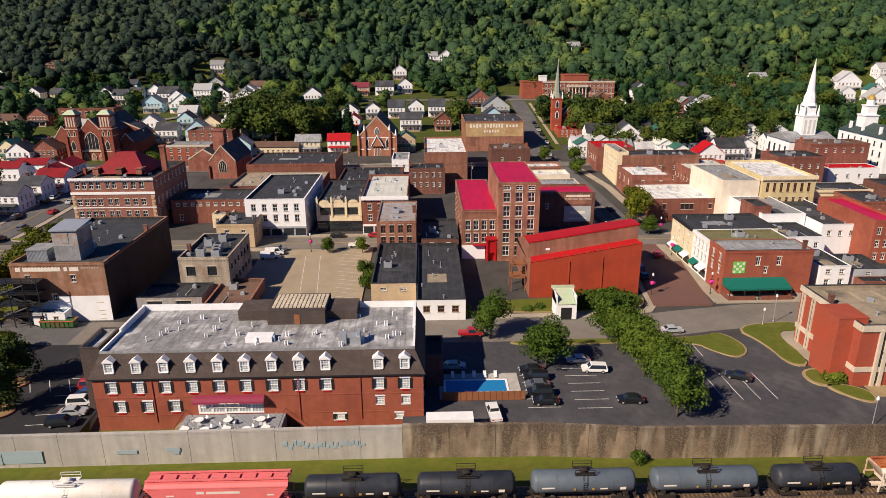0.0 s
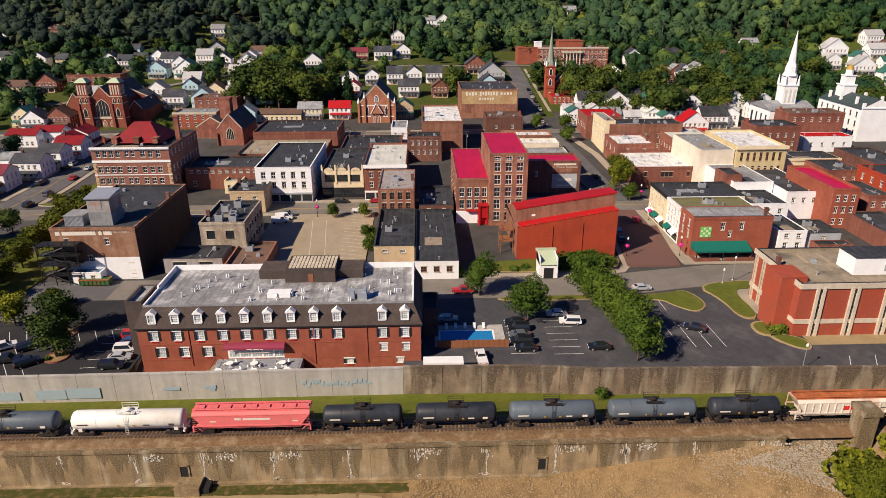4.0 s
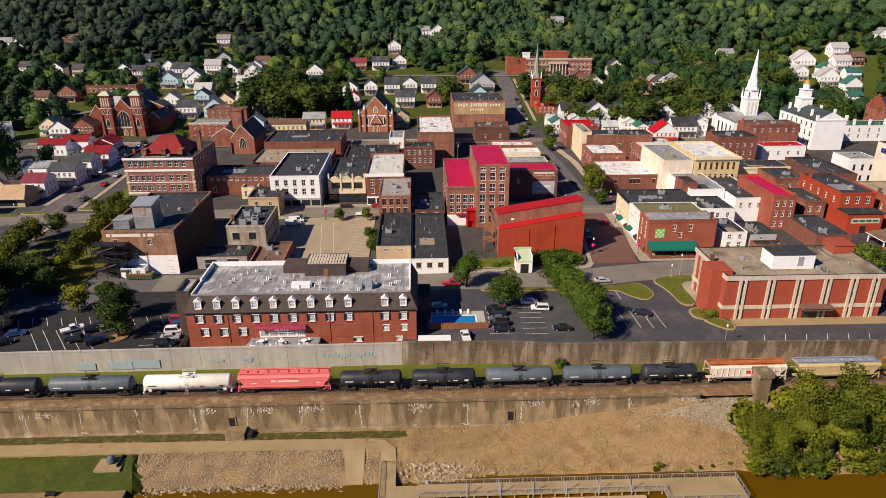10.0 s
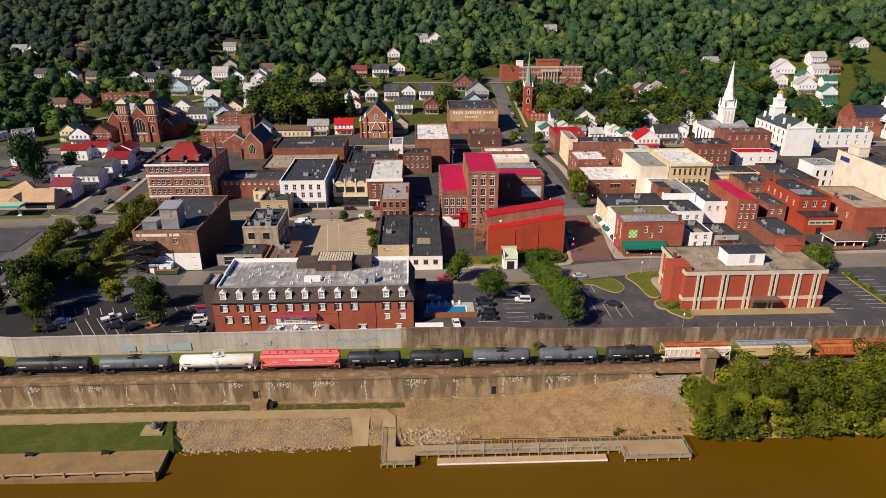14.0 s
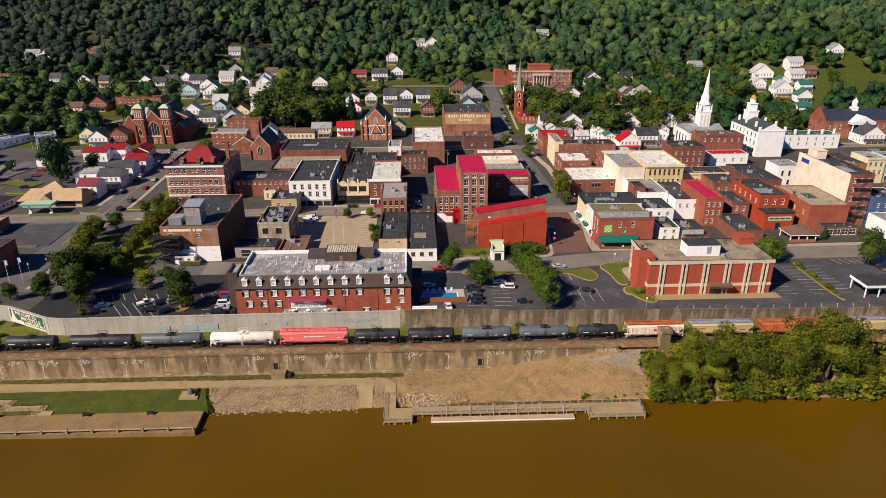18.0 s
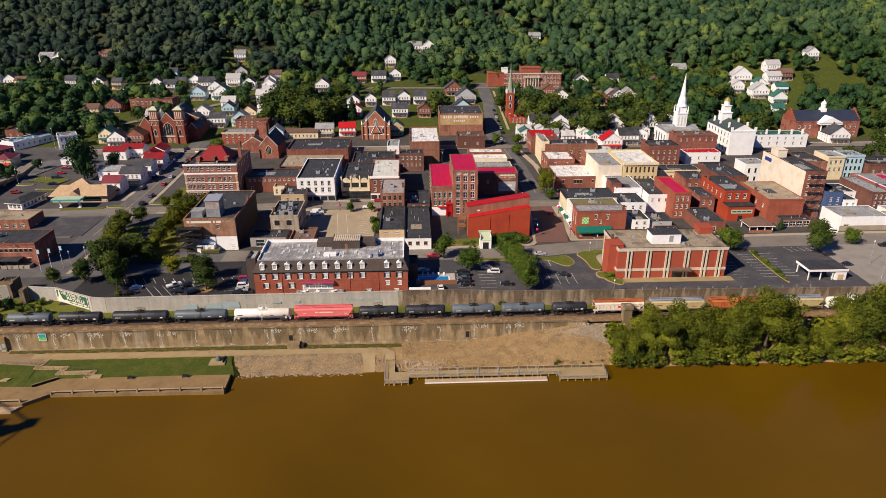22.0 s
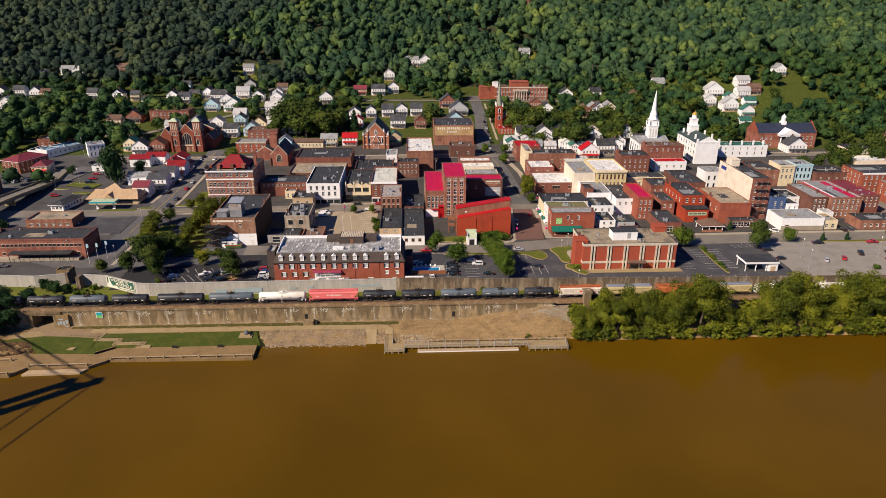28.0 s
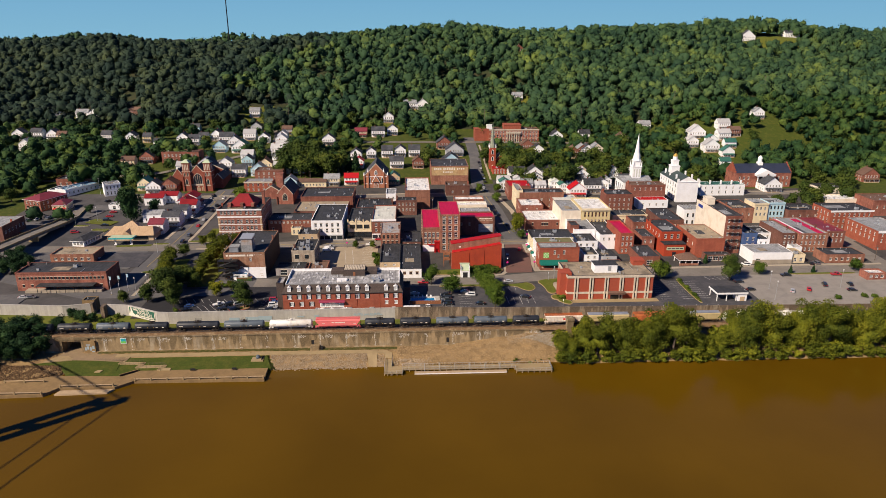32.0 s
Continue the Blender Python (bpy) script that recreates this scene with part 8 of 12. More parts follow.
for u in (2.5, 11.5):
    part("column", Shape().box(u - 0.25, u + 0.25, 2.8, 3.2, 0, 4.2), "trim", cn)
    pm = part("pump", Shape().box(u - 0.8, u + 0.8, 2.6, 3.4, 0, 0.2).box(u + 0.4, u + 0.9, 2.7, 3.3, 0.2, 1.8), "white", cn)
dn_ = block("diner", "small white roadside diner with dark hipped roof", -193.4, 97.2, 7.4, 17, 3.4, "white", "roof_black", [("S", 3, [(0.9, 1.5)], 1.6), ("E", 6, [(0.9, 1.5)], 1.5)], z0=0.4, a=-10)
hip_roof(dn_, 7.4, 17, 3.45, 1.7, "roof_black", 0.9)

# drive-through canopy beside the wide lot
dc = thing("drive_through_canopy", pose(147.6, 1.6, 0.1), "white drive-through canopy with dark flat roof on posts", "canopy")
part("deck", Shape().box(0, 15, 0, 9, 3.6, 4.4), "white", dc)
part("roof", Shape().box(0.2, 14.8, 0.2, 8.8, 4.4, 4.5), "roof_black", dc)
for u in (0.6, 5.2, 9.8, 14.4):
    for v in (0.8, 8.2):
        part("post", Shape().box(u - 0.15, u + 0.15, v - 0.15, v + 0.15, -0.1, 3.6), "trim", dc)
part("booth", Shape().box(10.6, 14.8, 0.4, 5.5, -0.1, 3.6), "white", dc, "white teller booth")
part("booth_door", Shape().box(11.6, 13.8, 0.34, 0.4, 0.0, 2.2), "brick_tan", dc)

# ---- trees ----
rng = np.random.default_rng(7)


def clump_cloud(n, blobs, size, spread=0.25, tilt=0.34):
    """Leaf clumps: small tilted quads scattered over several rounded masses. Returns an array (n, 4, 3)."""
    w = np.array([b[3] ** 2 for b in blobs])
    k = rng.choice(len(blobs), n, p=w / w.sum())
    c = np.array([b[:3] for b in blobs])[k]
    r = np.array([b[3] for b in blobs])[k]
    d = rng.normal(size=(n, 3))
    d[:, 2] = d[:, 2] * 0.9 + 0.15
    d /= np.linalg.norm(d, axis=1)[:, None]
    p = c + d * (r * (1.04 - spread * rng.random(n)))[:, None] * np.array([1, 1, 0.9])
    nrm = d + rng.normal(size=(n, 3)) * tilt
    nrm /= np.linalg.norm(nrm, axis=1)[:, None]
    up = rng.normal(size=(n, 3))
    u = np.cross(nrm, up)
    u /= np.linalg.norm(u, axis=1)[:, None]
    v = np.cross(nrm, u)
    s = size * (0.6 + 0.8 * rng.random(n))[:, None]
    a, b = u * s, v * s * (0.55 + 0.4 * rng.random(n))[:, None]
    mid = p + nrm * s * 0.18
    return np.stack([p - a - b * 0.4, mid + a * 0.2 - b, p + a + b * 0.5, mid - a * 0.3 + b], 1)


def hull(blobs, cuts, squeeze=0.95, rough=0.12):
    """Closed lumpy skin round the rounded masses of a crown: points and four-sided faces."""
    pts, faces, seen = [], [], {}

    def corner(axis, side, i, j):
        q = [0.0, 0.0, 0.0]
        q[axis], q[(axis + 1) % 3], q[(axis + 2) % 3] = side, math.tan((2 * i / cuts - 1) * math.pi / 4), math.tan((2 * j / cuts - 1) * math.pi / 4)
        key = tuple(round(c, 4) for c in q)
        if key not in seen:
            seen[key] = len(pts)
            pts.append(q)
        return seen[key]

    for axis in range(3):
        for side in (-1.0, 1.0):
            for i in range(cuts):
                for j in range(cuts):
                    f = [corner(axis, side, i, j), corner(axis, side, i + 1, j), corner(axis, side, i + 1, j + 1), corner(axis, side, i, j + 1)]
                    faces.append(f if side > 0 else f[::-1])
    d = np.array(pts)
    d /= np.linalg.norm(d, axis=1)[:, None]
    c0 = np.mean([b[:3] for b in blobs], axis=0)
    reach = np.full(len(d), 0.06)
    for b in blobs:
        o = np.array(b[:3]) - c0
        k = d @ o
        disc = k * k - o @ o + b[3] ** 2
        reach = np.where(disc > 0, np.maximum(reach, k + np.sqrt(np.maximum(disc, 0))), reach)
    return c0 + d * (reach * squeeze * (1 - 0.6 * rough + rough * rng.random(len(d))))[:, None], np.array(faces)


def leafy(n, blobs, size, cuts, spread=0.25, tilt=0.34, squeeze=0.80, rough=0.12):
    """A crown: the skin with leaf clumps standing on it. Points and faces."""
    p, f = hull(blobs, cuts, squeeze, rough)
    q = clump_cloud(n, blobs, size, spread, tilt)
    return np.concatenate([p, q.reshape(-1, 3)]), np.concatenate([f, np.arange(n * 4).reshape(n, 4) + len(p)])


def quad_mesh(name, p, f, mat, own=None):
    me = bpy.data.meshes.new(name)
    n = len(f)
    me.vertices.add(len(p))
    me.vertices.foreach_set("co", p.reshape(-1).astype(np.float32))
    me.loops.add(n * 4)
    me.loops.foreach_set("vertex_index", f.reshape(-1).astype(np.int32))
    me.polygons.add(n)
    me.polygons.foreach_set("loop_start", np.arange(0, n * 4, 4, dtype=np.int32))
    me.polygons.foreach_set("loop_total", np.full(n, 4, dtype=np.int32))
    me.materials.append(MAT[mat])
    if own is not None:
        me.attributes.new("tree", "FLOAT", "POINT").data.foreach_set("value", own.astype(np.float32))
    me.update()
    me.validate()
    return me


def crown_blobs(h, r, n, low=0.35, fat=1.0):
    out = []
    for i in range(n):
        a, q = 2 * math.pi * i / n + rng.random(), r * (0.25 + 0.45 * rng.random())
        z = h * (low + 0.1 + (0.82 - low) * rng.random())
        out.append((q * math.cos(a), q * math.sin(a), z, fat * r * (0.34 + 0.22 * rng.random())))
    out.append((0, 0, h * 0.72, r * 0.6))
    out.append((0, 0, h - r * 0.45, r * 0.42))
    return out


TREES = {}


def tree_meshes(kind, variant):
    key = (kind, variant)
    if key in TREES:
        return TREES[key]
    if kind == "tall":
        h, r, mat, n, sz = 1.0, 0.39, "leaf", 3200, 0.0225
    elif kind == "shade":
        h, r, mat, n, sz = 1.0, 0.40, "leaf_dark", 3000, 0.024
    elif kind == "yard":
        h, r, mat, n, sz = 1.0, 0.40, "leaf", 1100, 0.034
    elif kind == "bank":
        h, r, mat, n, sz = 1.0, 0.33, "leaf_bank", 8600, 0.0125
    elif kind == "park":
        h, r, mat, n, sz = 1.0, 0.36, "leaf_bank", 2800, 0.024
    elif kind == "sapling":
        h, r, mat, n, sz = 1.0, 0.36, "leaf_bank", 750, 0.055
    elif kind == "street":
        h, r, mat, n, sz = 1.0, 0.46, "leaf_light", 4000, 0.021
    elif kind == "bush":
        h, r, mat, n, sz = 1.0, 0.72, "leaf_light", 900, 0.06
    else:
        h, r, mat, n, sz = 1.0, 0.24, "leaf_dark", 1100, 0.034
    tr = Shape()
    if kind == "conifer":
        blobs = [(0, 0, 0.12 + 0.8 * i / 9, 0.23 * (1 - i / 10.5) + 0.02) for i in range(10)]
        tr.tube((0, 0, -0.05), (0, 0, 0.9), 0.022, 0.006, 6)
    elif kind == "bush":
        blobs = [(0.4 * math.cos(i * 1.3), 0.4 * math.sin(i * 1.3), 0.4 + 0.12 * (i % 3), 0.42) for i in range(6)]
        tr.tube((0, 0, -0.1), (0, 0, 0.5), 0.05, 0.02, 5)
    else:
        blobs = crown_blobs(h, r * (1.1 if kind == "bank" else 1.0), {"street": 13, "bank": 30}.get(kind, 18), {"street": 0.22, "bank": 0.08, "sapling": 0.08, "park": 0.15}.get(kind, 0.2), 0.74 if kind == "bank" else 1.0)
        tr.tube((0, 0, -0.05), (0.01, 0.01, 0.42), 0.026, 0.017, 7)
        for b in blobs[:6]:
            tr.tube((0.01, 0.01, 0.26 + 0.1 * rng.random()), b[:3], 0.013, 0.004, 5)
    TREES[key] = (tr.mesh("trunk", "bark", True), quad_mesh("crown", *leafy(n, blobs, sz, 6, 0.40, 0.6, 0.66), mat))
    return TREES[key]


def tree(kind, x, y, h, label, z=None, wide=1.0, group="trees"):
    if kind == "tall" and y > 150:
        kind = "yard"
    t = thing("bush" if kind == "bush" else "tree", Matrix.LocRotScale((x, y, gz(x, y) if z is None else z), Euler((0, 0, rng.random() * 6.28)), (h * wide, h * wide, h)), label, "shrub" if kind == "bush" else "tree", group)
    tr, cr_ = tree_meshes(kind, int(rng.integers(0, 4)))
    part("trunk", tr, None, t)
    part("crown", cr_, None, t)
    return t


tree("shade", -177.4, 143.1, 27, "very tall dark broadleaf tree behind the filling station", wide=0.74, group="town trees", z=-2.2)
tree("shade", -168.1, 160.7, 10, "dark tree beside the red-roofed row", wide=1.1, group="town trees")
for x, y, h in ((203.6, 37.2, 5.0), (216.3, 37.8, 4.8), (165.4, 54.5, 5.5)):
    tree("conifer", x, y, h, "slim dark evergreen beside the street", group="town trees")
for x, y in ((207.4, 2.6), (221.5, 4.0), (226, 3.0)):
    tree("bush", x, y, 2.2, "rounded shrub at the lot edge", group="shrubs")
for x, y, h in ((-196.5, 57, 8), (-203, 60, 9), (-209, 66, 9), (-199.5, 51, 7), (-207, 52, 8), (-215, 60, 9), (-212, 78, 7)):
    tree("shade", x, y, h, "dark tree beside the approach road", wide=1.2, group="town trees")
tree("shade", -193, 172, 8, "dark tree beside the parked cars", wide=1.1, group="town trees")
tree("shade", -212.5, 163.5, 6, "dark tree at the road bend", wide=1.2, group="town trees")
for x, y, h in ((-72.4, 3.6, 9.5), (-75.4, 13.6, 9.5)):
    tree("tall", x, y, h, "leafy olive-green tree in a round planter of the hotel lot", wide=1.2, group="parking lot trees")
    t = thing("planter", pose(x, y, 0.1), "round planting bed with red brick kerb", "planter")
    part("kerb", Shape().lathe((0, 0, 0), [(2.3, -0.1), (2.3, 0.3), (2.0, 0.3), (2.0, 0.1)], 20), "brick_red", t)
    part("soil", Shape().lathe((0, 0, 0), [(2.05, 0.2), (0.01, 0.32)], 20), "soil", t)
for x, y, h in ((-102.5, 0.6, 1.4), (-103.6, 2.8, 1.2), (-71.2, 4.8, 1.0), (-73.6, 2.6, 1.0)):
    tree("bush", x, y, h, "low clipped shrub in the hotel planting bed", group="shrubs")
STREET = "leafy green broadleaf tree with full rounded crown"
for x, y, h, w in ((23.5, 16, 9.5, 1.15), (14, 29, 10, 0.95), (38.5, 27, 10.5, 0.95), (41.5, 20, 10, 0.9), (41.5, 12.5, 10.5, 0.9), (43.5, 6, 10, 0.95), (42.5, -1.5, 10, 0.95), (39.2, 23, 10, 0.9)):
    tree("street", x, y, h, STREET + " in the parking lot", wide=w, group="parking lot trees")
for x, y, h in ((-18, 86.5, 4.6), (-28, 86.6, 4.8), (-16, 68, 4.0), (71, 100, 6)):
    tree("street", x, y, h, "small young street tree in the town", group="street trees")
for x, y, h, w in ((-113, 18, 14.5, 1.1), (-107, 11, 12, 1.15), (-117, 26, 12.5, 1.1), (-105, 6, 9, 1.1), (-110, 26, 11, 1.1), (-122, 76, 8, 1.1), (-119, 12, 9, 1.1), (-130, 12, 6, 1.2), (-102, 29, 8, 1.2), (-106, 33, 9, 1.2), (-110, 38, 9, 1.2)):
    tree("tall", x, y, h, "dark leafy broadleaf tree beside the hotel parking lot", wide=w, group="park trees")
for x, y, h, w in ((70.5, 110, 12, 1.0), (71.5, 121, 11, 1.0), (-114, 101, 6, 1.2), (-116, 110, 5, 1.2), (-120, 36, 9, 1.3), (-122, 45, 9, 1.3), (-124, 54, 9.5, 1.3), (-126, 62, 9.5, 1.3), (-127, 70, 8, 1.3), (-104, 41, 7, 1.3), (-104, 49, 8.5, 1.3), (-104.5, 57, 9, 1.3), (-104, 65, 9.5, 1.3), (-104.5, 73, 9.5, 1.3), (-104, 81, 9.5, 1.3), (-103, 89, 9, 1.3),
                   (-99, 97, 7, 1.3), (-89, 18.6, 7.5, 1.2), (-84, 26, 5, 1.2), (-118, 97, 6, 1.2)):
    tree("park", x, y, h, "light green broadleaf tree" + (" in the small park" if x < 0 else " beside the shopping street"), wide=w, group="park trees")
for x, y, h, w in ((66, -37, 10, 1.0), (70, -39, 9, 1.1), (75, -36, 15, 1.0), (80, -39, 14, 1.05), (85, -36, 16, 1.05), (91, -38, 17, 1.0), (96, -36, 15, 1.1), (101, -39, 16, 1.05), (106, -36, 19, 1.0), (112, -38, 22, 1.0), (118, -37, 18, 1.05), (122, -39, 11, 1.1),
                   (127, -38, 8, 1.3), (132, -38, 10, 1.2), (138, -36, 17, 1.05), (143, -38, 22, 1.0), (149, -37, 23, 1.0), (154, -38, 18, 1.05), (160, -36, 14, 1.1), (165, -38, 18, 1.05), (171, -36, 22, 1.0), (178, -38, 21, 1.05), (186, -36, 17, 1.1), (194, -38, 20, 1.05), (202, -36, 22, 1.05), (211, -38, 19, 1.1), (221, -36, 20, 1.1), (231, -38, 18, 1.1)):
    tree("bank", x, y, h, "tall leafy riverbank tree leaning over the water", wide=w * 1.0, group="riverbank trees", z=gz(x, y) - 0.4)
for i in range(44):
    x = 62 + i * 4.0
    tree("sapling", x + rng.random() * 3, -40.6 - rng.random() * 1.4, 3.0 + 3.6 * rng.random(), "low leafy riverbank sapling by the water", wide=1.6, group="riverbank saplings", z=-7.2)
for i in range(20):
    x = 64 + i * 8.0
    tree("sapling", x + rng.random() * 4, -33 - rng.random() * 4, 5 + 4 * rng.random(), "leafy undergrowth on the riverbank slope", wide=1.4, group="riverbank saplings")
for x, y, h, w in ((-143.5, -19.5, 6.5, 1.2), (-146, -29.5, 8.5, 1.2), (-152, -22, 7.5, 1.3), (-153, -31, 9.5, 1.2), (-160, -29, 9, 1.3), (-159, -20, 7, 1.3), (-167, -23, 8, 1.3), (-166, -33, 10, 1.2), (-176, -28, 10, 1.3), (-149, -33.5, 6.5, 1.3), (-155, -35.5, 7, 1.3), (-161, -36, 8, 1.3), (-171, -37, 9, 1.3), (-148.5, -24.5, 6, 1.3), (-156, -26, 8, 1.3), (-164, -28, 9, 1.3), (-181, -33, 10, 1.3), (-144.2, -6.8, 6.0, 0.8), (-141.2, -7.6, 5.2, 1.0), (-138.6, -9.4, 5.4, 1.0), (-134.5, -9.0, 4.6, 1.1)):
    tree("shade", x, y, h, "dark leafy tree beside the railway", wide=w, group="railway trees")
for x, y, h in ((-130.5, -9.8, 2.0), (-127.4, -9.6, 2.4), (-124.5, -11.6, 2.2), (-121, -12.2, 1.8), (-126, -4.9, 2.2)):
    tree("bush", x, y, h, "leafy bush in front of the floodwall", group="shrubs")

# ---- wooded hillside: one body of foliage ----
def forest(name, count, area, label, hs, mat, per=70, sz=0.085, clear=(), cuts=3, only=None, broad=1.0):
    base = []
    for v in range(9):
        r = (0.34 + 0.14 * rng.random()) * broad
        p, f = leafy(per, crown_blobs(1.0, r, 9, 0.25), sz, cuts, 0.26, 0.75, 0.80, 0.42)
        low = np.arange(len(f)) < 6 * cuts * cuts
        low &= p[f].mean(1)[:, 2] < 0.36
        base.append((p, f[~low]))
    x = area[0] + (area[1] - area[0]) * rng.random(count)
    y = area[2] + (area[3] - area[2]) * rng.random(count)
    keep = np.ones(count, bool)
    for cx, cy, rx, ry in clear:
        keep &= ((x - cx) / rx) ** 2 + ((y - cy) / ry) ** 2 > 1
    if only is not None:
        keep &= only(x, y)
    x, y = x[keep], y[keep]
    z = ground_z(x, y)
    h = hs[0] + (hs[1] - hs[0]) * rng.random(len(x)) ** 1.3
    a = rng.random(len(x)) * 6.28
    k = rng.integers(0, 9, len(x))
    pts, faces, own, total = [], [], [], 0
    for v in range(9):
        s = k == v
        m = int(s.sum())
        if not m:
            continue
        p, f = base[v]
        c, sn = np.cos(a[s])[:, None], np.sin(a[s])[:, None]
        q = p[None] * h[s][:, None, None]
        pts.append(np.stack([q[..., 0] * c - q[..., 1] * sn + x[s][:, None], q[..., 0] * sn + q[..., 1] * c + y[s][:, None], q[..., 2] + z[s][:, None]], -1).reshape(-1, 3))
        faces.append((f[None] + (np.arange(m) * len(p))[:, None, None] + total).reshape(-1, 4))
        own.append(np.repeat(rng.random(m), len(p)))
        total += m * len(p)
    ob = new(name, quad_mesh(name, np.concatenate(pts), np.concatenate(faces), mat, np.concatenate(own)))
    return tagged(ob, label, "woods", kind="stuff")


def valley(x, y):
    """The part of the slope that faces the town."""
    return np.abs(x) < 0.70 * (y + 278) + 20


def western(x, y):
    """The western slope, whose leaf colour carries painted shade, with a wavering edge."""
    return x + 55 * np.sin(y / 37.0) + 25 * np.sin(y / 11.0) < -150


forest("hillside_woods", 5900, (-210, 720, 404, 715), "dense green broadleaf woods covering the hillside", (9, 19), "leaf_hill", 78, 0.052, FIELDS, cuts=3, only=lambda x, y: valley(x, y) & ~western(x, y), broad=1.08)
# same woods, in the darker leaf colour that stands in for shade
forest("hillside_woods", 3600, (-640, -70, 404, 715), "western slope woods with shade put into their leaf colour", (9, 18), "leaf_hill_shade", 78, 0.052, FIELDS, cuts=3, only=lambda x, y: valley(x, y) & western(x, y), broad=1.08)
forest("outer_woods", 1400, (-900, 900, 404, 715), "woods at the far ends of the slope", (11, 20), "leaf_hill", 14, 0.10, FIELDS, cuts=2, only=lambda x, y: ~valley(x, y), broad=1.3)
forest("ridge_woods", 420, (60, 720, 640, 730), "taller trees standing out along the ridge", (14, 24), "leaf_hill", 60, 0.046, FIELDS, cuts=5)
forest("hilltop_woods", 950, (-1200, 1300, 720, 900), "distant treetops behind the ridge", (10, 19), "leaf_far", 22, 0.09, FIELDS)
forest("western_ridge_woods", 800, (-1250, -650, 420, 720), "hazy woods on the far western ridge", (11, 20), "leaf_far", 20, 0.09, cuts=2)
forest("eastern_ridge_woods", 600, (720, 1250, 420, 720), "woods on the far eastern ridge", (11, 20), "leaf_far", 20, 0.09, cuts=2)

# ---- houses of the upper streets ----
HW_ = "white clapboard house with grey roof and front porch"


def row_of_houses(rows, wall, roof, label, **kw):
    for i, (x, y, w, d) in enumerate(rows):
        k = 0.95 if roof == "roof_green" else 1.18
        house(x, y, w * k, d * k * 0.94, 6.4 if k > 1 else 5.4, wall, roof, label, ridge="x" if i % 2 else "y", **kw)


row_of_houses([(-369, 370, 10, 8), (-355, 375, 9, 8), (-337, 369, 9, 8), (-284, 363, 8, 8), (-259, 357, 8, 8), (-225, 334, 8, 7), (-209, 351, 9, 8), (-197, 345, 8, 8), (-181, 363, 9, 9), (-169, 352, 11, 9)],
              "white", "roof_slate", "white clapboard house with dark slate roof on the hillside")
row_of_houses([(-342, 330, 9, 8), (-150, 365, 10, 9), (-116, 344, 9, 8), (-114, 310, 9, 9), (-107, 286, 11, 9), (-136, 291, 9, 9), (-118, 362, 8, 8), (-101, 258, 11, 8), (-87, 259, 8, 7), (-84, 306, 9, 8)],
              "white", "roof_light", "white clapboard house with pale weathered roof")
row_of_houses([(-30, 300, 7, 9), (-16, 302, 8.5, 9), (-4.5, 304, 8.5, 9), (8, 304, 8.5, 9), (-43, 295, 8, 9), (-27, 376, 11, 8), (-13, 384, 9, 8), (-7, 271, 10, 8), (-72, 342, 10, 8)],
              "white", "roof_slate", "white two-storey house with front porch above the town")
row_of_houses([(146, 352, 10, 9), (175, 359, 9, 8), (119, 304, 9, 8), (90, 239, 11, 9), (104, 238, 11, 9), (114, 246, 9, 8), (123, 227, 11, 9), (131, 215, 11, 9), (141, 231, 11, 8), (142, 202, 11, 9)],
              "white", "roof_black", "white house with dark roof near the courthouse")
row_of_houses([(284, 318, 10, 8), (297, 308, 11, 8), (288, 292, 12, 8), (275, 268, 10, 8)],
              "white", "roof_green", "white hillside house with green roof")
row_of_houses([(276, 334, 14, 8), (297, 322, 10, 8), (278, 304, 12, 8), (303, 338, 10, 8), (266, 318, 9, 8)],
              "white", "roof_light", "white hillside house with pale grey roof")
row_of_houses([(-371, 447, 11, 8), (-340, 440, 11, 8), (-327, 438, 9, 8), (-159, 434, 9, 8), (-18, 424, 9, 8), (5, 463, 12, 8), (19, 463, 12, 8), (127, 480, 10, 8), (239, 640, 11, 9), (246, 392, 10, 8), (343, 352, 9, 8)],
              "white", "roof_grey", "white house among the hillside trees")
row_of_houses([(471, 651, 18, 9), (538, 659, 18, 9), (600, 690, 16, 9)], "white", "roof_slate", "long white house on the hilltop field", porch=False)
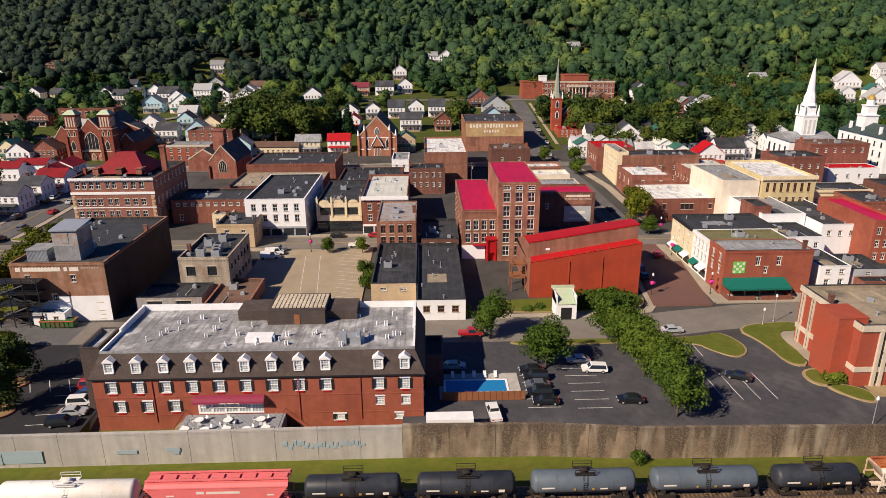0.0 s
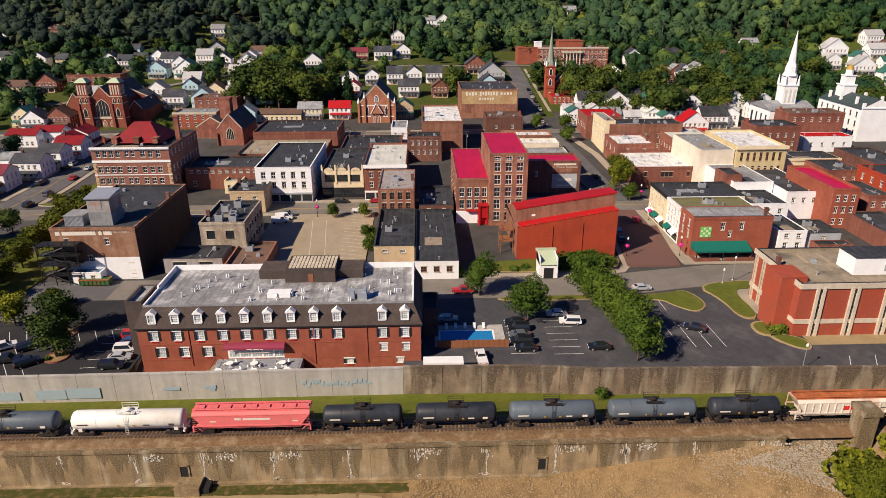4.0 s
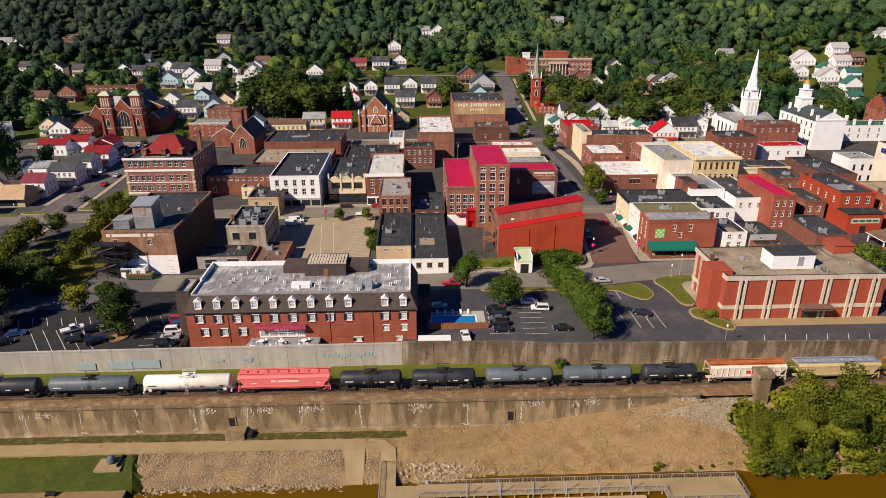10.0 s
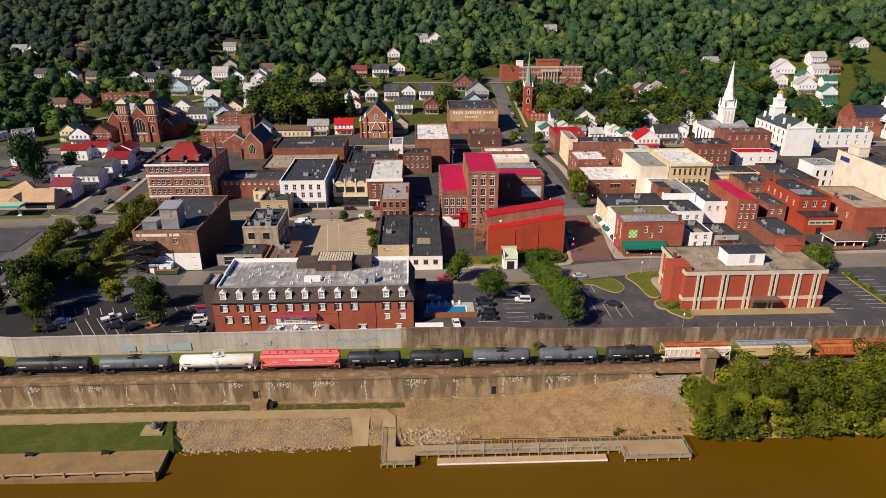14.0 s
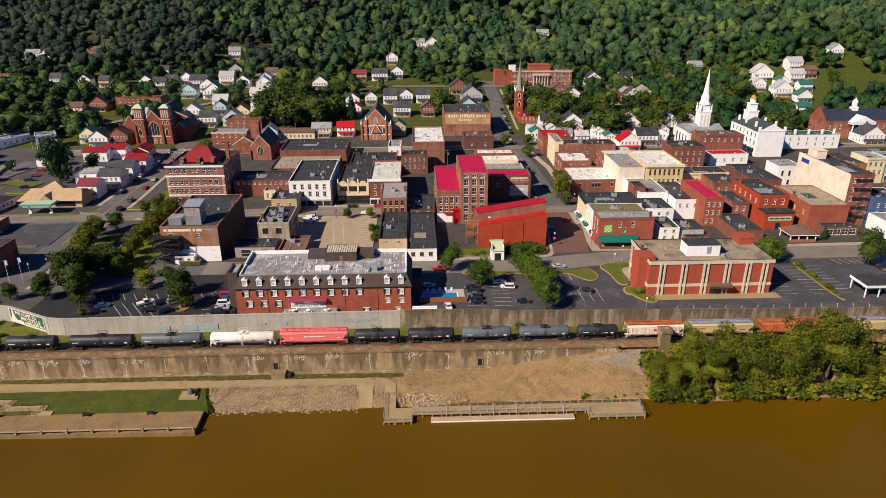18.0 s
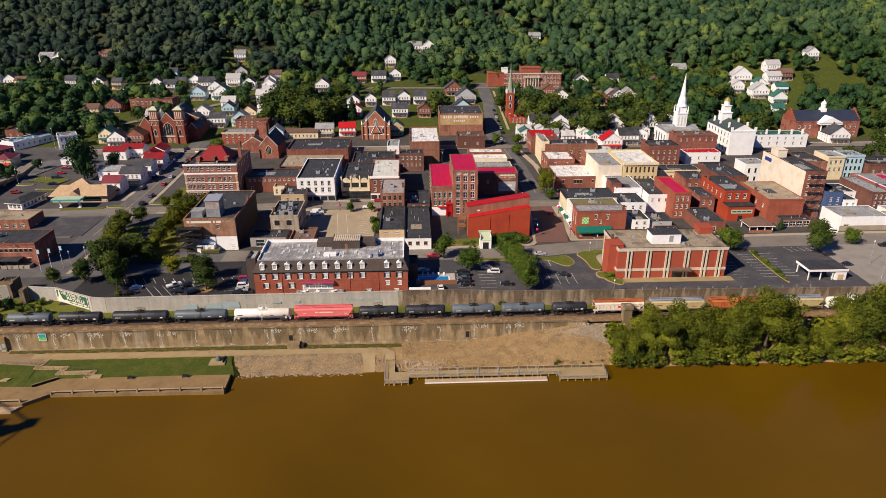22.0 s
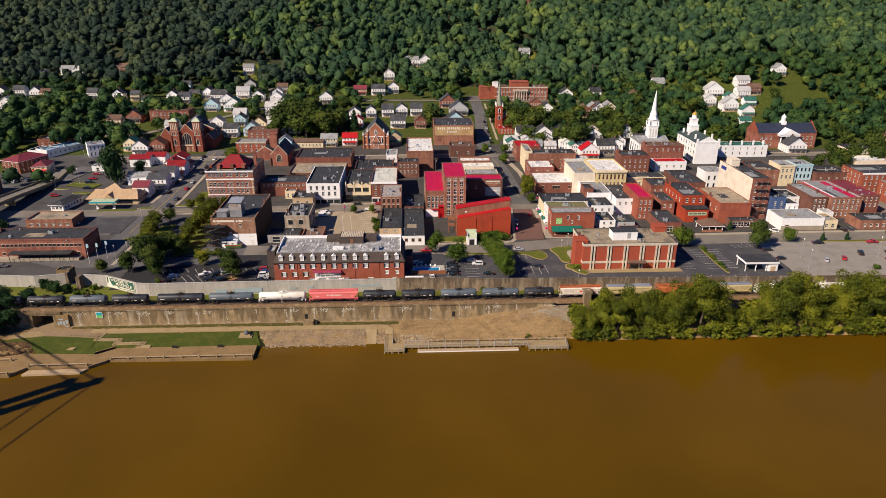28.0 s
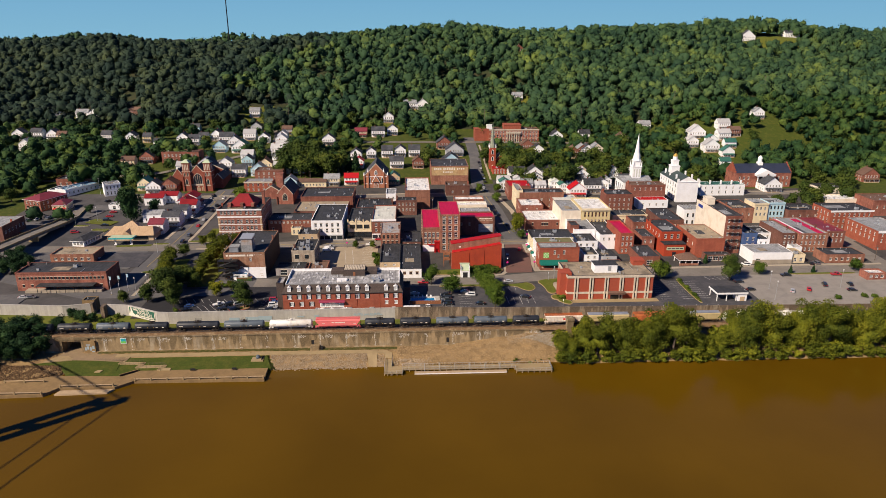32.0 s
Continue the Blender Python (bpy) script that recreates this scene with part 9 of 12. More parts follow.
for x, y, w, d, wall, roof, lab in ((-327, 366, 9, 8, "cream", "roof_brown", "cream clapboard house with brown roof"), (-244, 357, 8, 8, "yellow", "roof_slate", "yellow clapboard house with steep gable"),
                                   (-211, 397, 9, 8, "blue_grey", "roof_slate", "pale blue house on the hillside"), (-193, 430, 12, 8, "blue_grey", "roof_grey", "pale blue house among trees"),
                                   (-192, 359, 9, 8, "blue_grey", "roof_slate", "pale blue clapboard house with porch"), (-148, 319, 16, 10, "white", "roof_green", "white house with green roof"),
                                   (-151, 400, 11, 9, "grey_paint", "roof_slate", "grey clapboard house on the upper road"), (-118, 387, 10, 8, "grey_paint", "roof_brown", "grey house with brown roof"),
                                   (-232, 279, 11, 8, "cream", "roof_brown", "cream two-storey house with brown roof"), (-220, 289, 12, 14, "brick_red", "roof_slate", "red brick gabled hall with dark roof"),
                                   (-197, 219, 10, 10, "cream", "roof_green", "cream gabled house with green roof"), (-187, 210, 11, 9, "white", "roof_slate", "white house with two-storey porch"),
                                   (-177, 214, 12, 9, "brick_red", "roof_brown", "brick house with white dormer"), (-116, 268, 11, 9, "cream", "roof_brown", "cream house with brown roof"),
                                   (-88, 221, 10, 9, "blue_grey", "roof_grey", "pale blue-grey house beside the brown church"), (-57, 228, 12, 8, "cream", "roof_grey", "cream house with grey roof"),
                                   (-42, 230, 11, 8, "white", "roof_red", "white house with bright red roof"), (-39, 273, 8, 10, "white", "roof_red", "tall white house with bright red roof"),
                                   (-44, 376, 12, 8, "brick_tan", "roof_maroon", "tan house with rusty red roof"), (11, 271, 10, 10, "brick_red", "roof_brown", "brown brick house with stone trim"),
                                   (-9, 231, 10, 9, "brick_tan", "roof_green", "tan house with green roof"), (39, 273, 16, 12, "blue_grey", "roof_slate", "pale blue gabled house"),
                                   (44, 305, 16, 12, "grey_paint", "roof_slate", "grey gabled house with steep dark roof"), (36, 328, 14, 12, "brick_red", "roof_slate", "brick house with steep slate gables"),
                                   (112, 320, 12, 9, "brick_red", "roof_brown", "plain red brick house with brown roof"), (150, 298, 11, 10, "brick_red", "roof_brown", "red brick house with porch"),
                                   (160, 305, 11, 10, "brick_red", "roof_grey", "red brick house with white gable"), (172, 302, 15, 10, "beige", "roof_grey", "large grey house with white balconies"),
                                   (207, 342, 12, 9, "beige", "roof_brown", "tan gabled house among trees"), (128, 191, 13, 9, "white", "roof_red", "white building with red roof strip"),
                                   (308, 325, 11, 8, "brick_red", "roof_brown", "brick house on the hillside"), (147, 605, 13, 9, "brick_red", "roof_brown", "brick house high in the woods"),
                                   (-285, 438, 12, 8, "brick_red", "roof_brown", "low red house among trees"), (281, 200, 14, 13, "white", "roof_slate", "white house with two-storey porches"),
                                   (376, 226, 14, 10, "brick_red", "roof_brown", "brick house at the edge of town")):
    house(x, y, w, d, 5.8, wall, roof, lab, ridge="y" if d > 8.5 else "x", group="town houses")
lh = house(-72, 225, 22, 8, 4.0, "cream", "roof_brown", "long cream house with brown roof", ridge="x", pitch=0.5, group="town houses", porch=False)

# terraced white houses along the western street
for i, (x, y) in enumerate(((-153, 119), (-149, 134), (-147.5, 148), (-146, 160), (-145.5, 171), (-145, 182))):
    house(x, y, 11 if i % 2 else 9, 10, 6.4, "white", ("roof_maroon", "roof_slate", "roof_slate", "roof_oxide", "roof_oxide", "roof_oxide")[i], "white terraced house along the street", a=90 if i > 3 else 0, ridge="x", group="street terrace", pitch=0.5)
for i, (x, y) in enumerate(((-163, 142), (-168, 186), (-176, 180))):
    house(x, y, 13, 9, 5.4, "white", ("roof_grey", "roof_oxide", "roof_oxide")[i], "white house behind the terrace", ridge="x", group="street terrace", pitch=0.45, porch=False)

# closely set white houses climbing the slope
hs_ = np.random.default_rng(21)
near = [o_.location for o_ in scene.objects if o_.parent is None and o_.name.startswith(("house", "brick", "twin", "brown", "gothic", "low", "school"))]
for i in range(40):
    x, y = -182 + 76 * hs_.random(), 250 + 105 * hs_.random()
    if any(abs(x - 5 - p.x) < 13 and abs(y - p.y) < 11 for p in near) or abs((x + 120) * 0.99 - (y - 330) * 0.08) < 6:
        continue
    q = house(x, y, 9 + 3 * hs_.random(), 8.5, 5.8 + hs_.random(), ("white", "white", "white", "cream", "blue_grey")[i % 5], ("roof_light", "roof_grey", "roof_slate")[i % 3], "pale clapboard house on the steep street", ridge="x" if i % 2 else "y", porch=i % 3 > 0)
    near.append(q.matrix_basis.translation)

for i in range(90):
    x, y = 74 + 112 * hs_.random(), 203 + 42 * hs_.random()
    if any(abs(x - 4 - p.x) < 9.5 and abs(y - p.y) < 8 for p in near) or 155 < x < 216 and y < 212 or 68 < x < 88 and y > 236:
        continue
    q = house(x, y, 6.5 + 3 * hs_.random(), 8.5, 5.6 + 1.6 * hs_.random(), ("white", "white", "cream", "white", "white")[i % 5], ("roof_light", "roof_grey", "roof_green", "roof_slate", "roof_light", "roof_red", "roof_pale")[i % 7], "small pale house packed behind the shops", ridge="x" if i % 3 == 0 else "y", porch=False, group="town houses", pitch=0.6)
    near.append(q.matrix_basis.translation)

# trees between the houses
occupied = [o_.location for o_ in scene.objects if o_.parent is None and o_.type == "EMPTY" and o_.get("category") in ("house", "building", "church", "courthouse")]
placed = 0
while placed < 44:
    x, y = -420 + 800 * rng.random(), 205 + 210 * rng.random()
    if any(abs(x - p.x - 5) < 11 and -14 < y - p.y < 12 for p in occupied) or abs(x - 60) < 9 or (-152 < x < -122 and y < 238) or (140 < x < 176 and 264 < y < 300) or (abs(y - 198) < 8) or (140 < x < 300 and y < 225) or (-20 < x < 15 and 310 < y < 372) or (255 < x < 320 and y < 300):
        continue
    if y < 250 and -120 < x < 120 and rng.random() < 0.6:
        continue
    tree("conifer" if rng.random() < 0.12 else "tall", x, y, 8 + 8 * rng.random(), "tall leafy tree between the hillside houses", wide=1.0 + 0.25 * rng.random(), group="town trees")
    placed += 1
placed = 0
while placed < 10:
    x, y = -420 + 240 * rng.random(), 150 + 190 * rng.random()
    if any(abs(x - p.x - 5) < 12 and -10 < y - p.y < 16 for p in occupied) or (x > -270 and y < 205):
        continue
    tree("tall", x, y, 9 + 7 * rng.random(), "shady tree on the western edge of town", wide=1.2, group="town trees")
    placed += 1
for x, y, h in ((270, 156, 12), (280, 155, 14), (290, 160, 14), (262, 160, 10), (-118, 190, 9), (92, 212, 12), (98, 220, 12), (152, 222, 12), (150, 235, 14), (158, 246, 14), (56, 205, 7), (70, 205, 7), (66, 180, 7), (222, 205, 10), (232, 208, 12), (226, 214, 11),
                (300, 190, 12), (308, 176, 14), (318, 168, 14), (296, 172, 12), (326, 182, 14), (131, 32, 9.5), (135, 34.5, 7.5), (166.6, 28.6, 13), (186.4, 36.8, 7), (240, 39.0, 7)):
    tree("street" if h < 10 else "tall", x, y, h, "leafy green tree between town buildings", group="town trees", wide=1.1)
for x, y, h, w in ((46, 46, 3.6, 1.9), (40, 45.5, 3.4, 1.9), (36.5, 45.8, 3.2, 1.7), (43, 45.7, 3.5, 1.8), (27, 44, 1.4, 1.2), (24, 43, 1.4, 1.4), (75.4, 9.0, 2.2, 1.3), (-88, 30, 2.0, 1.2), (-80, 16.8, 1.4, 1.8), (9, 41, 3.0, 0.9), (-14.5, 58, 4.0, 0.6), (-14.2, 64, 3.4, 0.6), (-14.4, 70, 3.0, 0.6), (22, -8.6, 1.0, 1.3), (32, -13.8, 2.0, 0.8)):
    tree("bush", x, y, h, "clipped green shrub beside the pavement", wide=w, group="shrubs")

for x, y, h in ((-98, 252, 19), (-92, 262, 20), (-84, 250, 19), (-76, 246, 17), (-100, 270, 20), (-88, 278, 21), (-78, 268, 19), (-66, 256, 19), (-94, 292, 20), (-80, 294, 20), (124, 216, 19), (129, 221, 18), (119, 222, 17), (84, 262, 18), (90, 268, 19), (96, 252, 16), (78, 286, 18), (104, 266, 19), (95, 262, 16), (104, 258, 17), (112, 251, 15), (98, 276, 15), (120, 270, 14), (128, 262, 15), (150, 262, 17), (160, 270, 18), (168, 262, 16), (141, 282, 15), (177, 256, 14), (187, 252, 15), (-78, 252, 17), (-70, 262, 18), (-84, 264, 16), (-62, 250, 15), (-55, 262, 16), (-66, 276, 16),
                (236, 236, 13), (246, 232, 12), (228, 228, 12), (320, 205, 15), (332, 196, 16), (345, 210, 16)):
    tree("tall", x, y, h, "large dark leafy tree above the town roofs", wide=1.15, group="town trees")
k = 0
for i in range(200):
    x, y = 80 + 104 * hs_.random(), 208 + 48 * hs_.random()
    if k > 7 or any(abs(x - 4 - p.x) < 7.5 and abs(y - 3 - p.y) < 7 for p in near) or 154 < x < 216 and y < 214:
        continue
    near.append(Vector((x - 4, y - 3, 0)))
    tree("tall", x, y, 9 + 6 * hs_.random(), "broad leafy tree among the packed houses", wide=1.15, group="town trees")
    k += 1
house(163.5, 302, 11, 9, 6.4, "white", "roof_slate", "white gabled house above the open lawn", ridge="y", pitch=0.8, group="town houses")
ribbon("path", [(158.4, 299), (156.6, 266)], 2.2, "concrete", "pale concrete drive up the lawn", "path", lift=0.14, step=3)
for kind, x, y, h, w in (("tall", 20.5, 271, 17, 1.1), ("conifer", -41.2, 266, 17, 1.0), ("conifer", -46.5, 270, 14, 1.0), ("tall", -53, 272, 15, 1.1), ("tall", -61, 268, 14, 1.1), ("tall", 130, 261, 17, 1.15), ("tall", 101, 266, 18, 1.15), ("tall", 163, 244, 15, 1.1)):
    tree(kind, x, y, h, "slim dark evergreen beside the gothic church" if kind == "conifer" else "large dark leafy tree above the town roofs", wide=w, group="town trees")
clear_ = [(p.x + 5, p.y - 7, 11, 19) for p in occupied if p.y > 190] + [(60, y, 13, 12) for y in range(200, 400, 14)] + [(-2, 335, 24, 34), (335, 312, 30, 18), (110, 340, 44, 20), (-135, 415, 50, 16), (158, 282, 20, 17), (242, 292, 16, 12)]
forest("garden_trees", 300, (-430, -190, 222, 330), "dark shady trees between the western houses", (9, 17), "leaf_garden", 120, 0.052, clear_, cuts=3, broad=1.1)
forest("garden_trees", 1050, (-430, 130, 235, 408), "trees and gardens between the hillside houses", (7, 14), "leaf_garden", 120, 0.052, clear_ + [(0, 220, 110, 40)], cuts=3, broad=1.1)
forest("garden_trees", 1300, (130, 520, 228, 408), "trees and gardens on the eastern slope", (7, 14), "leaf_garden", 120, 0.052, clear_ + [(288, 310, 26, 40)], cuts=3, broad=1.1)
forest("western_trees", 240, (-430, -215, 140, 240), "shady trees on the western edge of town", (9, 16), "leaf_garden", 120, 0.052, clear_ + [(-232, 212, 34, 22), (-248, 168, 34, 28), (-215, 190, 20, 26)], cuts=3, broad=1.1)

# ---- goods train ----
def truck_part(t, x):
    k = part("truck", Shape().box(x - 1.2, x + 1.2, -1.12, -0.95, 0.35, 0.75).box(x - 1.2, x + 1.2, 0.95, 1.12, 0.35, 0.75).box(x - 0.25, x + 0.25, -1.0, 1.0, 0.45, 0.85), "iron_dark", t)
    for dx in (-0.85, 0.85):
        part("wheelset", Shape().tube((x + dx, -0.82, 0.45), (x + dx, -0.68, 0.45), 0.45, n=14).tube((x + dx, 0.68, 0.45), (x + dx, 0.82, 0.45), 0.45, n=14).tube((x + dx, -0.7, 0.45), (x + dx, 0.7, 0.45), 0.08, n=6), "rail", k)


def tank_car(x0, x1, mat, label, white=False):
    L = x1 - x0
    t = thing("tank_car", pose((x0 + x1) / 2, RY, 1.79), label, "railway wagon", "goods train")
    r, h = 1.5, L / 2 - 0.7
    sh = Shape()
    n = 20
    prof = [(-h - 0.32, 0.55), (-h - 0.22, 1.0), (-h, 1.36), (-h + 0.3, r), (h - 0.3, r), (h, 1.36), (h + 0.22, 1.0), (h + 0.32, 0.55)]
    for x, q in prof:
        for i in range(n):
            w = 2 * math.pi * i / n
            sh.v.append((x, q * math.cos(w), 2.65 + q * math.sin(w)))
    for k in range(len(prof) - 1):
        for i in range(n):
            j = (i + 1) % n
            sh.f.append((k * n + j, k * n + i, (k + 1) * n + i, (k + 1) * n + j))
            sh.s.append(0)
    sh.f += [tuple(range(n)), tuple(reversed(range((len(prof) - 1) * n, len(prof) * n)))]
    sh.s += [0, 0]
    tank = part("tank", sh, mat, t, smooth=True)
    bands = Shape()
    for q in (-h * 0.55, 0.0, h * 0.55):
        for i in range(n):
            a0, a1 = 2 * math.pi * i / n, 2 * math.pi * (i + 1) / n
            bands.face([(q - 0.06, (r + 0.02) * math.cos(a0), 2.65 + (r + 0.02) * math.sin(a0)), (q + 0.06, (r + 0.02) * math.cos(a0), 2.65 + (r + 0.02) * math.sin(a0)),
                        (q + 0.06, (r + 0.02) * math.cos(a1), 2.65 + (r + 0.02) * math.sin(a1)), (q - 0.06, (r + 0.02) * math.cos(a1), 2.65 + (r + 0.02) * math.sin(a1))])
    part("band", bands, mat, tank)
    metal = mat if white else "iron_dark"
    part("dome", Shape().lathe((0, 0, 4.05), [(0.55, 0), (0.55, 0.45), (0.45, 0.55), (0.2, 0.6)], 12), metal, t)
    pl = Shape().box(-1.3, 1.3, -1.0, -0.4, 4.1, 4.16).box(-1.3, 1.3, 0.4, 1.0, 4.1, 4.16)
    for u in (-1.3, 1.3):
        for v in (-1.0, 1.0):
            pl.box(u - 0.03, u + 0.03, v - 0.03, v + 0.03, 4.1, 4.95)
    for v in (-1.0, 1.0):
        pl.box(-1.3, 1.3, v - 0.03, v + 0.03, 4.9, 4.96).box(-1.3, 1.3, v - 0.03, v + 0.03, 4.5, 4.55)
    part("platform", pl, metal, t)
    for v in (-1, 1):
        ld = Shape()
        for u in (-0.25, 0.25):
            ld.tube((u, v * 1.62, 0.7), (u, v * 1.55, 3.4), 0.03, n=4).tube((u, v * 1.55, 3.4), (u, v * 1.0, 4.15), 0.03, n=4)
        for k in range(9):
            ld.box(-0.25, 0.25, v * 1.6 - 0.02, v * 1.6 + 0.02, 0.8 + k * 0.32, 0.84 + k * 0.32)
        part("ladder", ld, metal, t)
    part("underframe", Shape().box(-L / 2 + 0.4, L / 2 - 0.4, -0.35, 0.35, 0.9, 1.25).box(-L / 2 + 0.35, -L / 2 + 0.65, -1.4, 1.4, 0.85, 1.2).box(L / 2 - 0.65, L / 2 - 0.35, -1.4, 1.4, 0.85, 1.2)
         .box(-L / 2, -L / 2 + 0.4, -0.15, 0.15, 0.85, 1.1).box(L / 2 - 0.4, L / 2, -0.15, 0.15, 0.85, 1.1).box(-h + 0.8, -h + 1.4, -1.2, 1.2, 1.1, 1.7).box(h - 1.4, h - 0.8, -1.2, 1.2, 1.1, 1.7), metal, t)
    rr = Shape()
    for s in (-1, 1):
        e = s * (L / 2 - 0.5)
        rr.box(e - 0.03, e + 0.03, -1.35, -1.29, 1.2, 2.1).box(e - 0.03, e + 0.03, 1.29, 1.35, 1.2, 2.1).box(e - 0.03, e + 0.03, -1.35, 1.35, 2.06, 2.12)
    part("handrail", rr, metal, t)
    mk = Shape().box(-h + 0.9, -h + 2.6, -1.53, -1.515, 2.5, 2.72).box(h * 0.3, h * 0.3 + 1.0, -1.53, -1.515, 2.3, 2.5).box(h - 2.0, h - 1.2, -1.53, -1.515, 2.2, 2.6)
    part("marking", mk, "letter_pale" if not white else "letter_dark", tank)
    part("marking", Shape().box(0.9, 1.25, -1.53, -1.515, 2.2, 2.5).box(-1.5, -1.2, -1.53, -1.515, 2.2, 2.5), "gold", tank)
    for s in (-1, 1):
        truck_part(t, s * (L / 2 - 2.4))
    return t


def hopper_car(x0, x1, mat, roofmat, label, ribs=0, sign=None):
    L = x1 - x0
    h = L / 2 - 0.5
    t = thing("hopper_car", pose((x0 + x1) / 2, RY, 1.79), label, "railway wagon", "goods train")
    sh = Shape()
    sec = [(-1.45, 1.5), (-1.6, 2.0), (-1.6, 3.9), (-1.2, 4.35), (1.2, 4.35), (1.6, 3.9), (1.6, 2.0), (1.45, 1.5)]
    for (y0, z0), (y1, z1) in zip(sec, sec[1:]):
        a, b = (h - (0.0 if z0 > 2.2 else 1.4)), (h - (0.0 if z1 > 2.2 else 1.4))
        sh.face([(a, y0, z0), (-a, y0, z0), (-b, y1, z1), (b, y1, z1)])
    for s in (-1, 1):
        sh.face([(s * h, y, z) for y, z in sec[2:6]] + [(s * (h - 1.4), 1.6, 2.0), (s * (h - 1.4), -1.6, 2.0)])
        sh.face([(s * (h - 1.4), y, z) for y, z in (sec[0], sec[1], sec[6], sec[7])])
    body = part("body", sh, mat, t)
    for k in range(4):
        u0, u1 = -h + 1.4 + (2 * h - 2.8) * k / 4, -h + 1.4 + (2 * h - 2.8) * (k + 1) / 4
        uc = (u0 + u1) / 2
        part("chute", Shape().face([(u0, -1.45, 1.5), (u1, -1.45, 1.5), (uc + 0.4, -0.4, 0.55), (uc - 0.4, -0.4, 0.55)]).face([(u1, 1.45, 1.5), (u0, 1.45, 1.5), (uc - 0.4, 0.4, 0.55), (uc + 0.4, 0.4, 0.55)])
             .face([(u0, 1.45, 1.5), (u0, -1.45, 1.5), (uc - 0.4, -0.4, 0.55), (uc - 0.4, 0.4, 0.55)]).face([(u1, -1.45, 1.5), (u1, 1.45, 1.5), (uc + 0.4, 0.4, 0.55), (uc + 0.4, -0.4, 0.55)]), mat, t)
    part("roof", Shape().box(-h, h, -1.15, 1.15, 4.36, 4.42), roofmat, t)
    for k in range(9):
        u = -h + 1.0 + (2 * h - 2.0) * k / 8
        part("hatch", Shape().box(u - 0.75, u + 0.75, -0.42, 0.42, 4.42, 4.62), roofmat, t)
    part("running_board", Shape().box(-h, h, -1.05, -0.65, 4.62, 4.68).box(-h, h, 0.65, 1.05, 4.62, 4.68), roofmat, t)
    if ribs:
        for k in range(ribs):
            u = -h + 0.15 + (2 * h - 0.3) * k / (ribs - 1)
            part("rib", Shape().box(u - 0.06, u + 0.06, -1.74, -1.6, 2.0, 3.9).box(u - 0.06, u + 0.06, 1.6, 1.74, 2.0, 3.9), mat, body)
    part("sill", Shape().box(-h, h, -1.68, -1.58, 1.9, 2.1).box(-h, h, 1.58, 1.68, 1.9, 2.1).box(-h, h, -1.66, -1.58, 3.85, 3.98).box(-h, h, -0.3, 0.3, 0.9, 1.2), mat, t)
    ld = Shape()
    for s in (-1, 1):
        for k in range(9):
            ld.box(s * h - 0.3 * s - 0.25, s * h - 0.3 * s + 0.25, -1.7, -1.66, 1.1 + k * 0.34, 1.14 + k * 0.34)
        ld.box(s * h - 0.1, s * h + 0.1, -1.65, -1.5, 0.9, 2.0).box(s * h - 0.1, s * h + 0.1, 1.5, 1.65, 0.9, 2.0)
        ld.tube((s * (h - 1.4), -1.5, 1.0), (s * h, -1.5, 2.2), 0.06, n=4)
    part("ladder", ld, mat, t)
    part("coupler", Shape().box(-L / 2, -h, -0.15, 0.15, 0.85, 1.1).box(h, L / 2, -0.15, 0.15, 0.85, 1.1), "iron_dark", t)
    for s in (-1, 1):
        truck_part(t, s * (L / 2 - 2.2))
    if sign:
        for u0, u1, z0, z1, m_ in sign:
            part("marking", Shape().box(u0, u1, -1.615, -1.605, z0, z1), m_, body)
    return t


tank_car(-94.0, -75.8, "tank_black", "black railway tank car with yellow marks")
tank_car(-74.6, -57.2, "tank_grey", "blue-grey railway tank car with ladder")
tank_car(-55.8, -37.2, "tank_white", "white railway tank car with side rails", True)
hopper_car(-36.6, -17.1, "car_pink", "car_pink", "faded red covered hopper wagon", sign=[(-2.6, -1.6, 3.0, 3.4, "letter_pale"), (-1.3, 3.0, 3.0, 3.35, "letter_pale"), (-6.5, -5.5, 2.7, 2.9, "letter_pale"), (6.5, 7.4, 2.6, 2.8, "letter_pale")])
for a_, b_, m_, l_ in ((-16.1, -2.6, "tank_black", "plain black railway tank car"), (-1.2, 12.6, "tank_black", "black railway tank car with pale markings"), (14.0, 28.7, "tank_grey", "dusty grey railway tank car"),
                       (30.2, 45.2, "tank_grey", "dark grey railway tank car"), (46.8, 59.0, "tank_black", "black railway tank car with white platform")):
    tank_car(a_, b_, m_, l_)
hopper_car(60.4, 77.6, "car_cream", "car_rust", "rust-streaked white covered hopper wagon", ribs=14, sign=[(-0.4, 1.1, 2.55, 3.3, "red_sign"), (1.3, 2.4, 2.55, 3.3, "red_sign"), (2.6, 3.5, 2.55, 3.3, "red_sign"), (4.0, 6.6, 2.8, 2.95, "letter_dark")])
hopper_car(79.0, 97.6, "car_tan", "steel", "tan covered hopper wagon with pale roof", ribs=0, sign=[(-7, -5, 3.0, 3.2, "letter_dark"), (5, 6.6, 2.5, 2.7, "letter_dark")])
hopper_car(99.0, 117.6, "car_rust", "car_rust", "rusty orange covered hopper wagon", ribs=18)
hopper_car(119.0, 137.6, "car_tan", "steel", "tan covered hopper wagon with hatches", ribs=0)
for k in range(6):
    tank_car(139 + 19.2 * k, 157 + 19.2 * k, "tank_white" if k < 3 else "tank_black", "white railway tank car with ladder" if k < 3 else "plain black railway tank car", k < 3)
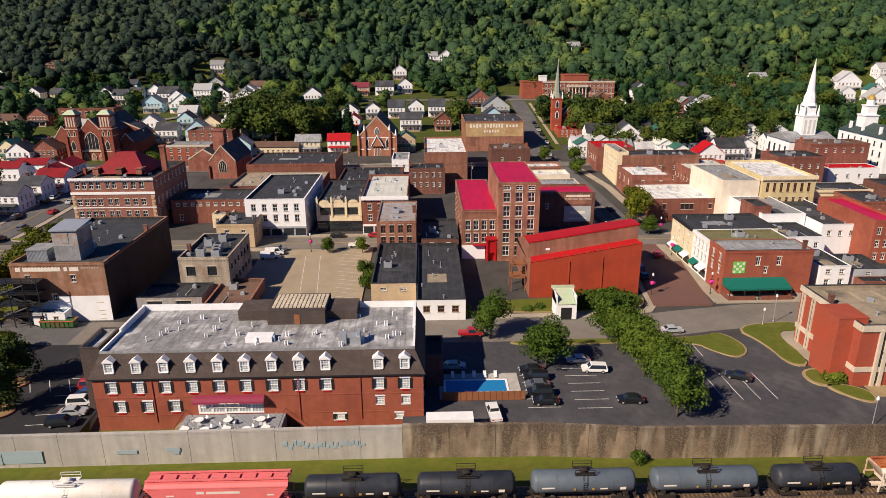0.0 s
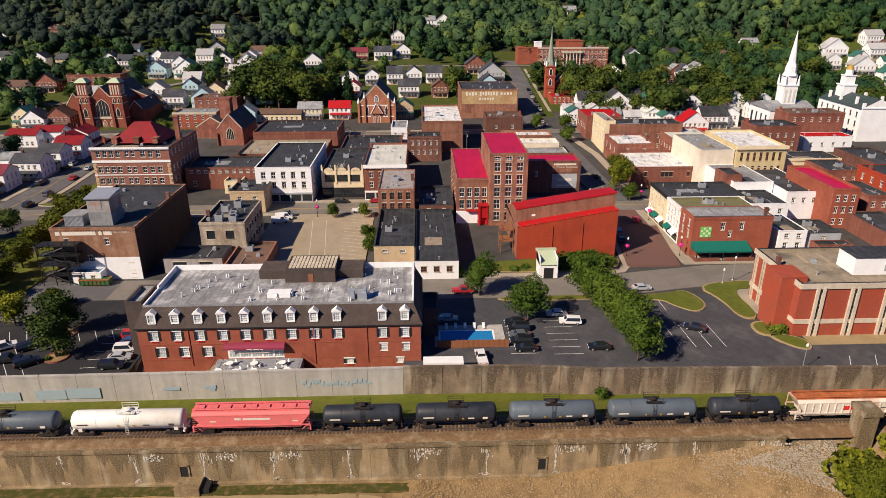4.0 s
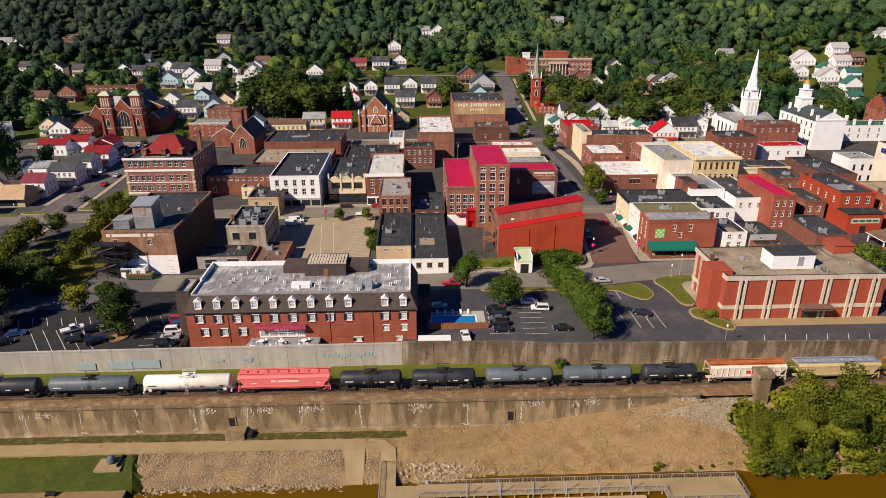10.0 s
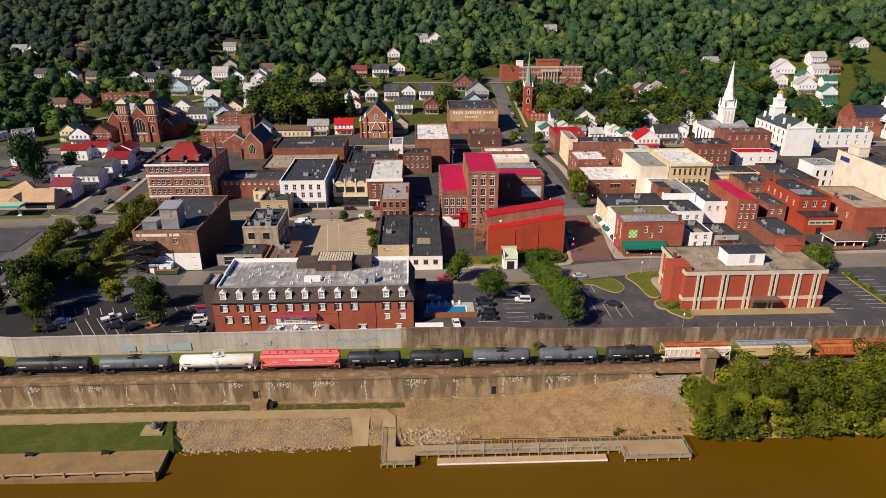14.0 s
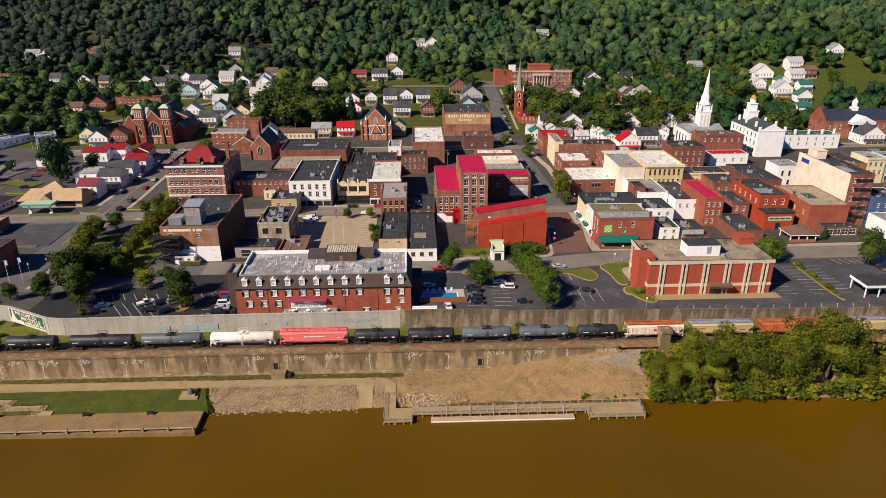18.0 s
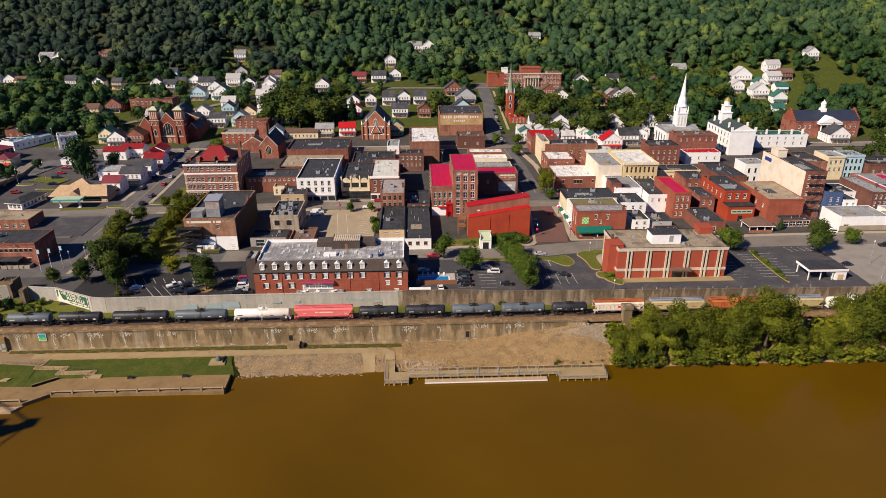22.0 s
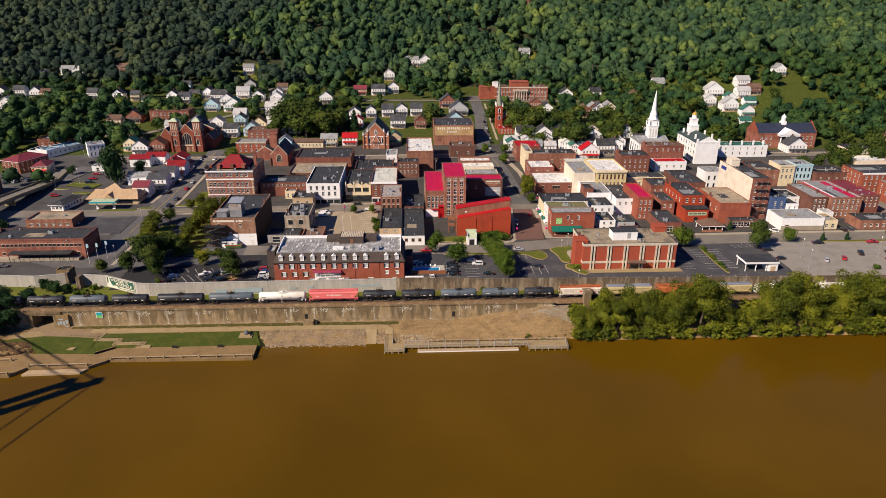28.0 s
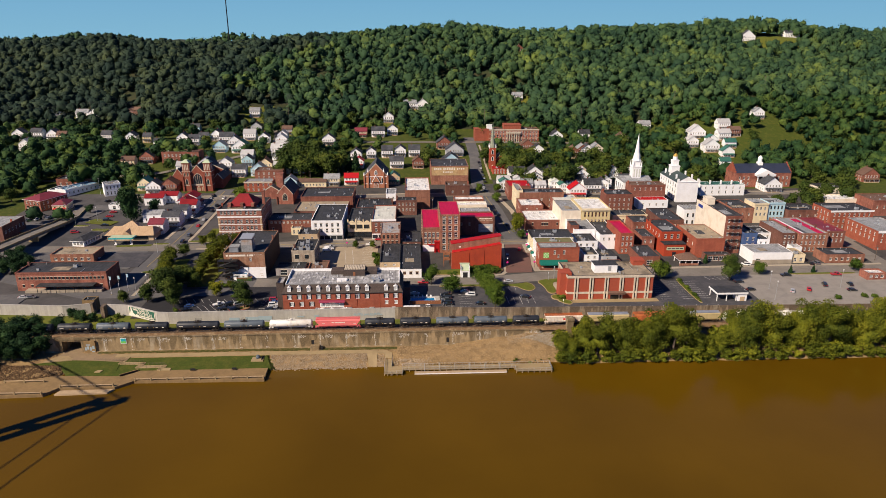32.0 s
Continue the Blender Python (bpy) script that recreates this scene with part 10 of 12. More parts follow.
for k in range(10):
    m_ = "tank_white" if k == 4 else ("tank_grey" if k % 3 == 1 else "tank_black")
    tank_car(-95.4 - 15.6 * (k + 1), -95.4 - 15.6 * k - 1.2, m_, {"tank_white": "white railway tank car with ladder", "tank_grey": "dusty grey railway tank car", "tank_black": "plain black railway tank car"}[m_] + " on the western stretch", m_ == "tank_white")

# ---- waterfront ----
ribbon("path", [(-116, -32.0), (-100, -32.2), (-60, -32.3), (-24, -32.5), (-10, -32.7), (-7.0, -33.2), (-5.6, -34.6), (-5.5, -37.0)], 3.0, "concrete", "curving concrete riverside footpath", "path", lift=0.12, step=1.5)
ramp_ = Shape()
us = [(-14.6, -33.6, -4.5), (-14.0, -36.0, -5.0), (-13.5, -40.0, -6.55), (-13.4, -43.2, -7.5)]
for (x0, y0, z0), (x1, y1, z1) in zip(us, us[1:]):
    w0, w1 = (4.6, 3.9) if y0 > -34 else (3.9, 3.4) if y0 > -37 else (3.4, 3.2)
    ramp_.face([(x0, y0, z0), (x1, y1, z1), (x1 + w1, y1, z1), (x0 + w0, y0, z0)])
    ramp_.face([(x0, y0, z0), (x0, y0, z0 - 1.0), (x1, y1, z1 - 1.0), (x1, y1, z1)])
    ramp_.face([(x0 + w0, y0, z0), (x1 + w1, y1, z1), (x1 + w1, y1, z1 - 1.0), (x0 + w0, y0, z0 - 1.0)])
solid("ramp", ramp_, "concrete", "concrete boat ramp sloping into the water", "ramp", kind="structure")
lawn_ = Shape()
for k in range(30):
    x0, x1 = -112 + 2 * k, -110 + 2 * k
    for q in range(4):
        def at(x, v):
            e = 0.0 if x < -53 else (3.0 * (1 - v))
            return (x - e, -34.1 - 8.5 * v, -4.68 - 1.1 * v)
        lawn_.face([at(x0, q / 4), at(x0, (q + 1) / 4), at(x1, (q + 1) / 4), at(x1, q / 4)])
    lawn_.face([at(x0, 1), (x0, -42.6, -7.0), (x1, -42.6, -7.0), at(x1, 1)])
for q in range(4):
    (xa, ya, za), (xb, yb, zb) = at(-52, q / 4), at(-52, (q + 1) / 4)
    lawn_.face([(xa, ya, za), (xb, yb, zb), (xb + 2.4, yb - 0.3, -7.1), (xa + 2.2, ya - 0.3, gz(xa + 2.2, ya - 0.3) - 0.05)])
solid("lawn", lawn_, "grass", "mown riverside lawn sloping to the promenade", "lawn", kind="structure")


def sheet(name, poly, z, fall, mat, label, category, skirt=0.9):
    """A level or evenly sloping piece of ground with sides of its own; fall is metres down for each metre towards the river."""
    pts = [(x, y, z + fall * (y + 34.1)) for x, y in poly]
    sh = Shape().face(pts)
    for p, q in zip(pts, pts[1:] + pts[:1]):
        sh.face([p, (p[0], p[1], p[2] - skirt), (q[0], q[1], q[2] - skirt), q])
    return solid(name, sh, mat, label, category, kind="structure")


sheet("lawn", [(-112, -42.6), (-103.2, -42.7), (-108.7, -46.5), (-129.6, -45.6), (-131.4, -43.0), (-134, -40.2), (-139, -38.2), (-147, -37.2), (-142.8, -36.4), (-132.4, -34.9), (-123, -35.5), (-112, -36.8)], -4.64, 0.118, "grass", "mown riverside lawn beside the zigzag ramp", "lawn")
sheet("pavement", [(-112, -36.8), (-123, -35.5), (-132.4, -34.9), (-142.6, -36.3), (-140.5, -33.0), (-138.6, -29.6), (-138.4, -19.95), (-131.2, -19.95), (-131.0, -28.6), (-129.6, -29.6), (-125.4, -29.6), (-120, -30.3), (-109.6, -30.9), (-109.6, -34.0)], -4.56, 0.0, "path_brown", "worn brown concrete paving in front of the underpass", "pavement")
sheet("path", [(-142.6, -36.4), (-132.2, -35.1), (-131.9, -34.0), (-135.2, -31.6), (-139.6, -31.8)], -4.53, 0.0, "concrete", "paler concrete path towards the western bank", "path")
zg = thing("ramp", pose(0, 0, 0), "zigzag concrete ramp through the lawn with handrails", "ramp", kind="structure")
ZIG = [(-110.6, -34.0), (-111.9, -37.6), (-103.2, -38.1), (-104.2, -40.4), (-94.2, -40.3), (-95.2, -42.2), (-91.8, -42.3)]
for (x0, y0), (x1, y1) in zip(ZIG, ZIG[1:]):
    d = Vector((x1 - x0, y1 - y0, 0)).normalized()
    n_ = Vector((-d.y, d.x, 0)) * 0.8
    ends_ = [Vector((x0, y0, 0)) - d * 0.8 + n_, Vector((x1, y1, 0)) + d * 0.8 + n_, Vector((x1, y1, 0)) + d * 0.8 - n_, Vector((x0, y0, 0)) - d * 0.8 - n_]
    top = [(p.x, p.y, -4.50 + 0.124 * (p.y + 34.1)) for p in ends_]
    sh = Shape().face(top[::-1])
    for p, q in zip(top, top[1:] + top[:1]):
        sh.face([p, q, (q[0], q[1], q[2] - 0.7), (p[0], p[1], p[2] - 0.7)])
    part("flight", sh, "concrete", zg)
RAILS = [((-123, -35.5), (-112.4, -36.7)), ((-111.5, -38.5), (-104.6, -38.95)), ((-102.4, -41.2), (-95.6, -41.15)), ((-103, -37.3), (-110.2, -36.9)), ((-94.0, -39.4), (-102.0, -39.5))]
for (x0, y0), (x1, y1) in RAILS:
    rl = Shape()
    zt = lambda y: -4.45 + 0.12 * (y + 34.1)
    k = int(math.hypot(x1 - x0, y1 - y0) / 1.5)
    for q in range(k + 1):
        u, v = x0 + (x1 - x0) * q / k, y0 + (y1 - y0) * q / k
        rl.box(u - 0.025, u + 0.025, v - 0.025, v + 0.025, zt(v) - 0.4, zt(v) + 0.95)
    for h in (0.5, 0.95):
        rl.tube((x0, y0, zt(y0) + h), (x1, y1, zt(y1) + h), 0.025, n=5)
    part("handrail", rl, "bark", zg, "brown metal handrail")
sheet("concrete_pad", [(-119.9, -43.6), (-117.6, -43.7), (-116.9, -42.5), (-118.8, -42.4)], -4.50, 0.098, "concrete", "small concrete pad in the lawn", "pad")
kw_ = thing("kerb_wall", pose(-108.9, -46.6, -6.0, 0, 0, math.degrees(math.atan2(3.9, 5.6))), "dark low retaining kerb between lawn and promenade", "kerb", kind="structure")
part("wall", Shape().box(0, 6.8, -0.15, 0.15, -0.4, 0.75), "black_iron", kw_)
part("cap", Shape().box(-0.05, 6.85, -0.2, 0.2, 0.75, 0.83), "concrete_dark", kw_)
ribbon("grass_strip", [(-124.5, -28.9), (-60, -29.4), (-2, -30.0)], 2.0, "weeds", "patchy strip of weeds under the railway wall", "lawn", lift=0.12, step=3)
slab("promenade", [(-102, -50.5), (-52.8, -51.2), (-53.0, -42.5), (-102, -42.2)], -8.5, -5.85, "concrete_dark", "concrete riverside promenade deck", "promenade")
slab("promenade", [(-170, -60), (-131.7, -59), (-128, -54.4), (-107.5, -54.8), (-102, -50.4), (-102, -42.2), (-108, -46.6), (-131, -45.3), (-150, -50), (-170, -56)], -8.5, -5.9, "concrete_dark", "lower concrete promenade deck", "promenade")
slab("promenade", [(-128, -58.4), (-109, -57.8), (-107.5, -55.4), (-127, -55.6)], -8.2, -6.35, "wood_pale", "floating timber landing", "landing")
rail_ = thing("promenade_railing", pose(0, 0, -5.85), "pale concrete post and beam promenade railing", "railing", kind="structure")
for k in range(9):
    u = -101.6 + 6.05 * k
    part("post", Shape().box(u - 0.22, u + 0.22, -50.75, -50.3, 0, 1.15), "concrete", rail_)
    if k < 8:
        part("beam", Shape().box(u + 0.22, u + 5.83, -50.65, -50.4, 0.75, 0.98), "wood_pale", rail_)
for x0, x1, yy, n_ in ((-127.6, -108.2, -54.2, 3), (-170, -132.2, -58.8, 4), (-150, -135.6, -50.0, 2)):
    for k in range(n_ + 1):
        u = x0 + (x1 - x0) * k / n_
        part("post", Shape().box(u - 0.22, u + 0.22, yy - 0.2, yy + 0.2, 0, 1.1), "concrete", rail_)
        if k < n_:
            part("beam", Shape().box(u + 0.22, u + (x1 - x0) / n_ - 0.22, yy - 0.12, yy + 0.12, 0.7, 0.95), "wood_pale", rail_)
for x in (-66, -82):
    b = thing("bench", pose(x, -43.6, -5.85), "dark slatted park bench on the promenade", "bench", "promenade benches")
    part("seat", Shape().box(-0.9, 0.9, -0.25, 0.25, 0.42, 0.48), "black_iron", b)
    part("backrest", Shape().box(-0.9, 0.9, 0.22, 0.28, 0.48, 0.95), "black_iron", b)
    for u in (-0.8, 0.8):
        part("leg", Shape().box(u - 0.04, u + 0.04, -0.22, 0.22, 0, 0.42), "black_iron", b)
an = thing("monument", pose(-58.2, -36.0, -4.84), "grey bell-shaped riverside monument on a concrete pad", "monument")
part("pad", Shape().box(-2.4, 2.4, -2.4, 2.4, -1.0, 0.05), "concrete", an)
part("bell", Shape().lathe((0, 0, 0.05), [(0.8, 0), (0.95, 0.3), (0.8, 0.8), (0.55, 1.2), (0.2, 1.45)], 12), "tank_grey", an)
part("arm", Shape().box(1.6, 1.8, -1.6, 1.6, 0.05, 0.6), "black_iron", an)
# pier: deck on posts, mesh railing, floating dock
pier = thing("pier", pose(0, 0, -5.9), "timber and concrete fishing pier with mesh railings", "pier", kind="structure")
DECKS = (("deck", -7.0, -4.0, -49.0, -36.5), ("deck", -4.0, 0.3, -49.0, -43.4), ("deck", 0.3, 45, -46.2, -43.2), ("deck", 45, 59.5, -49.0, -43.2))
for nm, a_, b_, c_, d_ in DECKS:
    part(nm, Shape().box(a_, b_, c_, d_, -0.3, 0.0), "concrete", pier)
    k = max(2, int((b_ - a_) / 2.4))
    for q in range(k + 1):
        part("pile", Shape().tube((a_ + 0.2 + (b_ - a_ - 0.4) * q / k, c_ + 0.25, -4), (a_ + 0.2 + (b_ - a_ - 0.4) * q / k, c_ + 0.25, -0.3), 0.16, n=7), "wood_pale", pier)


def mesh_rail(x0, y0, x1, y1):
    d = math.hypot(x1 - x0, y1 - y0)
    a = math.degrees(math.atan2(y1 - y0, x1 - x0))
    sh = Shape().box(0, d, -0.03, 0.03, 1.02, 1.08).box(0, d, -0.02, 0.02, 0.1, 0.14)
    for k in range(int(d / 0.3) + 1):
        sh.box(k * 0.3 - 0.012, k * 0.3 + 0.012, -0.012, 0.012, 0.1, 1.05)
    for k in range(int(d / 2.4) + 1):
        sh.box(k * 2.4 - 0.05, k * 2.4 + 0.05, -0.05, 0.05, 0, 1.12)
    part("railing", sh, "steel", pier, m=pose(x0, y0, 0, 0, 0, a))


for q in ((0.3, -43.3, 45, -43.3), (0.3, -46.1, 45, -46.1), (45, -43.3, 59.4, -43.3), (45, -48.9, 59.4, -48.9), (59.4, -48.9, 59.4, -43.3), (-6.9, -48.9, 0.3, -48.9), (-6.9, -48.9, -6.9, -37), (-4.0, -43.4, -4.0, -37), (45, -48.9, 45, -46.1)):
    mesh_rail(*q)
fl = thing("floating_dock", pose(5, -48.6, -6.75), "grey floating boat dock alongside the pier", "dock")
part("deck", Shape().box(0, 36.5, 0, 1.9, -0.2, 0.25), "wood_pale", fl)
part("edge", Shape().box(0, 36.5, -0.08, 0, 0.0, 0.3), "trim", fl)
for k in range(8):
    part("float", Shape().box(0.6 + k * 4.7, 3.4 + k * 4.7, 0.15, 1.75, -0.6, -0.2), "black_iron", fl)
for k in range(6):
    part("strut", Shape().tube((4 + k * 6, 1.9, 0.9), (4 + k * 6, 5.2, 1.7), 0.06, n=5).tube((4 + k * 6, 2.4, -0.6), (4 + k * 6, 2.4, 3.6), 0.09, n=6), "steel", fl)
# riprap and broken concrete along the water
rk = np.random.default_rng(11)
stones = []
for k in range(4):
    sh = Shape()
    base_ = [Vector((rk.uniform(-1, 1), rk.uniform(-1, 1), rk.uniform(-1, 1))).normalized() for _ in range(8)]
    bm = bmesh.new()
    for v in base_:
        bm.verts.new((v.x * rk.uniform(0.7, 1.0), v.y * rk.uniform(0.7, 1.0), v.z * rk.uniform(0.4, 0.7)))
    bmesh.ops.convex_hull(bm, input=bm.verts)
    bmesh.ops.delete(bm, geom=[v for v in bm.verts if not v.link_faces], context="VERTS")
    bm.verts.ensure_lookup_table()
    bm.verts.index_update()
    stones.append((np.array([v.co[:] for v in bm.verts]), [[v.index for v in f.verts] for f in bm.faces]))
    bm.free()


def scatter_stones(name, label, n, where, size, mat="rock"):
    sh = Shape()
    for _ in range(n):
        x, y = where()
        s = size[0] + (size[1] - size[0]) * rk.random() ** 2
        a = rk.random() * 6.28
        vs, fs = stones[int(rk.integers(0, 4))]
        c, sn = math.cos(a), math.sin(a)
        b0 = len(sh.v)
        z = gz(x, y)
        for v in vs * s:
            sh.v.append((x + v[0] * c - v[1] * sn, y + v[0] * sn + v[1] * c, z + v[2] + 0.12 * s))
        for f in fs:
            sh.f.append(tuple(b0 + i for i in f))
            sh.s.append(0)
    return solid(name, sh, mat, label, "stones", kind="stuff")


def riprap_spot(x0, x1, y0, y1):
    """A place on the stone slope, whose western edge runs out towards the water."""
    v = rk.random()
    a = x0 + 1.5 * v
    return a + (x1 - a) * rk.random(), y0 + (y1 - y0) * v


scatter_stones("riprap", "pale riprap stones on the bank beside the footpath", 9000, lambda: riprap_spot(-53.5, -14.2, -34.0, -42.4), (0.10, 0.34))
scatter_stones("riprap", "small patch of stones beside the boat ramp", 420, lambda: (rk.uniform(-10.0, -7.4), rk.uniform(-41.5, -34.8)), (0.10, 0.34))
scatter_stones("riprap", "larger broken stones along the waterline", 460, lambda: (rk.uniform(-53, -14), rk.uniform(-43.4, -41.4)), (0.3, 0.8))
scatter_stones("rubble", "scattered stones on the bare bank", 1300, lambda: (rk.uniform(-4, 62), rk.uniform(-40.5, -28.4)), (0.06, 0.24))
scatter_stones("rubble", "heap of broken concrete by the pier", 260, lambda: (rk.normal(4, 4), rk.uniform(-41.5, -37.5)), (0.3, 0.9))
scatter_stones("rubble", "pale rock fill at the end of the retaining wall", 1500, lambda: (rk.uniform(44, 66), rk.uniform(-33, -25)), (0.12, 0.4))


def west_spot():
    """A place on the rock heap of the western bank, round at its eastern end."""
    v = rk.random()
    return -165 + (33.2 - 6.5 * abs(2 * v - 0.75) ** 2.2) * rk.random() ** 0.8, -37.6 - 9.6 * v


scatter_stones("riprap", "brown weedy rocks on the western bank", 3000, west_spot, (0.16, 0.62), "rock_brown")
# old concrete pier stump among the trees, culvert and stair at the railway wall
ps_ = thing("concrete_pier", pose(71, -26.5, 0), "tall weathered concrete pier stump", "pier stump")
part("shaft", Shape().box(-1.3, 1.3, -1.4, 1.4, -5, 5.4), "wall_rail", ps_)
part("cap", Shape().box(-1.6, 1.6, -1.7, 1.7, 5.4, 6.2), "wall_rail", ps_)
for x in (-37.2, 19.2):
    cv = thing("culvert", pose(x, -27.9, 0), "dark drainage doorway in the railway wall", "culvert")
    # flat black slab on the wall, in place of shade inside the doorway
    part("opening", Shape().box(-0.6, 0.6, -0.06, 0.0, -3.4, -1.2), "black_iron", cv)
    part("surround", Shape().box(-0.85, -0.6, -0.14, 0, -3.4, -1.0).box(0.6, 0.85, -0.14, 0, -3.4, -1.0).box(-0.85, 0.85, -0.14, 0, -1.2, -0.95), "wall_rail", cv)
hw = thing("headwall", pose(-35.5, -28.6, -4.6), "sloping concrete culvert headwall", "headwall")
part("block", Shape().prism([(-2.6, -2.2), (1.2, -2.2), (1.2, 0.6), (-2.6, 0.6)], -0.5, 1.4), "wall_rail", hw)
part("grate", Shape().box(1.2, 2.6, -1.8, 0.3, -0.3, 0.9), "black_iron", hw)
# pale lime stains and overpaint patches on the walls
rs_ = np.random.default_rng(5)
ls = Shape()
for k in range(17):
    x = -122 + 11.04 * k + rs_.uniform(-0.4, 0.4)
    y = -27.935
    big = rs_.random()
    z, u = 1.45 - 0.9 * rs_.random(), x
    end = -4.2 + 3.2 * rs_.random() ** 2
    while z > end:
        h, w = rs_.uniform(0.15, 0.55), rs_.uniform(0.03, 0.10 + 0.10 * big)
        u += rs_.normal(0, 0.05)
        ls.box(u - w, u + w * rs_.uniform(0.4, 1.2), y, y + 0.02, z - h, z)
        z -= h * rs_.uniform(0.7, 1.25)
    for _ in range(int(26 * big)):
        v, zz, w = x + rs_.normal(0, 0.5), rs_.uniform(-0.4, 1.4), rs_.uniform(0.02, 0.07)
        ls.box(v - w, v + w, y, y + 0.02, zz - rs_.uniform(0.15, 0.9), zz)
    for _ in range(12):
        v, zz, w = x + rs_.normal(0, 0.35), -4.2 + abs(rs_.normal(0, 0.25)), rs_.uniform(0.05, 0.22)
        ls.box(v - w, v + w, y, y + 0.02, zz - 0.12, zz)
    if big > 0.5:
        u0 = x + rs_.uniform(1.0, 4.0)
        for _ in range(34):
            v, zz, w = u0 + rs_.uniform(-1.6, 1.6), 0.6 + rs_.normal(0, 0.35), rs_.uniform(0.03, 0.14)
            ls.box(v - w, v + w, y, y + 0.018, zz - rs_.uniform(0.08, 0.5), zz)
tagged(part("lime_stain", ls, "white_stain", rw, "pale lime stains running down the joints"), kind="stuff")
bp_ = Shape()
for x0, x1, z0, z1 in ((-75.5, -71.0, 0.3, 2.0), (-68.4, -63.0, 0.3, 2.2), (-62.9, -57.0, 0.4, 2.5), (-46, -43, 1.6, 2.2), (-38.6, -36.6, 1.8, 2.5), (-37.8, -36.8, 1.3, 1.8)):
    y = -10.3 - 0.7 * (-3.2 - x0) / 77 - 0.36
    bp_.box(x0, x1, y, y + 0.05, z0, z1)
for k in range(26):
    x0 = -21.5 + 0.48 * k
    y = -10.3 - 0.7 * (-3.2 - x0) / 77 - 0.30
    z = 1.5 + 0.8 * rs_.random()
    bp_.box(x0, x0 + rs_.uniform(0.3, 0.7), y, y + 0.04, z, z + rs_.uniform(0.3, 1.0))
part("overpaint", bp_, "blue_patch", fw, "blue-grey overpainted patches")
# painted welcome sign on the wall's bend
am = math.degrees(math.atan2(-8.1, 15.5))
sg = thing("mural", pose(-121.5, -2.5, 0, 0, 0, am), "dark green painted welcome mural on the floodwall", "mural")
part("panel", Shape().box(0.3, 16.09, -0.38, -0.29, 0.4, 4.95), "sign_green", sg)
part("border", Shape().box(0.3, 16.09, -0.41, -0.38, 0.4, 0.75).box(0.3, 16.09, -0.41, -0.38, 4.75, 4.95).box(0.3, 0.64, -0.41, -0.38, 0.75, 4.75).box(15.81, 16.09, -0.41, -0.38, 0.75, 4.75), "letter_pale", sg)
part("pale_silhouette", Shape().face([(0.75, -0.40, 0.75), (6.68, -0.40, 0.75), (6.46, -0.40, 1.4), (4.89, -0.40, 1.7), (4.0, -0.40, 1.3), (3.1, -0.40, 1.9), (2.43, -0.40, 3.2), (2.09, -0.40, 4.7), (1.64, -0.40, 4.7), (1.42, -0.40, 2.6), (0.75, -0.40, 1.5)]), "letter_pale", sg, "pale painted silhouette of bridge and hills")
sb_ = thing("sign_board", pose(-114.1, -28.0, 0.0), "small green and blue picture panel on the railway wall", "sign")
part("board", Shape().box(-1.2, 1.2, -0.08, 0, -1.2, 1.3), "trim", sb_)
part("picture", Shape().box(-1.05, 1.05, -0.1, -0.08, -1.05, 1.15), "teal", sb_)
part("hills", Shape().face([(-1.05, -0.11, -1.05), (1.05, -0.11, -1.05), (1.05, -0.11, -0.4), (0.3, -0.11, 0.2), (-0.3, -0.11, -0.3), (-0.7, -0.11, 0.1), (-1.05, -0.11, -0.2)]), "quilt_green", sb_)


def words(owner, text, size, mat, m, label="painted lettering", bold=0.0):
    cu_ = bpy.data.curves.new("lettering", "FONT")
    cu_.body, cu_.size, cu_.extrude, cu_.offset = text, size, 0.008, bold
    ob = new("lettering", cu_)
    dg = bpy.context.evaluated_depsgraph_get()
    me = bpy.data.meshes.new_from_object(ob.evaluated_get(dg))
    bpy.data.objects.remove(ob)
    me.materials.clear()
    me.materials.append(MAT[mat])
    ob = new("lettering", me)
    ob.parent = owner
    ob.matrix_basis = m @ pose(0, 0, 0, 90)
    return tagged(ob, label)


words(sg, "WELCOME TO", 1.5, "letter_pale", pose(3.0, -0.42, 3.45), "pale painted welcome lettering", 0.025)
words(sg, "MAYSVILLE", 1.85, "letter_pale", pose(5.5, -0.42, 1.95), "pale painted town name", 0.035)
for k in range(14):
    part("small_lettering", Shape().box(7.0 + 0.6 * k, 7.0 + 0.6 * k + (0.48 if k % 5 else 0.28), -0.41, -0.38, 1.0, 1.6), "letter_pale", sg)
for k, (u0, u1) in enumerate(((1.2, 2.3), (2.8, 11.0), (11.7, 12.5), (12.9, 14.9))):
    part("painted_lettering", Shape().box(u0, u1, -0.04, 0.0, 11.9, 12.9), "letter_pale", wh, "faded pale painted name band")
words(wh, "GRAIN & SEEDS", 0.55, "letter_pale", pose(15.4, -0.02, 12.5))
for u0, u1, z0, z1 in ((2.6, 8.8, 11.6, 13.4), (9.8, 19.4, 11.6, 13.6), (20.4, 26.8, 11.8, 13.2), (9.5, 17.5, 9.3, 10.6)):
    k = max(3, int((u1 - u0) / 1.3))
    for q in range(k):
        a_ = u0 + (u1 - u0) * q / k
        part("painted_lettering", Shape().box(a_, a_ + (u1 - u0) / k * 0.62, -0.08, -0.05, z0 + 0.25 * (q % 2), z1 - 0.2 * (q % 3 == 1)), "letter_pale", fb)
cl_ = [o_ for o_ in scene.objects if o_.get("label") == "brick building with painted clothing advertisement"][0]
part("painted_panel", Shape().box(13.4, 22.6, -0.05, 0, 7.6, 11.0), "brick_old", cl_, "faded brown painted advertisement")
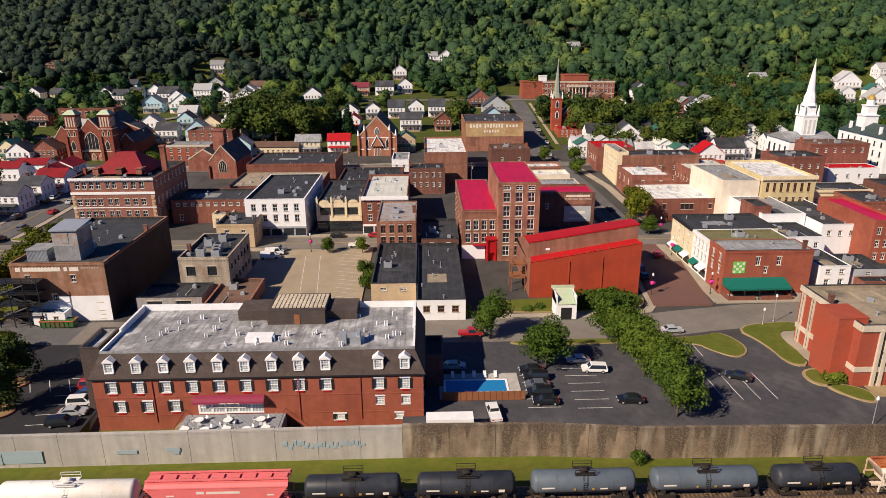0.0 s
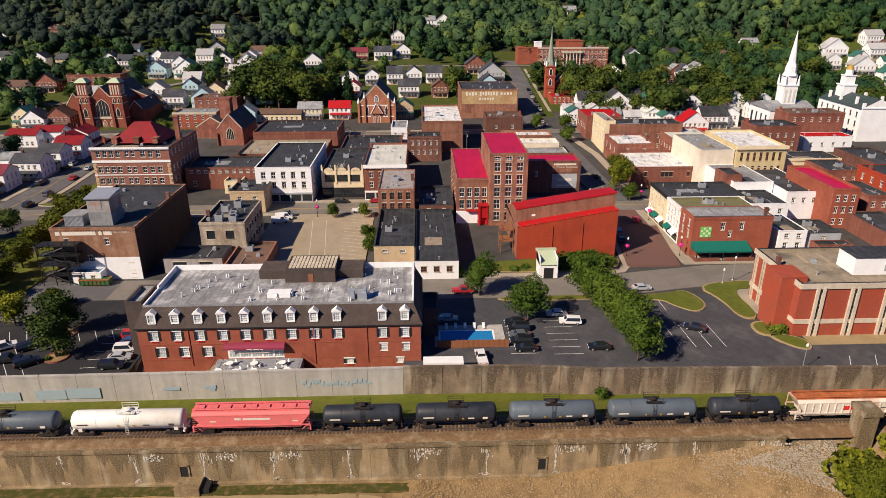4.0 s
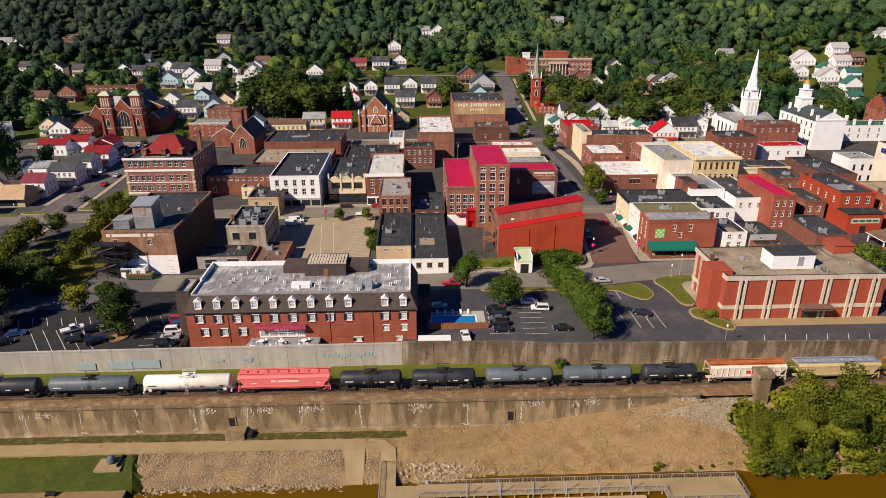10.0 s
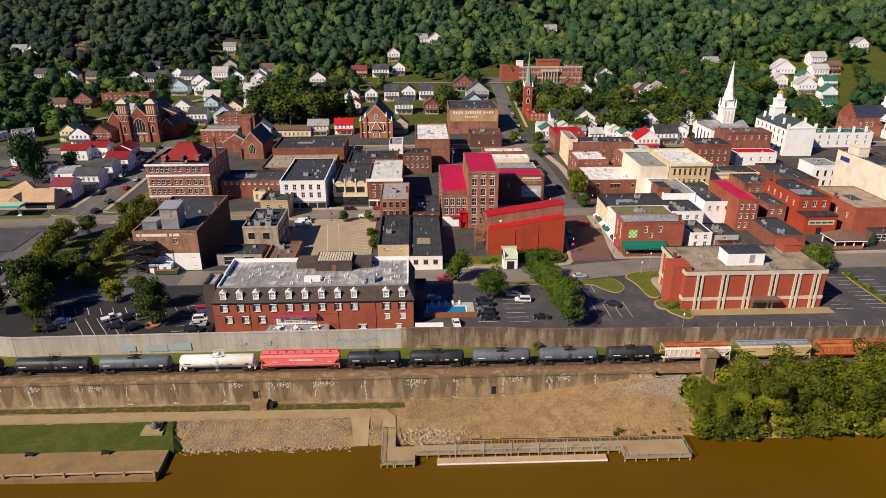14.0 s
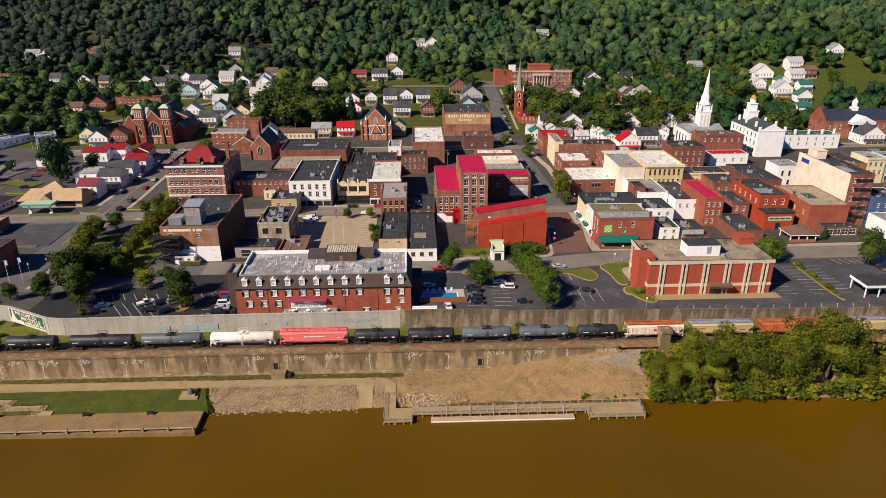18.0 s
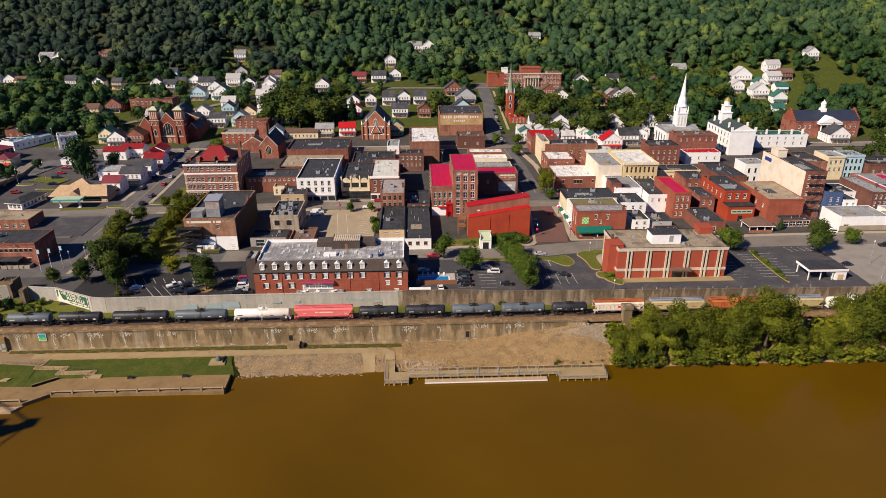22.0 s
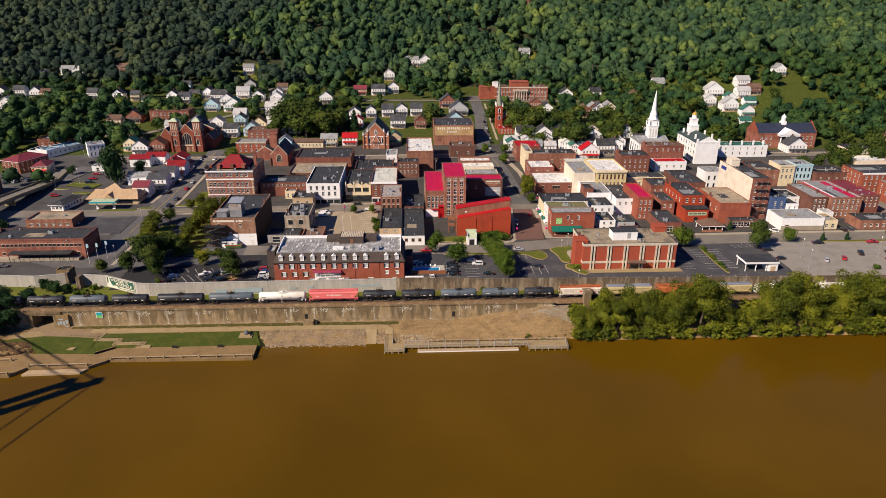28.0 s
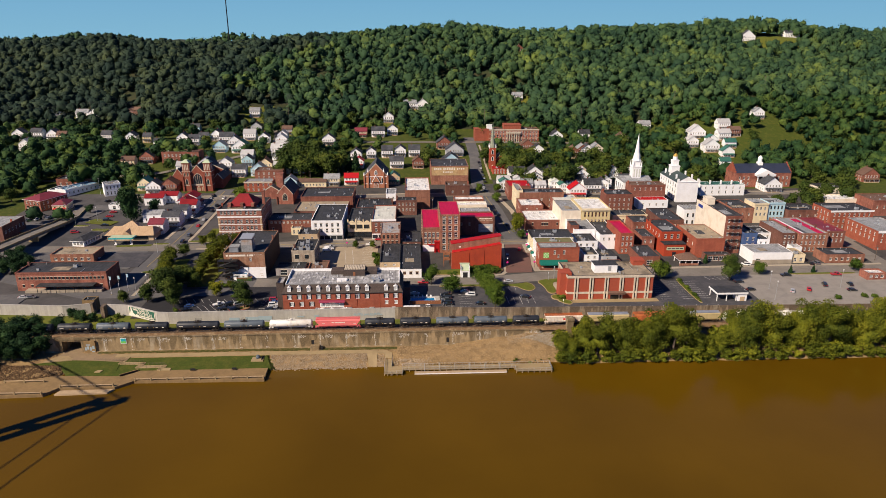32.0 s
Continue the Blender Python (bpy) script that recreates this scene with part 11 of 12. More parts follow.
part("painted_panel", Shape().box(13.6, 22.4, -0.04, 0, 1.6, 6.8), "grey_paint", cl_, "faded grey painted advertisement")
words(cl_, "CLOTHING, TAILORING", 0.80, "letter_pale", pose(13.7, -0.07, 8.9))
part("painted_lettering", Shape().box(14.0, 21.8, -0.07, -0.05, 9.9, 10.6), "letter_pale", cl_)
part("painted_lettering", Shape().box(15.5, 20.5, -0.06, -0.04, 4.2, 5.2).box(15.0, 21.0, -0.06, -0.04, 2.4, 2.9), "letter_pale", cl_)
part("awning_lettering", Shape().box(19.0, 25.0, -1.74, -1.71, 3.42, 3.56), "letter_pale", hotel)

# ---- vehicles ----
CARS = {}


def car_meshes(kind):
    if kind in CARS:
        return CARS[kind]
    L, W, H, hood = {"sedan": (4.6, 1.8, 1.42, 0.86), "suv": (4.7, 1.9, 1.75, 1.02), "van": (5.4, 2.0, 2.15, 1.15), "pickup": (5.4, 1.95, 1.8, 1.0)}[kind]
    prof = {"sedan": [(-2.3, 0.35), (-2.3, 0.75), (-1.75, 0.95), (-1.05, 1.42), (0.55, 1.42), (1.25, 0.95), (2.2, 0.78), (2.3, 0.5), (2.3, 0.35)],
            "suv": [(-2.35, 0.4), (-2.35, 1.0), (-2.1, 1.70), (0.7, 1.75), (1.35, 1.08), (2.25, 0.95), (2.35, 0.6), (2.35, 0.4)],
            "van": [(-2.7, 0.4), (-2.7, 1.2), (-2.6, 2.12), (1.2, 2.15), (2.0, 1.25), (2.6, 1.05), (2.7, 0.6), (2.7, 0.4)],
            "pickup": [(-2.7, 0.5), (-2.7, 1.05), (-0.7, 1.05), (-0.55, 1.78), (0.75, 1.8), (1.35, 1.1), (2.6, 1.0), (2.7, 0.6), (2.7, 0.5)]}[kind]
    b = Shape()
    n = len(prof)
    ins = [0.0 if z < 1.0 else 0.22 * (z - 1.0) / 0.6 for _, z in prof]
    lft = [(x, -W / 2 + i, z) for (x, z), i in zip(prof, ins)]
    rgt = [(x, W / 2 - i, z) for (x, z), i in zip(prof, ins)]
    b.face(lft).face(rgt[::-1])
    for k in range(n):
        j = (k + 1) % n
        b.face([lft[j], lft[k], rgt[k], rgt[j]])
    g_ = Shape()
    top = max(z for _, z in prof)
    for k in range(n - 1):
        (x0, z0), (x1, z1) = prof[k], prof[k + 1]
        if abs(z1 - z0) > 0.3 and min(z0, z1) > 0.8 and max(z0, z1) > 1.35:
            t0, t1 = 0.15, 0.9
            e = 0.012
            nx_, nz_ = -(z1 - z0), (x1 - x0)
            q = math.hypot(nx_, nz_)
            nx_, nz_ = nx_ / q * e, nz_ / q * e
            p = [(x0 + (x1 - x0) * t + nx_, z0 + (z1 - z0) * t + nz_) for t in (t0, t1)]
            w0, w1 = W / 2 - 0.16, W / 2 - 0.3
            g_.face([(p[0][0], -w0, p[0][1]), (p[0][0], w0, p[0][1]), (p[1][0], w1, p[1][1]), (p[1][0], -w1, p[1][1])])
    ups = [(x, z) for x, z in prof if z > top - 0.1]
    lows = [(x, z) for x, z in prof if 0.9 <= z < top - 0.1]
    xa, xb = min(x for x, _ in ups), max(x for x, _ in ups)
    for s in (-1, 1):
        zb = 1.0 if kind != "van" else 1.3
        y0, y1 = s * (W / 2 - 0.22 * (zb - 1.0) / 0.6 + 0.012), s * (W / 2 - 0.22 * (top - 0.1 - 1.0) / 0.6 + 0.012)
        a0 = (xa - 0.35 if kind == "sedan" else xa + 0.05)
        if kind == "van":
            a0 = 0.2
        g_.face([(a0, y0, zb), (xb + 0.45, y0, zb), (xb - 0.02, y1, top - 0.1), (max(a0, xa) + 0.05, y1, top - 0.1)])
    w = Shape().tube((0, -0.11, 0), (0, 0.11, 0), 0.33, n=14).mesh("wheel", "tyre")
    rim = Shape().tube((0, -0.12, 0), (0, 0.12, 0), 0.19, n=10).mesh("rim", "steel")
    lamp = Shape().box(-0.03, 0.03, -0.22, 0.22, -0.08, 0.08)
    CARS[kind] = (b, g_.mesh("windows", "glass"), w, rim, lamp.mesh("headlight", "trim"), lamp.mesh("tail_light", "red_sign"), L, W)
    return CARS[kind]


BODY = {}


def car(kind, colour, x, y, a, label, z=None):
    b, g_, w, rim, hl, tl_, L, W = car_meshes(kind)
    if (kind, colour) not in BODY:
        BODY[(kind, colour)] = b.mesh("body", PAINT[colour])
    t = thing({"sedan": "car", "suv": "car", "van": "van", "pickup": "pickup_truck"}[kind], pose(x, y, (gz(x, y) if z is None else z) + 0.02, 0, 0, a), label, "car" if kind in ("sedan", "suv") else kind, "parked vehicles")
    part("body", BODY[(kind, colour)], None, t)
    part("windows", g_, None, t)
    for u in (-L / 2 + 0.85, L / 2 - 0.85):
        for v in (-W / 2 + 0.1, W / 2 - 0.1):
            ob = part("wheel", w, None, t, m=pose(u, v, 0.33))
            if y < 34:
                part("rim", rim, None, ob)
    for v in (-W / 2 + 0.35, W / 2 - 0.35) if y < 100 else ():
        part("headlight", hl, None, t, m=pose(L / 2 - 0.02, v, 0.68))
        part("tail_light", tl_, None, t, m=pose(-L / 2 + 0.02, v, 0.8))
    return t


LOT = 0.09
for kind, col, x, y, a in (("suv", "black", -59.8, -0.6, 4), ("sedan", "silver", -59.6, 2.6, 4), ("suv", "white", -59.6, 5.8, 4), ("sedan", "blue", -59.8, 8.8, 4), ("suv", "red", -60.4, 11.6, 4),
                           ("sedan", "black", -98.4, 1.3, 30), ("sedan", "blue", -98.1, 5.7, 20), ("pickup", "white", -85, 7.2, 35), ("suv", "black", -79.6, 7.2, 35), ("pickup", "black", -81.4, 2.2, 10), ("suv", "black", -76.6, 1.0, 40), ("suv", "silver", -76.0, 7.6, 30)):
    car(kind, col, x, y, a, f"{col} {'pickup truck' if kind == 'pickup' else 'car'} parked in the hotel lot", z=0.1)
for kind, col, x, y, a in (("suv", "white", 32.4, 14.2, 175), ("sedan", "silver", 30.2, 18.0, 178), ("sedan", "black", 36, 3.2, 178), ("sedan", "black", 58.4, 10.4, 150), ("sedan", "black", 21.2, 3.2, 180), ("suv", "black", 20.6, 6.0, 180), ("sedan", "grey", 20.6, 8.8, 180),
                           ("suv", "black", 20.8, 11.6, 180), ("sedan", "black", 20.4, 14.4, 180), ("pickup", "white", 11.8, -0.2, 95), ("sedan", "silver", 5.8, 16.4, 0), ("sedan", "silver", 53.2, 30.6, 2), ("pickup", "red", 10, 30.5, 0)):
    car(kind, col, x, y, a, f"{col} {'pickup truck' if kind == 'pickup' else 'car'} parked by the swimming pool lot", z=LOT + (0.05 if y > 28 else 0))
for kind, col, x, y, a in (("van", "white", -43.8, 82, 8), ("van", "white", -43.2, 85.2, 8), ("pickup", "grey", -43, 88.5, 8), ("pickup", "white", -19.8, 91.5, 0), ("sedan", "black", -27, 101.5, 0), ("sedan", "red", -15.2, 101.4, 0)):
    car(kind, col, x, y, a, f"{col} {'van' if kind == 'van' else 'vehicle'} parked beside the second street lot", z=0.50)
for kind, col, x, y, a in (("pickup", "black", 198.9, 33.3, 0), ("pickup", "red", 226.1, 33.4, 0), ("sedan", "black", 224.6, 19.6, 80), ("sedan", "black", 220.7, 12.1, 0), ("suv", "black", 211.3, 19.6, 70), ("sedan", "silver", 190.6, 12.2, 60), ("sedan", "black", 171.0, 14.8, 10), ("suv", "white", 186.0, 50.2, 160), ("sedan", "red", 200, 14.1, 62), ("suv", "black", 169.9, 25.2, 8), ("sedan", "black", 222.5, 50.5, 90), ("suv", "grey", 226, 51, 90)):
    car(kind, col, x, y, a, f"{col} {'pickup truck' if kind == 'pickup' else 'car'} on the wide pale lot", z=0.2)
for i in range(17):
    y = 102 + 6.2 * i
    col = ("black", "silver", "grey", "white", "black", "red")[i % 6]
    if i % 5 in (0, 2):
        car("sedan" if i % 2 else "suv", col, -131.6, y, 90, f"{col} car parked along the western street", z=gz(-131.6, y) + 0.1)
    if i % 4 in (0, 3) and i > 3:
        car("suv" if i % 3 else "sedan", ("silver", "black", "white")[i % 3], -140.6, y, 90, f"{('silver', 'black', 'white')[i % 3]} car parked along the western street", z=gz(-140.6, y) + 0.1)
for i in range(10):
    y = 208 + 8.5 * i
    x = 60 + (57 - 60) * (1 if y < 230 else 0) + 3.6
    car("sedan", ("black", "silver", "grey")[i % 3], x, y, 88, f"{('black', 'silver', 'grey')[i % 3]} car parked on the uphill street", z=gz(x, y) + 0.12)
for kind, col, x, y, a in (("sedan", "black", 57.2, 62, 86), ("suv", "grey", 58, 68, 86), ("sedan", "red", 66.5, 79, 80), ("suv", "black", 63, 150, 90), ("sedan", "black", 66, 128, 90), ("sedan", "silver", -170, 74, 0), ("sedan", "silver", -179.3, 19.3, 4), ("sedan", "grey", -176.0, 19.6, 4)):
    car(kind, col, x, y, a, f"{col} car on the town street", z=gz(x, y) + (0.42 if 44 < y < 92 and 50 < x < 75 else 0.15))

# ---- street furniture ----
def lamp_post(x, y, basket=False, h=5.0):
    t = thing("street_lamp", pose(x, y, gz(x, y) + 0.1), "black street lamp with pink flower basket" if basket else "slim metal street lamp post", "street lamp", "street lamps")
    part("pole", Shape().lathe((0, 0, 0), [(0.14, 0), (0.14, 0.5), (0.07, 0.6), (0.05, h)], 8), "black_iron" if basket else "steel", t)
    part("lantern", Shape().lathe((0, 0, h), [(0.1, 0), (0.24, 0.2), (0.2, 0.6), (0.05, 0.8)], 8), "trim", t)
    if basket:
        part("arm", Shape().tube((-0.5, 0, h - 1.2), (0.5, 0, h - 1.2), 0.03, n=5), "black_iron", t)
        part("flower_basket", quad_mesh("flower_basket", *leafy(130, [(0, 0, h - 1.75, 0.62)], 0.12, 3), "pink_flower"), None, t, "hanging basket of bright pink flowers")


for x, y in ((55.6, 51.1), (70.2, 51.3), (71.0, 80), (-33, 87.5), (74.5, 100), (56, 96)):
    lamp_post(x, y, True)
for x, y, h in ((217.7, 16.7, 9), (180.9, 16.1, 9), (176.7, 2.7, 9), (72.8, -6, 5), (74.1, 33.0, 3.5), (77.3, 34.6, 6), (-140, 84, 8), (-124, 26, 8), (-128, 22, 8), (-200.0, 145.7, 9), (-224.7, 207.9, 12), (-209.7, 136.6, 8), (-206, 190, 9)):
    lamp_post(x, y, h=h)


def utility_pole(x, y, h, arms=2):
    t = thing("utility_pole", pose(x, y, gz(x, y)), "weathered timber utility pole with crossarms", "utility pole", "utility poles")
    part("pole", Shape().tube((0, 0, -0.5), (0, 0, h), 0.17, 0.11, 7), "bark", t)
    for k in range(arms):
        part("crossarm", Shape().box(-1.3, 1.3, -0.06, 0.06, h - 0.5 - k * 0.9, h - 0.35 - k * 0.9), "bark", t)
    part("transformer", Shape().tube((0.35, 0, h - 2.6), (0.35, 0, h - 1.7), 0.25, n=8), "steel", t)
    return Vector((x, y, gz(x, y) + h - 0.4))


pa = [utility_pole(-30.5, 168, 11), utility_pole(-24, 160, 11), utility_pole(-37, 178, 10)]
utility_pole(19, 158, 11)
utility_pole(188, 66, 9)
utility_pole(262, 55, 9)
utility_pole(-222, 150, 12)
utility_pole(-199, 225, 12)
wires = Shape()
for a_, b_ in ((pa[0], pa[1]), (pa[0], pa[2]), (pa[1], Vector((19, 158, 13))), (pa[2], Vector((-60, 190, 12)))):
    for off in (-1.1, 0, 1.1):
        prev = None
        for k in range(9):
            s = k / 8
            p = a_.lerp(b_, s) + Vector((0, off, -1.2 * 4 * s * (1 - s)))
            if prev is not None:
                wires.tube(prev, p, 0.025, n=3, caps=False)
            prev = p
solid("power_line", wires, "black_iron", "thin sagging power lines between poles", "power line", kind="stuff")
# transmission wires across the hillside and mast on the ridge
mast = thing("radio_mast", pose(-272, 800, gz(-272, 800)), "tall thin radio mast on the ridge", "radio mast")
part("mast", Shape().tube((0, 0, -1), (0, 0, 74), 0.9, 0.7, 4), "black_iron", mast)
part("antenna", Shape().box(-2.2, 2.2, -0.4, 0.4, 66, 69), "black_iron", mast)
wt = thing("water_tower", pose(640, 830, gz(640, 830)), "small white water tower on the hilltop", "water tower")
part("tank", Shape().lathe((0, 0, 12), [(1.0, 0), (4.5, 2), (5.2, 4.5), (4.5, 7), (1.5, 8.4), (0.1, 8.8)], 14), "white", wt)
part("stem", Shape().tube((0, 0, -2), (0, 0, 12.5), 1.2, 1.0, 10), "white", wt)
# green skip and fire stair at the warehouse
sk = thing("waste_skip", pose(-80.5, 38.6, 0.2), "long green waste skip with rusty rim", "skip")
part("body", Shape().box(-3.6, 3.6, -1.1, 1.1, 0.15, 1.5), "green_metal", sk)
part("rim", Shape().box(-3.7, 3.7, -1.2, -1.05, 1.45, 1.65).box(-3.7, 3.7, 1.05, 1.2, 1.45, 1.65).box(-3.7, -3.55, -1.05, 1.05, 1.45, 1.65).box(3.55, 3.7, -1.05, 1.05, 1.45, 1.65), "car_rust", sk)
for k in range(8):
    part("rib", Shape().box(-3.5 + k, -3.38 + k, -1.2, -1.1, 0.15, 1.5), "green_metal", sk)
fs = thing("fire_stair", pose(-93.0, 37.0, 0.1), "black iron zigzag fire stair against the warehouse", "stair")
for k in range(4):
    z = 2.6 * (k + 1)
    part("landing", Shape().box(0.0, 9.5, 1.2, 4.6, z - 0.1, z), "black_iron", fs)
    part("flight", Shape().tube((1.0 if k % 2 else 8.0, 1.6, z - 2.6), (8.0 if k % 2 else 1.0, 1.6, z), 0.22, n=4).tube((1.0 if k % 2 else 8.0, 2.6, z - 2.6), (8.0 if k % 2 else 1.0, 2.6, z), 0.22, n=4), "black_iron", fs)
    part("railing", Shape().box(0, 9.5, 1.2, 1.26, z + 0.95, z + 1.02).box(0, 9.5, 1.2, 1.26, z + 0.5, z + 0.55).box(0, 0.06, 1.2, 4.6, z + 0.95, z + 1.02), "black_iron", fs)
for u in (0, 3.2, 6.4, 9.5):
    part("post", Shape().box(u - 0.08, u + 0.08, 1.15, 1.31, -0.1, 11.4), "black_iron", fs)
block("lean_to", "pale blue low lean-to beside the fire stair", -86.0, 38.6, 7.0, 3.0, 3.0, "white", "glass_blue", [("S", 2, [(1.0, 1.2)], 1.0)], z0=0.2)

# ---- parking bay lines ----
def bay_lines(name, rows, label):
    t = thing(name, pose(0, 0, 0), label, "road marking", kind="structure")
    for x0, y0, x1, y1, n, dx, dy, z in rows:
        for k in range(n):
            a, b = Vector((x0 + dx * k, y0 + dy * k, z)), Vector((x1 + dx * k, y1 + dy * k, z))
            d = (b - a).normalized().cross(Vector((0, 0, 1))) * 0.06
            part("line", Shape().face([a + d, b + d, b - d, a - d]), "line_white", t)


bay_lines("bay_lines", [(46.4, 12.6, 46.6, 8.0, 6, 3.1, 0, 0.094), (49.6, 7.9, 49.8, 3.2, 5, 3.1, 0, 0.094), (49.3, 24.8, 49.4, 19.5, 3, 3.05, 0, 0.094), (26.5, 15.5, 32.5, 15.5, 6, 0, -2.8, 0.094), (18, 16, 23.5, 16, 6, 0, -2.8, 0.094)], "white painted bay lines in the parking lot")
bay_lines("bay_lines", [(82, -6.8, 85, -1.2, 13, 5.2, 0, 0.09), (123, 6, 128, 6, 8, 0, 2.7, 0.094), (133.4, 6, 138.8, 6, 9, 0, 2.7, 0.094), (141.8, 6.5, 147.2, 6.5, 9, 0, 2.7, 0.094), (156, 34.6, 157.4, 29.6, 5, 2.8, 0, 0.094)], "white painted bay lines along the floodwall drive")
bay_lines("bay_lines", [(-106, 14.6, -103.5, 10.2, 12, 3.6, 0, 0.104), (-96, 8, -88, -3, 5, 3.2, 0, 0.104), (-66, 15, -61, 15.4, 6, 0, -3.1, 0.104)], "white painted bay lines in the dark hotel lot")
bay_lines("bay_lines", [(-24, 88, -18, 86.2, 13, 0.15, -2.9, 0.424), (-34, 84, -30, 50, 2, 4.2, 0, 0.424)], "faded white bay lines on the tan lot")
block("gate_hut", "small dark flat-roofed hut beside the floodwall gate", -143.6, 2.0, 5.4, 4.6, 5.6, "concrete_dark", "roof_black", [("S", 1, [(0.9, 1.4)], 1.2)], z0=0.1)

# elevated approach road on the western edge
ov = thing("overpass", pose(0, 0, 0), "concrete approach ramp of the bridge with parapets", "overpass", kind="structure")
pts_ = [(-214, 0), (-222.5, 60), (-220.5, 107), (-218.5, 135), (-219.5, 152), (-224, 176)]
for (x0, y0), (x1, y1), h0, h1 in zip(pts_, pts_[1:], (12.0, 7.6, 5.3, 3.7, 2.6), (7.6, 5.3, 3.7, 2.6, 3.0)):
    d = Vector((x1 - x0, y1 - y0, 0)).normalized()
    nn = Vector((-d.y, d.x, 0)) * 4.5
    a0, a1, b0, b1 = Vector((x0, y0, h0)) + nn, Vector((x0, y0, h0)) - nn, Vector((x1, y1, h1)) + nn, Vector((x1, y1, h1)) - nn
    dn = Vector((0, 0, -1.0))
    part("deck", Shape().face([a1, b1, b0, a0]).face([a0 + dn, b0 + dn, b1 + dn, a1 + dn]).face([a1 + dn, b1 + dn, b1, a1]).face([b0 + dn, a0 + dn, a0, b0]), "asphalt_old", ov)
    for p, q in ((a0, b0), (a1, b1)):
        up, inn = Vector((0, 0, 0.95)), (nn.normalized() * 0.3) * (-1 if p is a0 else 1)
        part("parapet", Shape().face([p, q, q + up, p + up]).face([p + inn, p + inn + up, q + inn + up, q + inn]).face([p + up, q + up, q + up + inn, p + up + inn]), "concrete", ov)
    part("pier", Shape().box(x0 - 2.6, x0 + 2.6, y0 - 0.7, y0 + 0.7, -1, h0 - 1.0), "concrete", ov)

# flagpoles in front of the brick warehouse
for x, y in ((-139.7, 22.0), (-136.1, 23.0), (-133.1, 25.4)):
    t = thing("flagpole", pose(x, y, 0.1), "slim white flagpole in the paved yard", "flagpole", "flagpoles")
    part("pole", Shape().tube((0, 0, 0), (0, 0, 9.5), 0.08, 0.05, n=6), "trim", t)
    part("base", Shape().lathe((0, 0, 0), [(0.35, 0), (0.35, 0.15), (0.12, 0.3)], 8), "concrete", t)
    part("flag", Shape().box(0.06, 0.9, -0.02, 0.02, 7.6, 9.3), "blue_grey", t, "furled pale blue flag")

# low shrubs of the planted strip
for k in range(9):
    tree("bush", 140.3, 2.5 + 3.2 * k, 0.9 + 0.5 * (k % 3), "low flowering shrub in the planted strip", wide=0.9, group="shrubs")

# suspension bridge over the river
br = thing("suspension_bridge", pose(-190.3, -125.6, 0), "tall steel suspension bridge crossing the river", "bridge", kind="structure")
for u in (-4.3, 4.3):
    part("tower_leg", Shape().box(u - 1.1, u + 1.1, -1.4, 1.4, -12, 72), "steel", br)
    part("saddle", Shape().box(u - 1.3, u + 1.3, -1.8, 1.8, 72, 73.5), "steel", br)
for z in (14, 34, 52, 69):
    part("cross_beam", Shape().box(-3.2, 3.2, -0.8, 0.8, z, z + 2.4), "steel", br)
part("pier_base", Shape().box(-8, 8, -5, 5, -16, 2), "concrete_dark", br)
part("deck", Shape().box(-3.1, 3.1, -560, 60, 19, 20.2).box(-3.1, -2.8, -560, 60, 20.2, 21.4).box(2.8, 3.1, -560, 60, 20.2, 21.4), "steel", br)
for u in (-4.3, 4.3):
    cb = Shape()
    prev = (u, 96.0, 14.0)
    for k in range(25):
        y = 0.0 - 400.0 * k / 24
        q = (u, y, 26 + 47 * (1 - min(1.0, -y / 200)) ** 2 if y > -200 else 26 + 47 * (-y / 200 - 1) ** 2)
        cb.tube(prev, q, 0.28, n=6)
        prev = q
    part("main_cable", cb, "steel", br)
part("abutment", Shape().box(-7, 7, 60, 70, -4, 20.2), "concrete_dark", br)

# more cars and planted islands on the western lots
for i, (x, y, a, col) in enumerate(((-204, 122.8, 8, "red"), (-196, 154.4, 5, "red"), (-197.5, 163.7, 5, "red"), (-194.4, 146.3, 10, "black"), (-191.6, 136, 8, "black"), (-252, 165, 60, "white"), (-240, 149.7, 70, "silver"), (-245, 148, 70, "black"), (-236.6, 154.8, 80, "black"), (-234, 152, 80, "grey"), (-190, 166, 5, "silver"), (-212, 190, 70, "black"))):
    car("sedan" if i % 3 else "suv", col, x, y, a, f"{col} car on the western parking lots", z=gz(x, y) + 0.12)
for x, y, w in ((-143, 99, 5), (-190.8, 128.4, 6), (-199.5, 146.5, 6.5), (-124, 103, 5), (-115, 102.5, 5), (-133, 52, 4), (-206, 136, 5)):
    z_ = gz(x, y)
    t = thing("grass_island", pose(x, y, z_ + 0.1), "small grass island in the paving", "grass island", kind="structure")
    o = [(w * math.cos(k * 0.524), 1.7 * math.sin(k * 0.524)) for k in range(12)]
    part("kerb", Shape().prism(o, -0.4, 0.22), "pavement", t)
    part("grass", Shape().prism([(u * 0.93, v * 0.85) for u, v in o], 0.1, 0.27), "lawn", t)

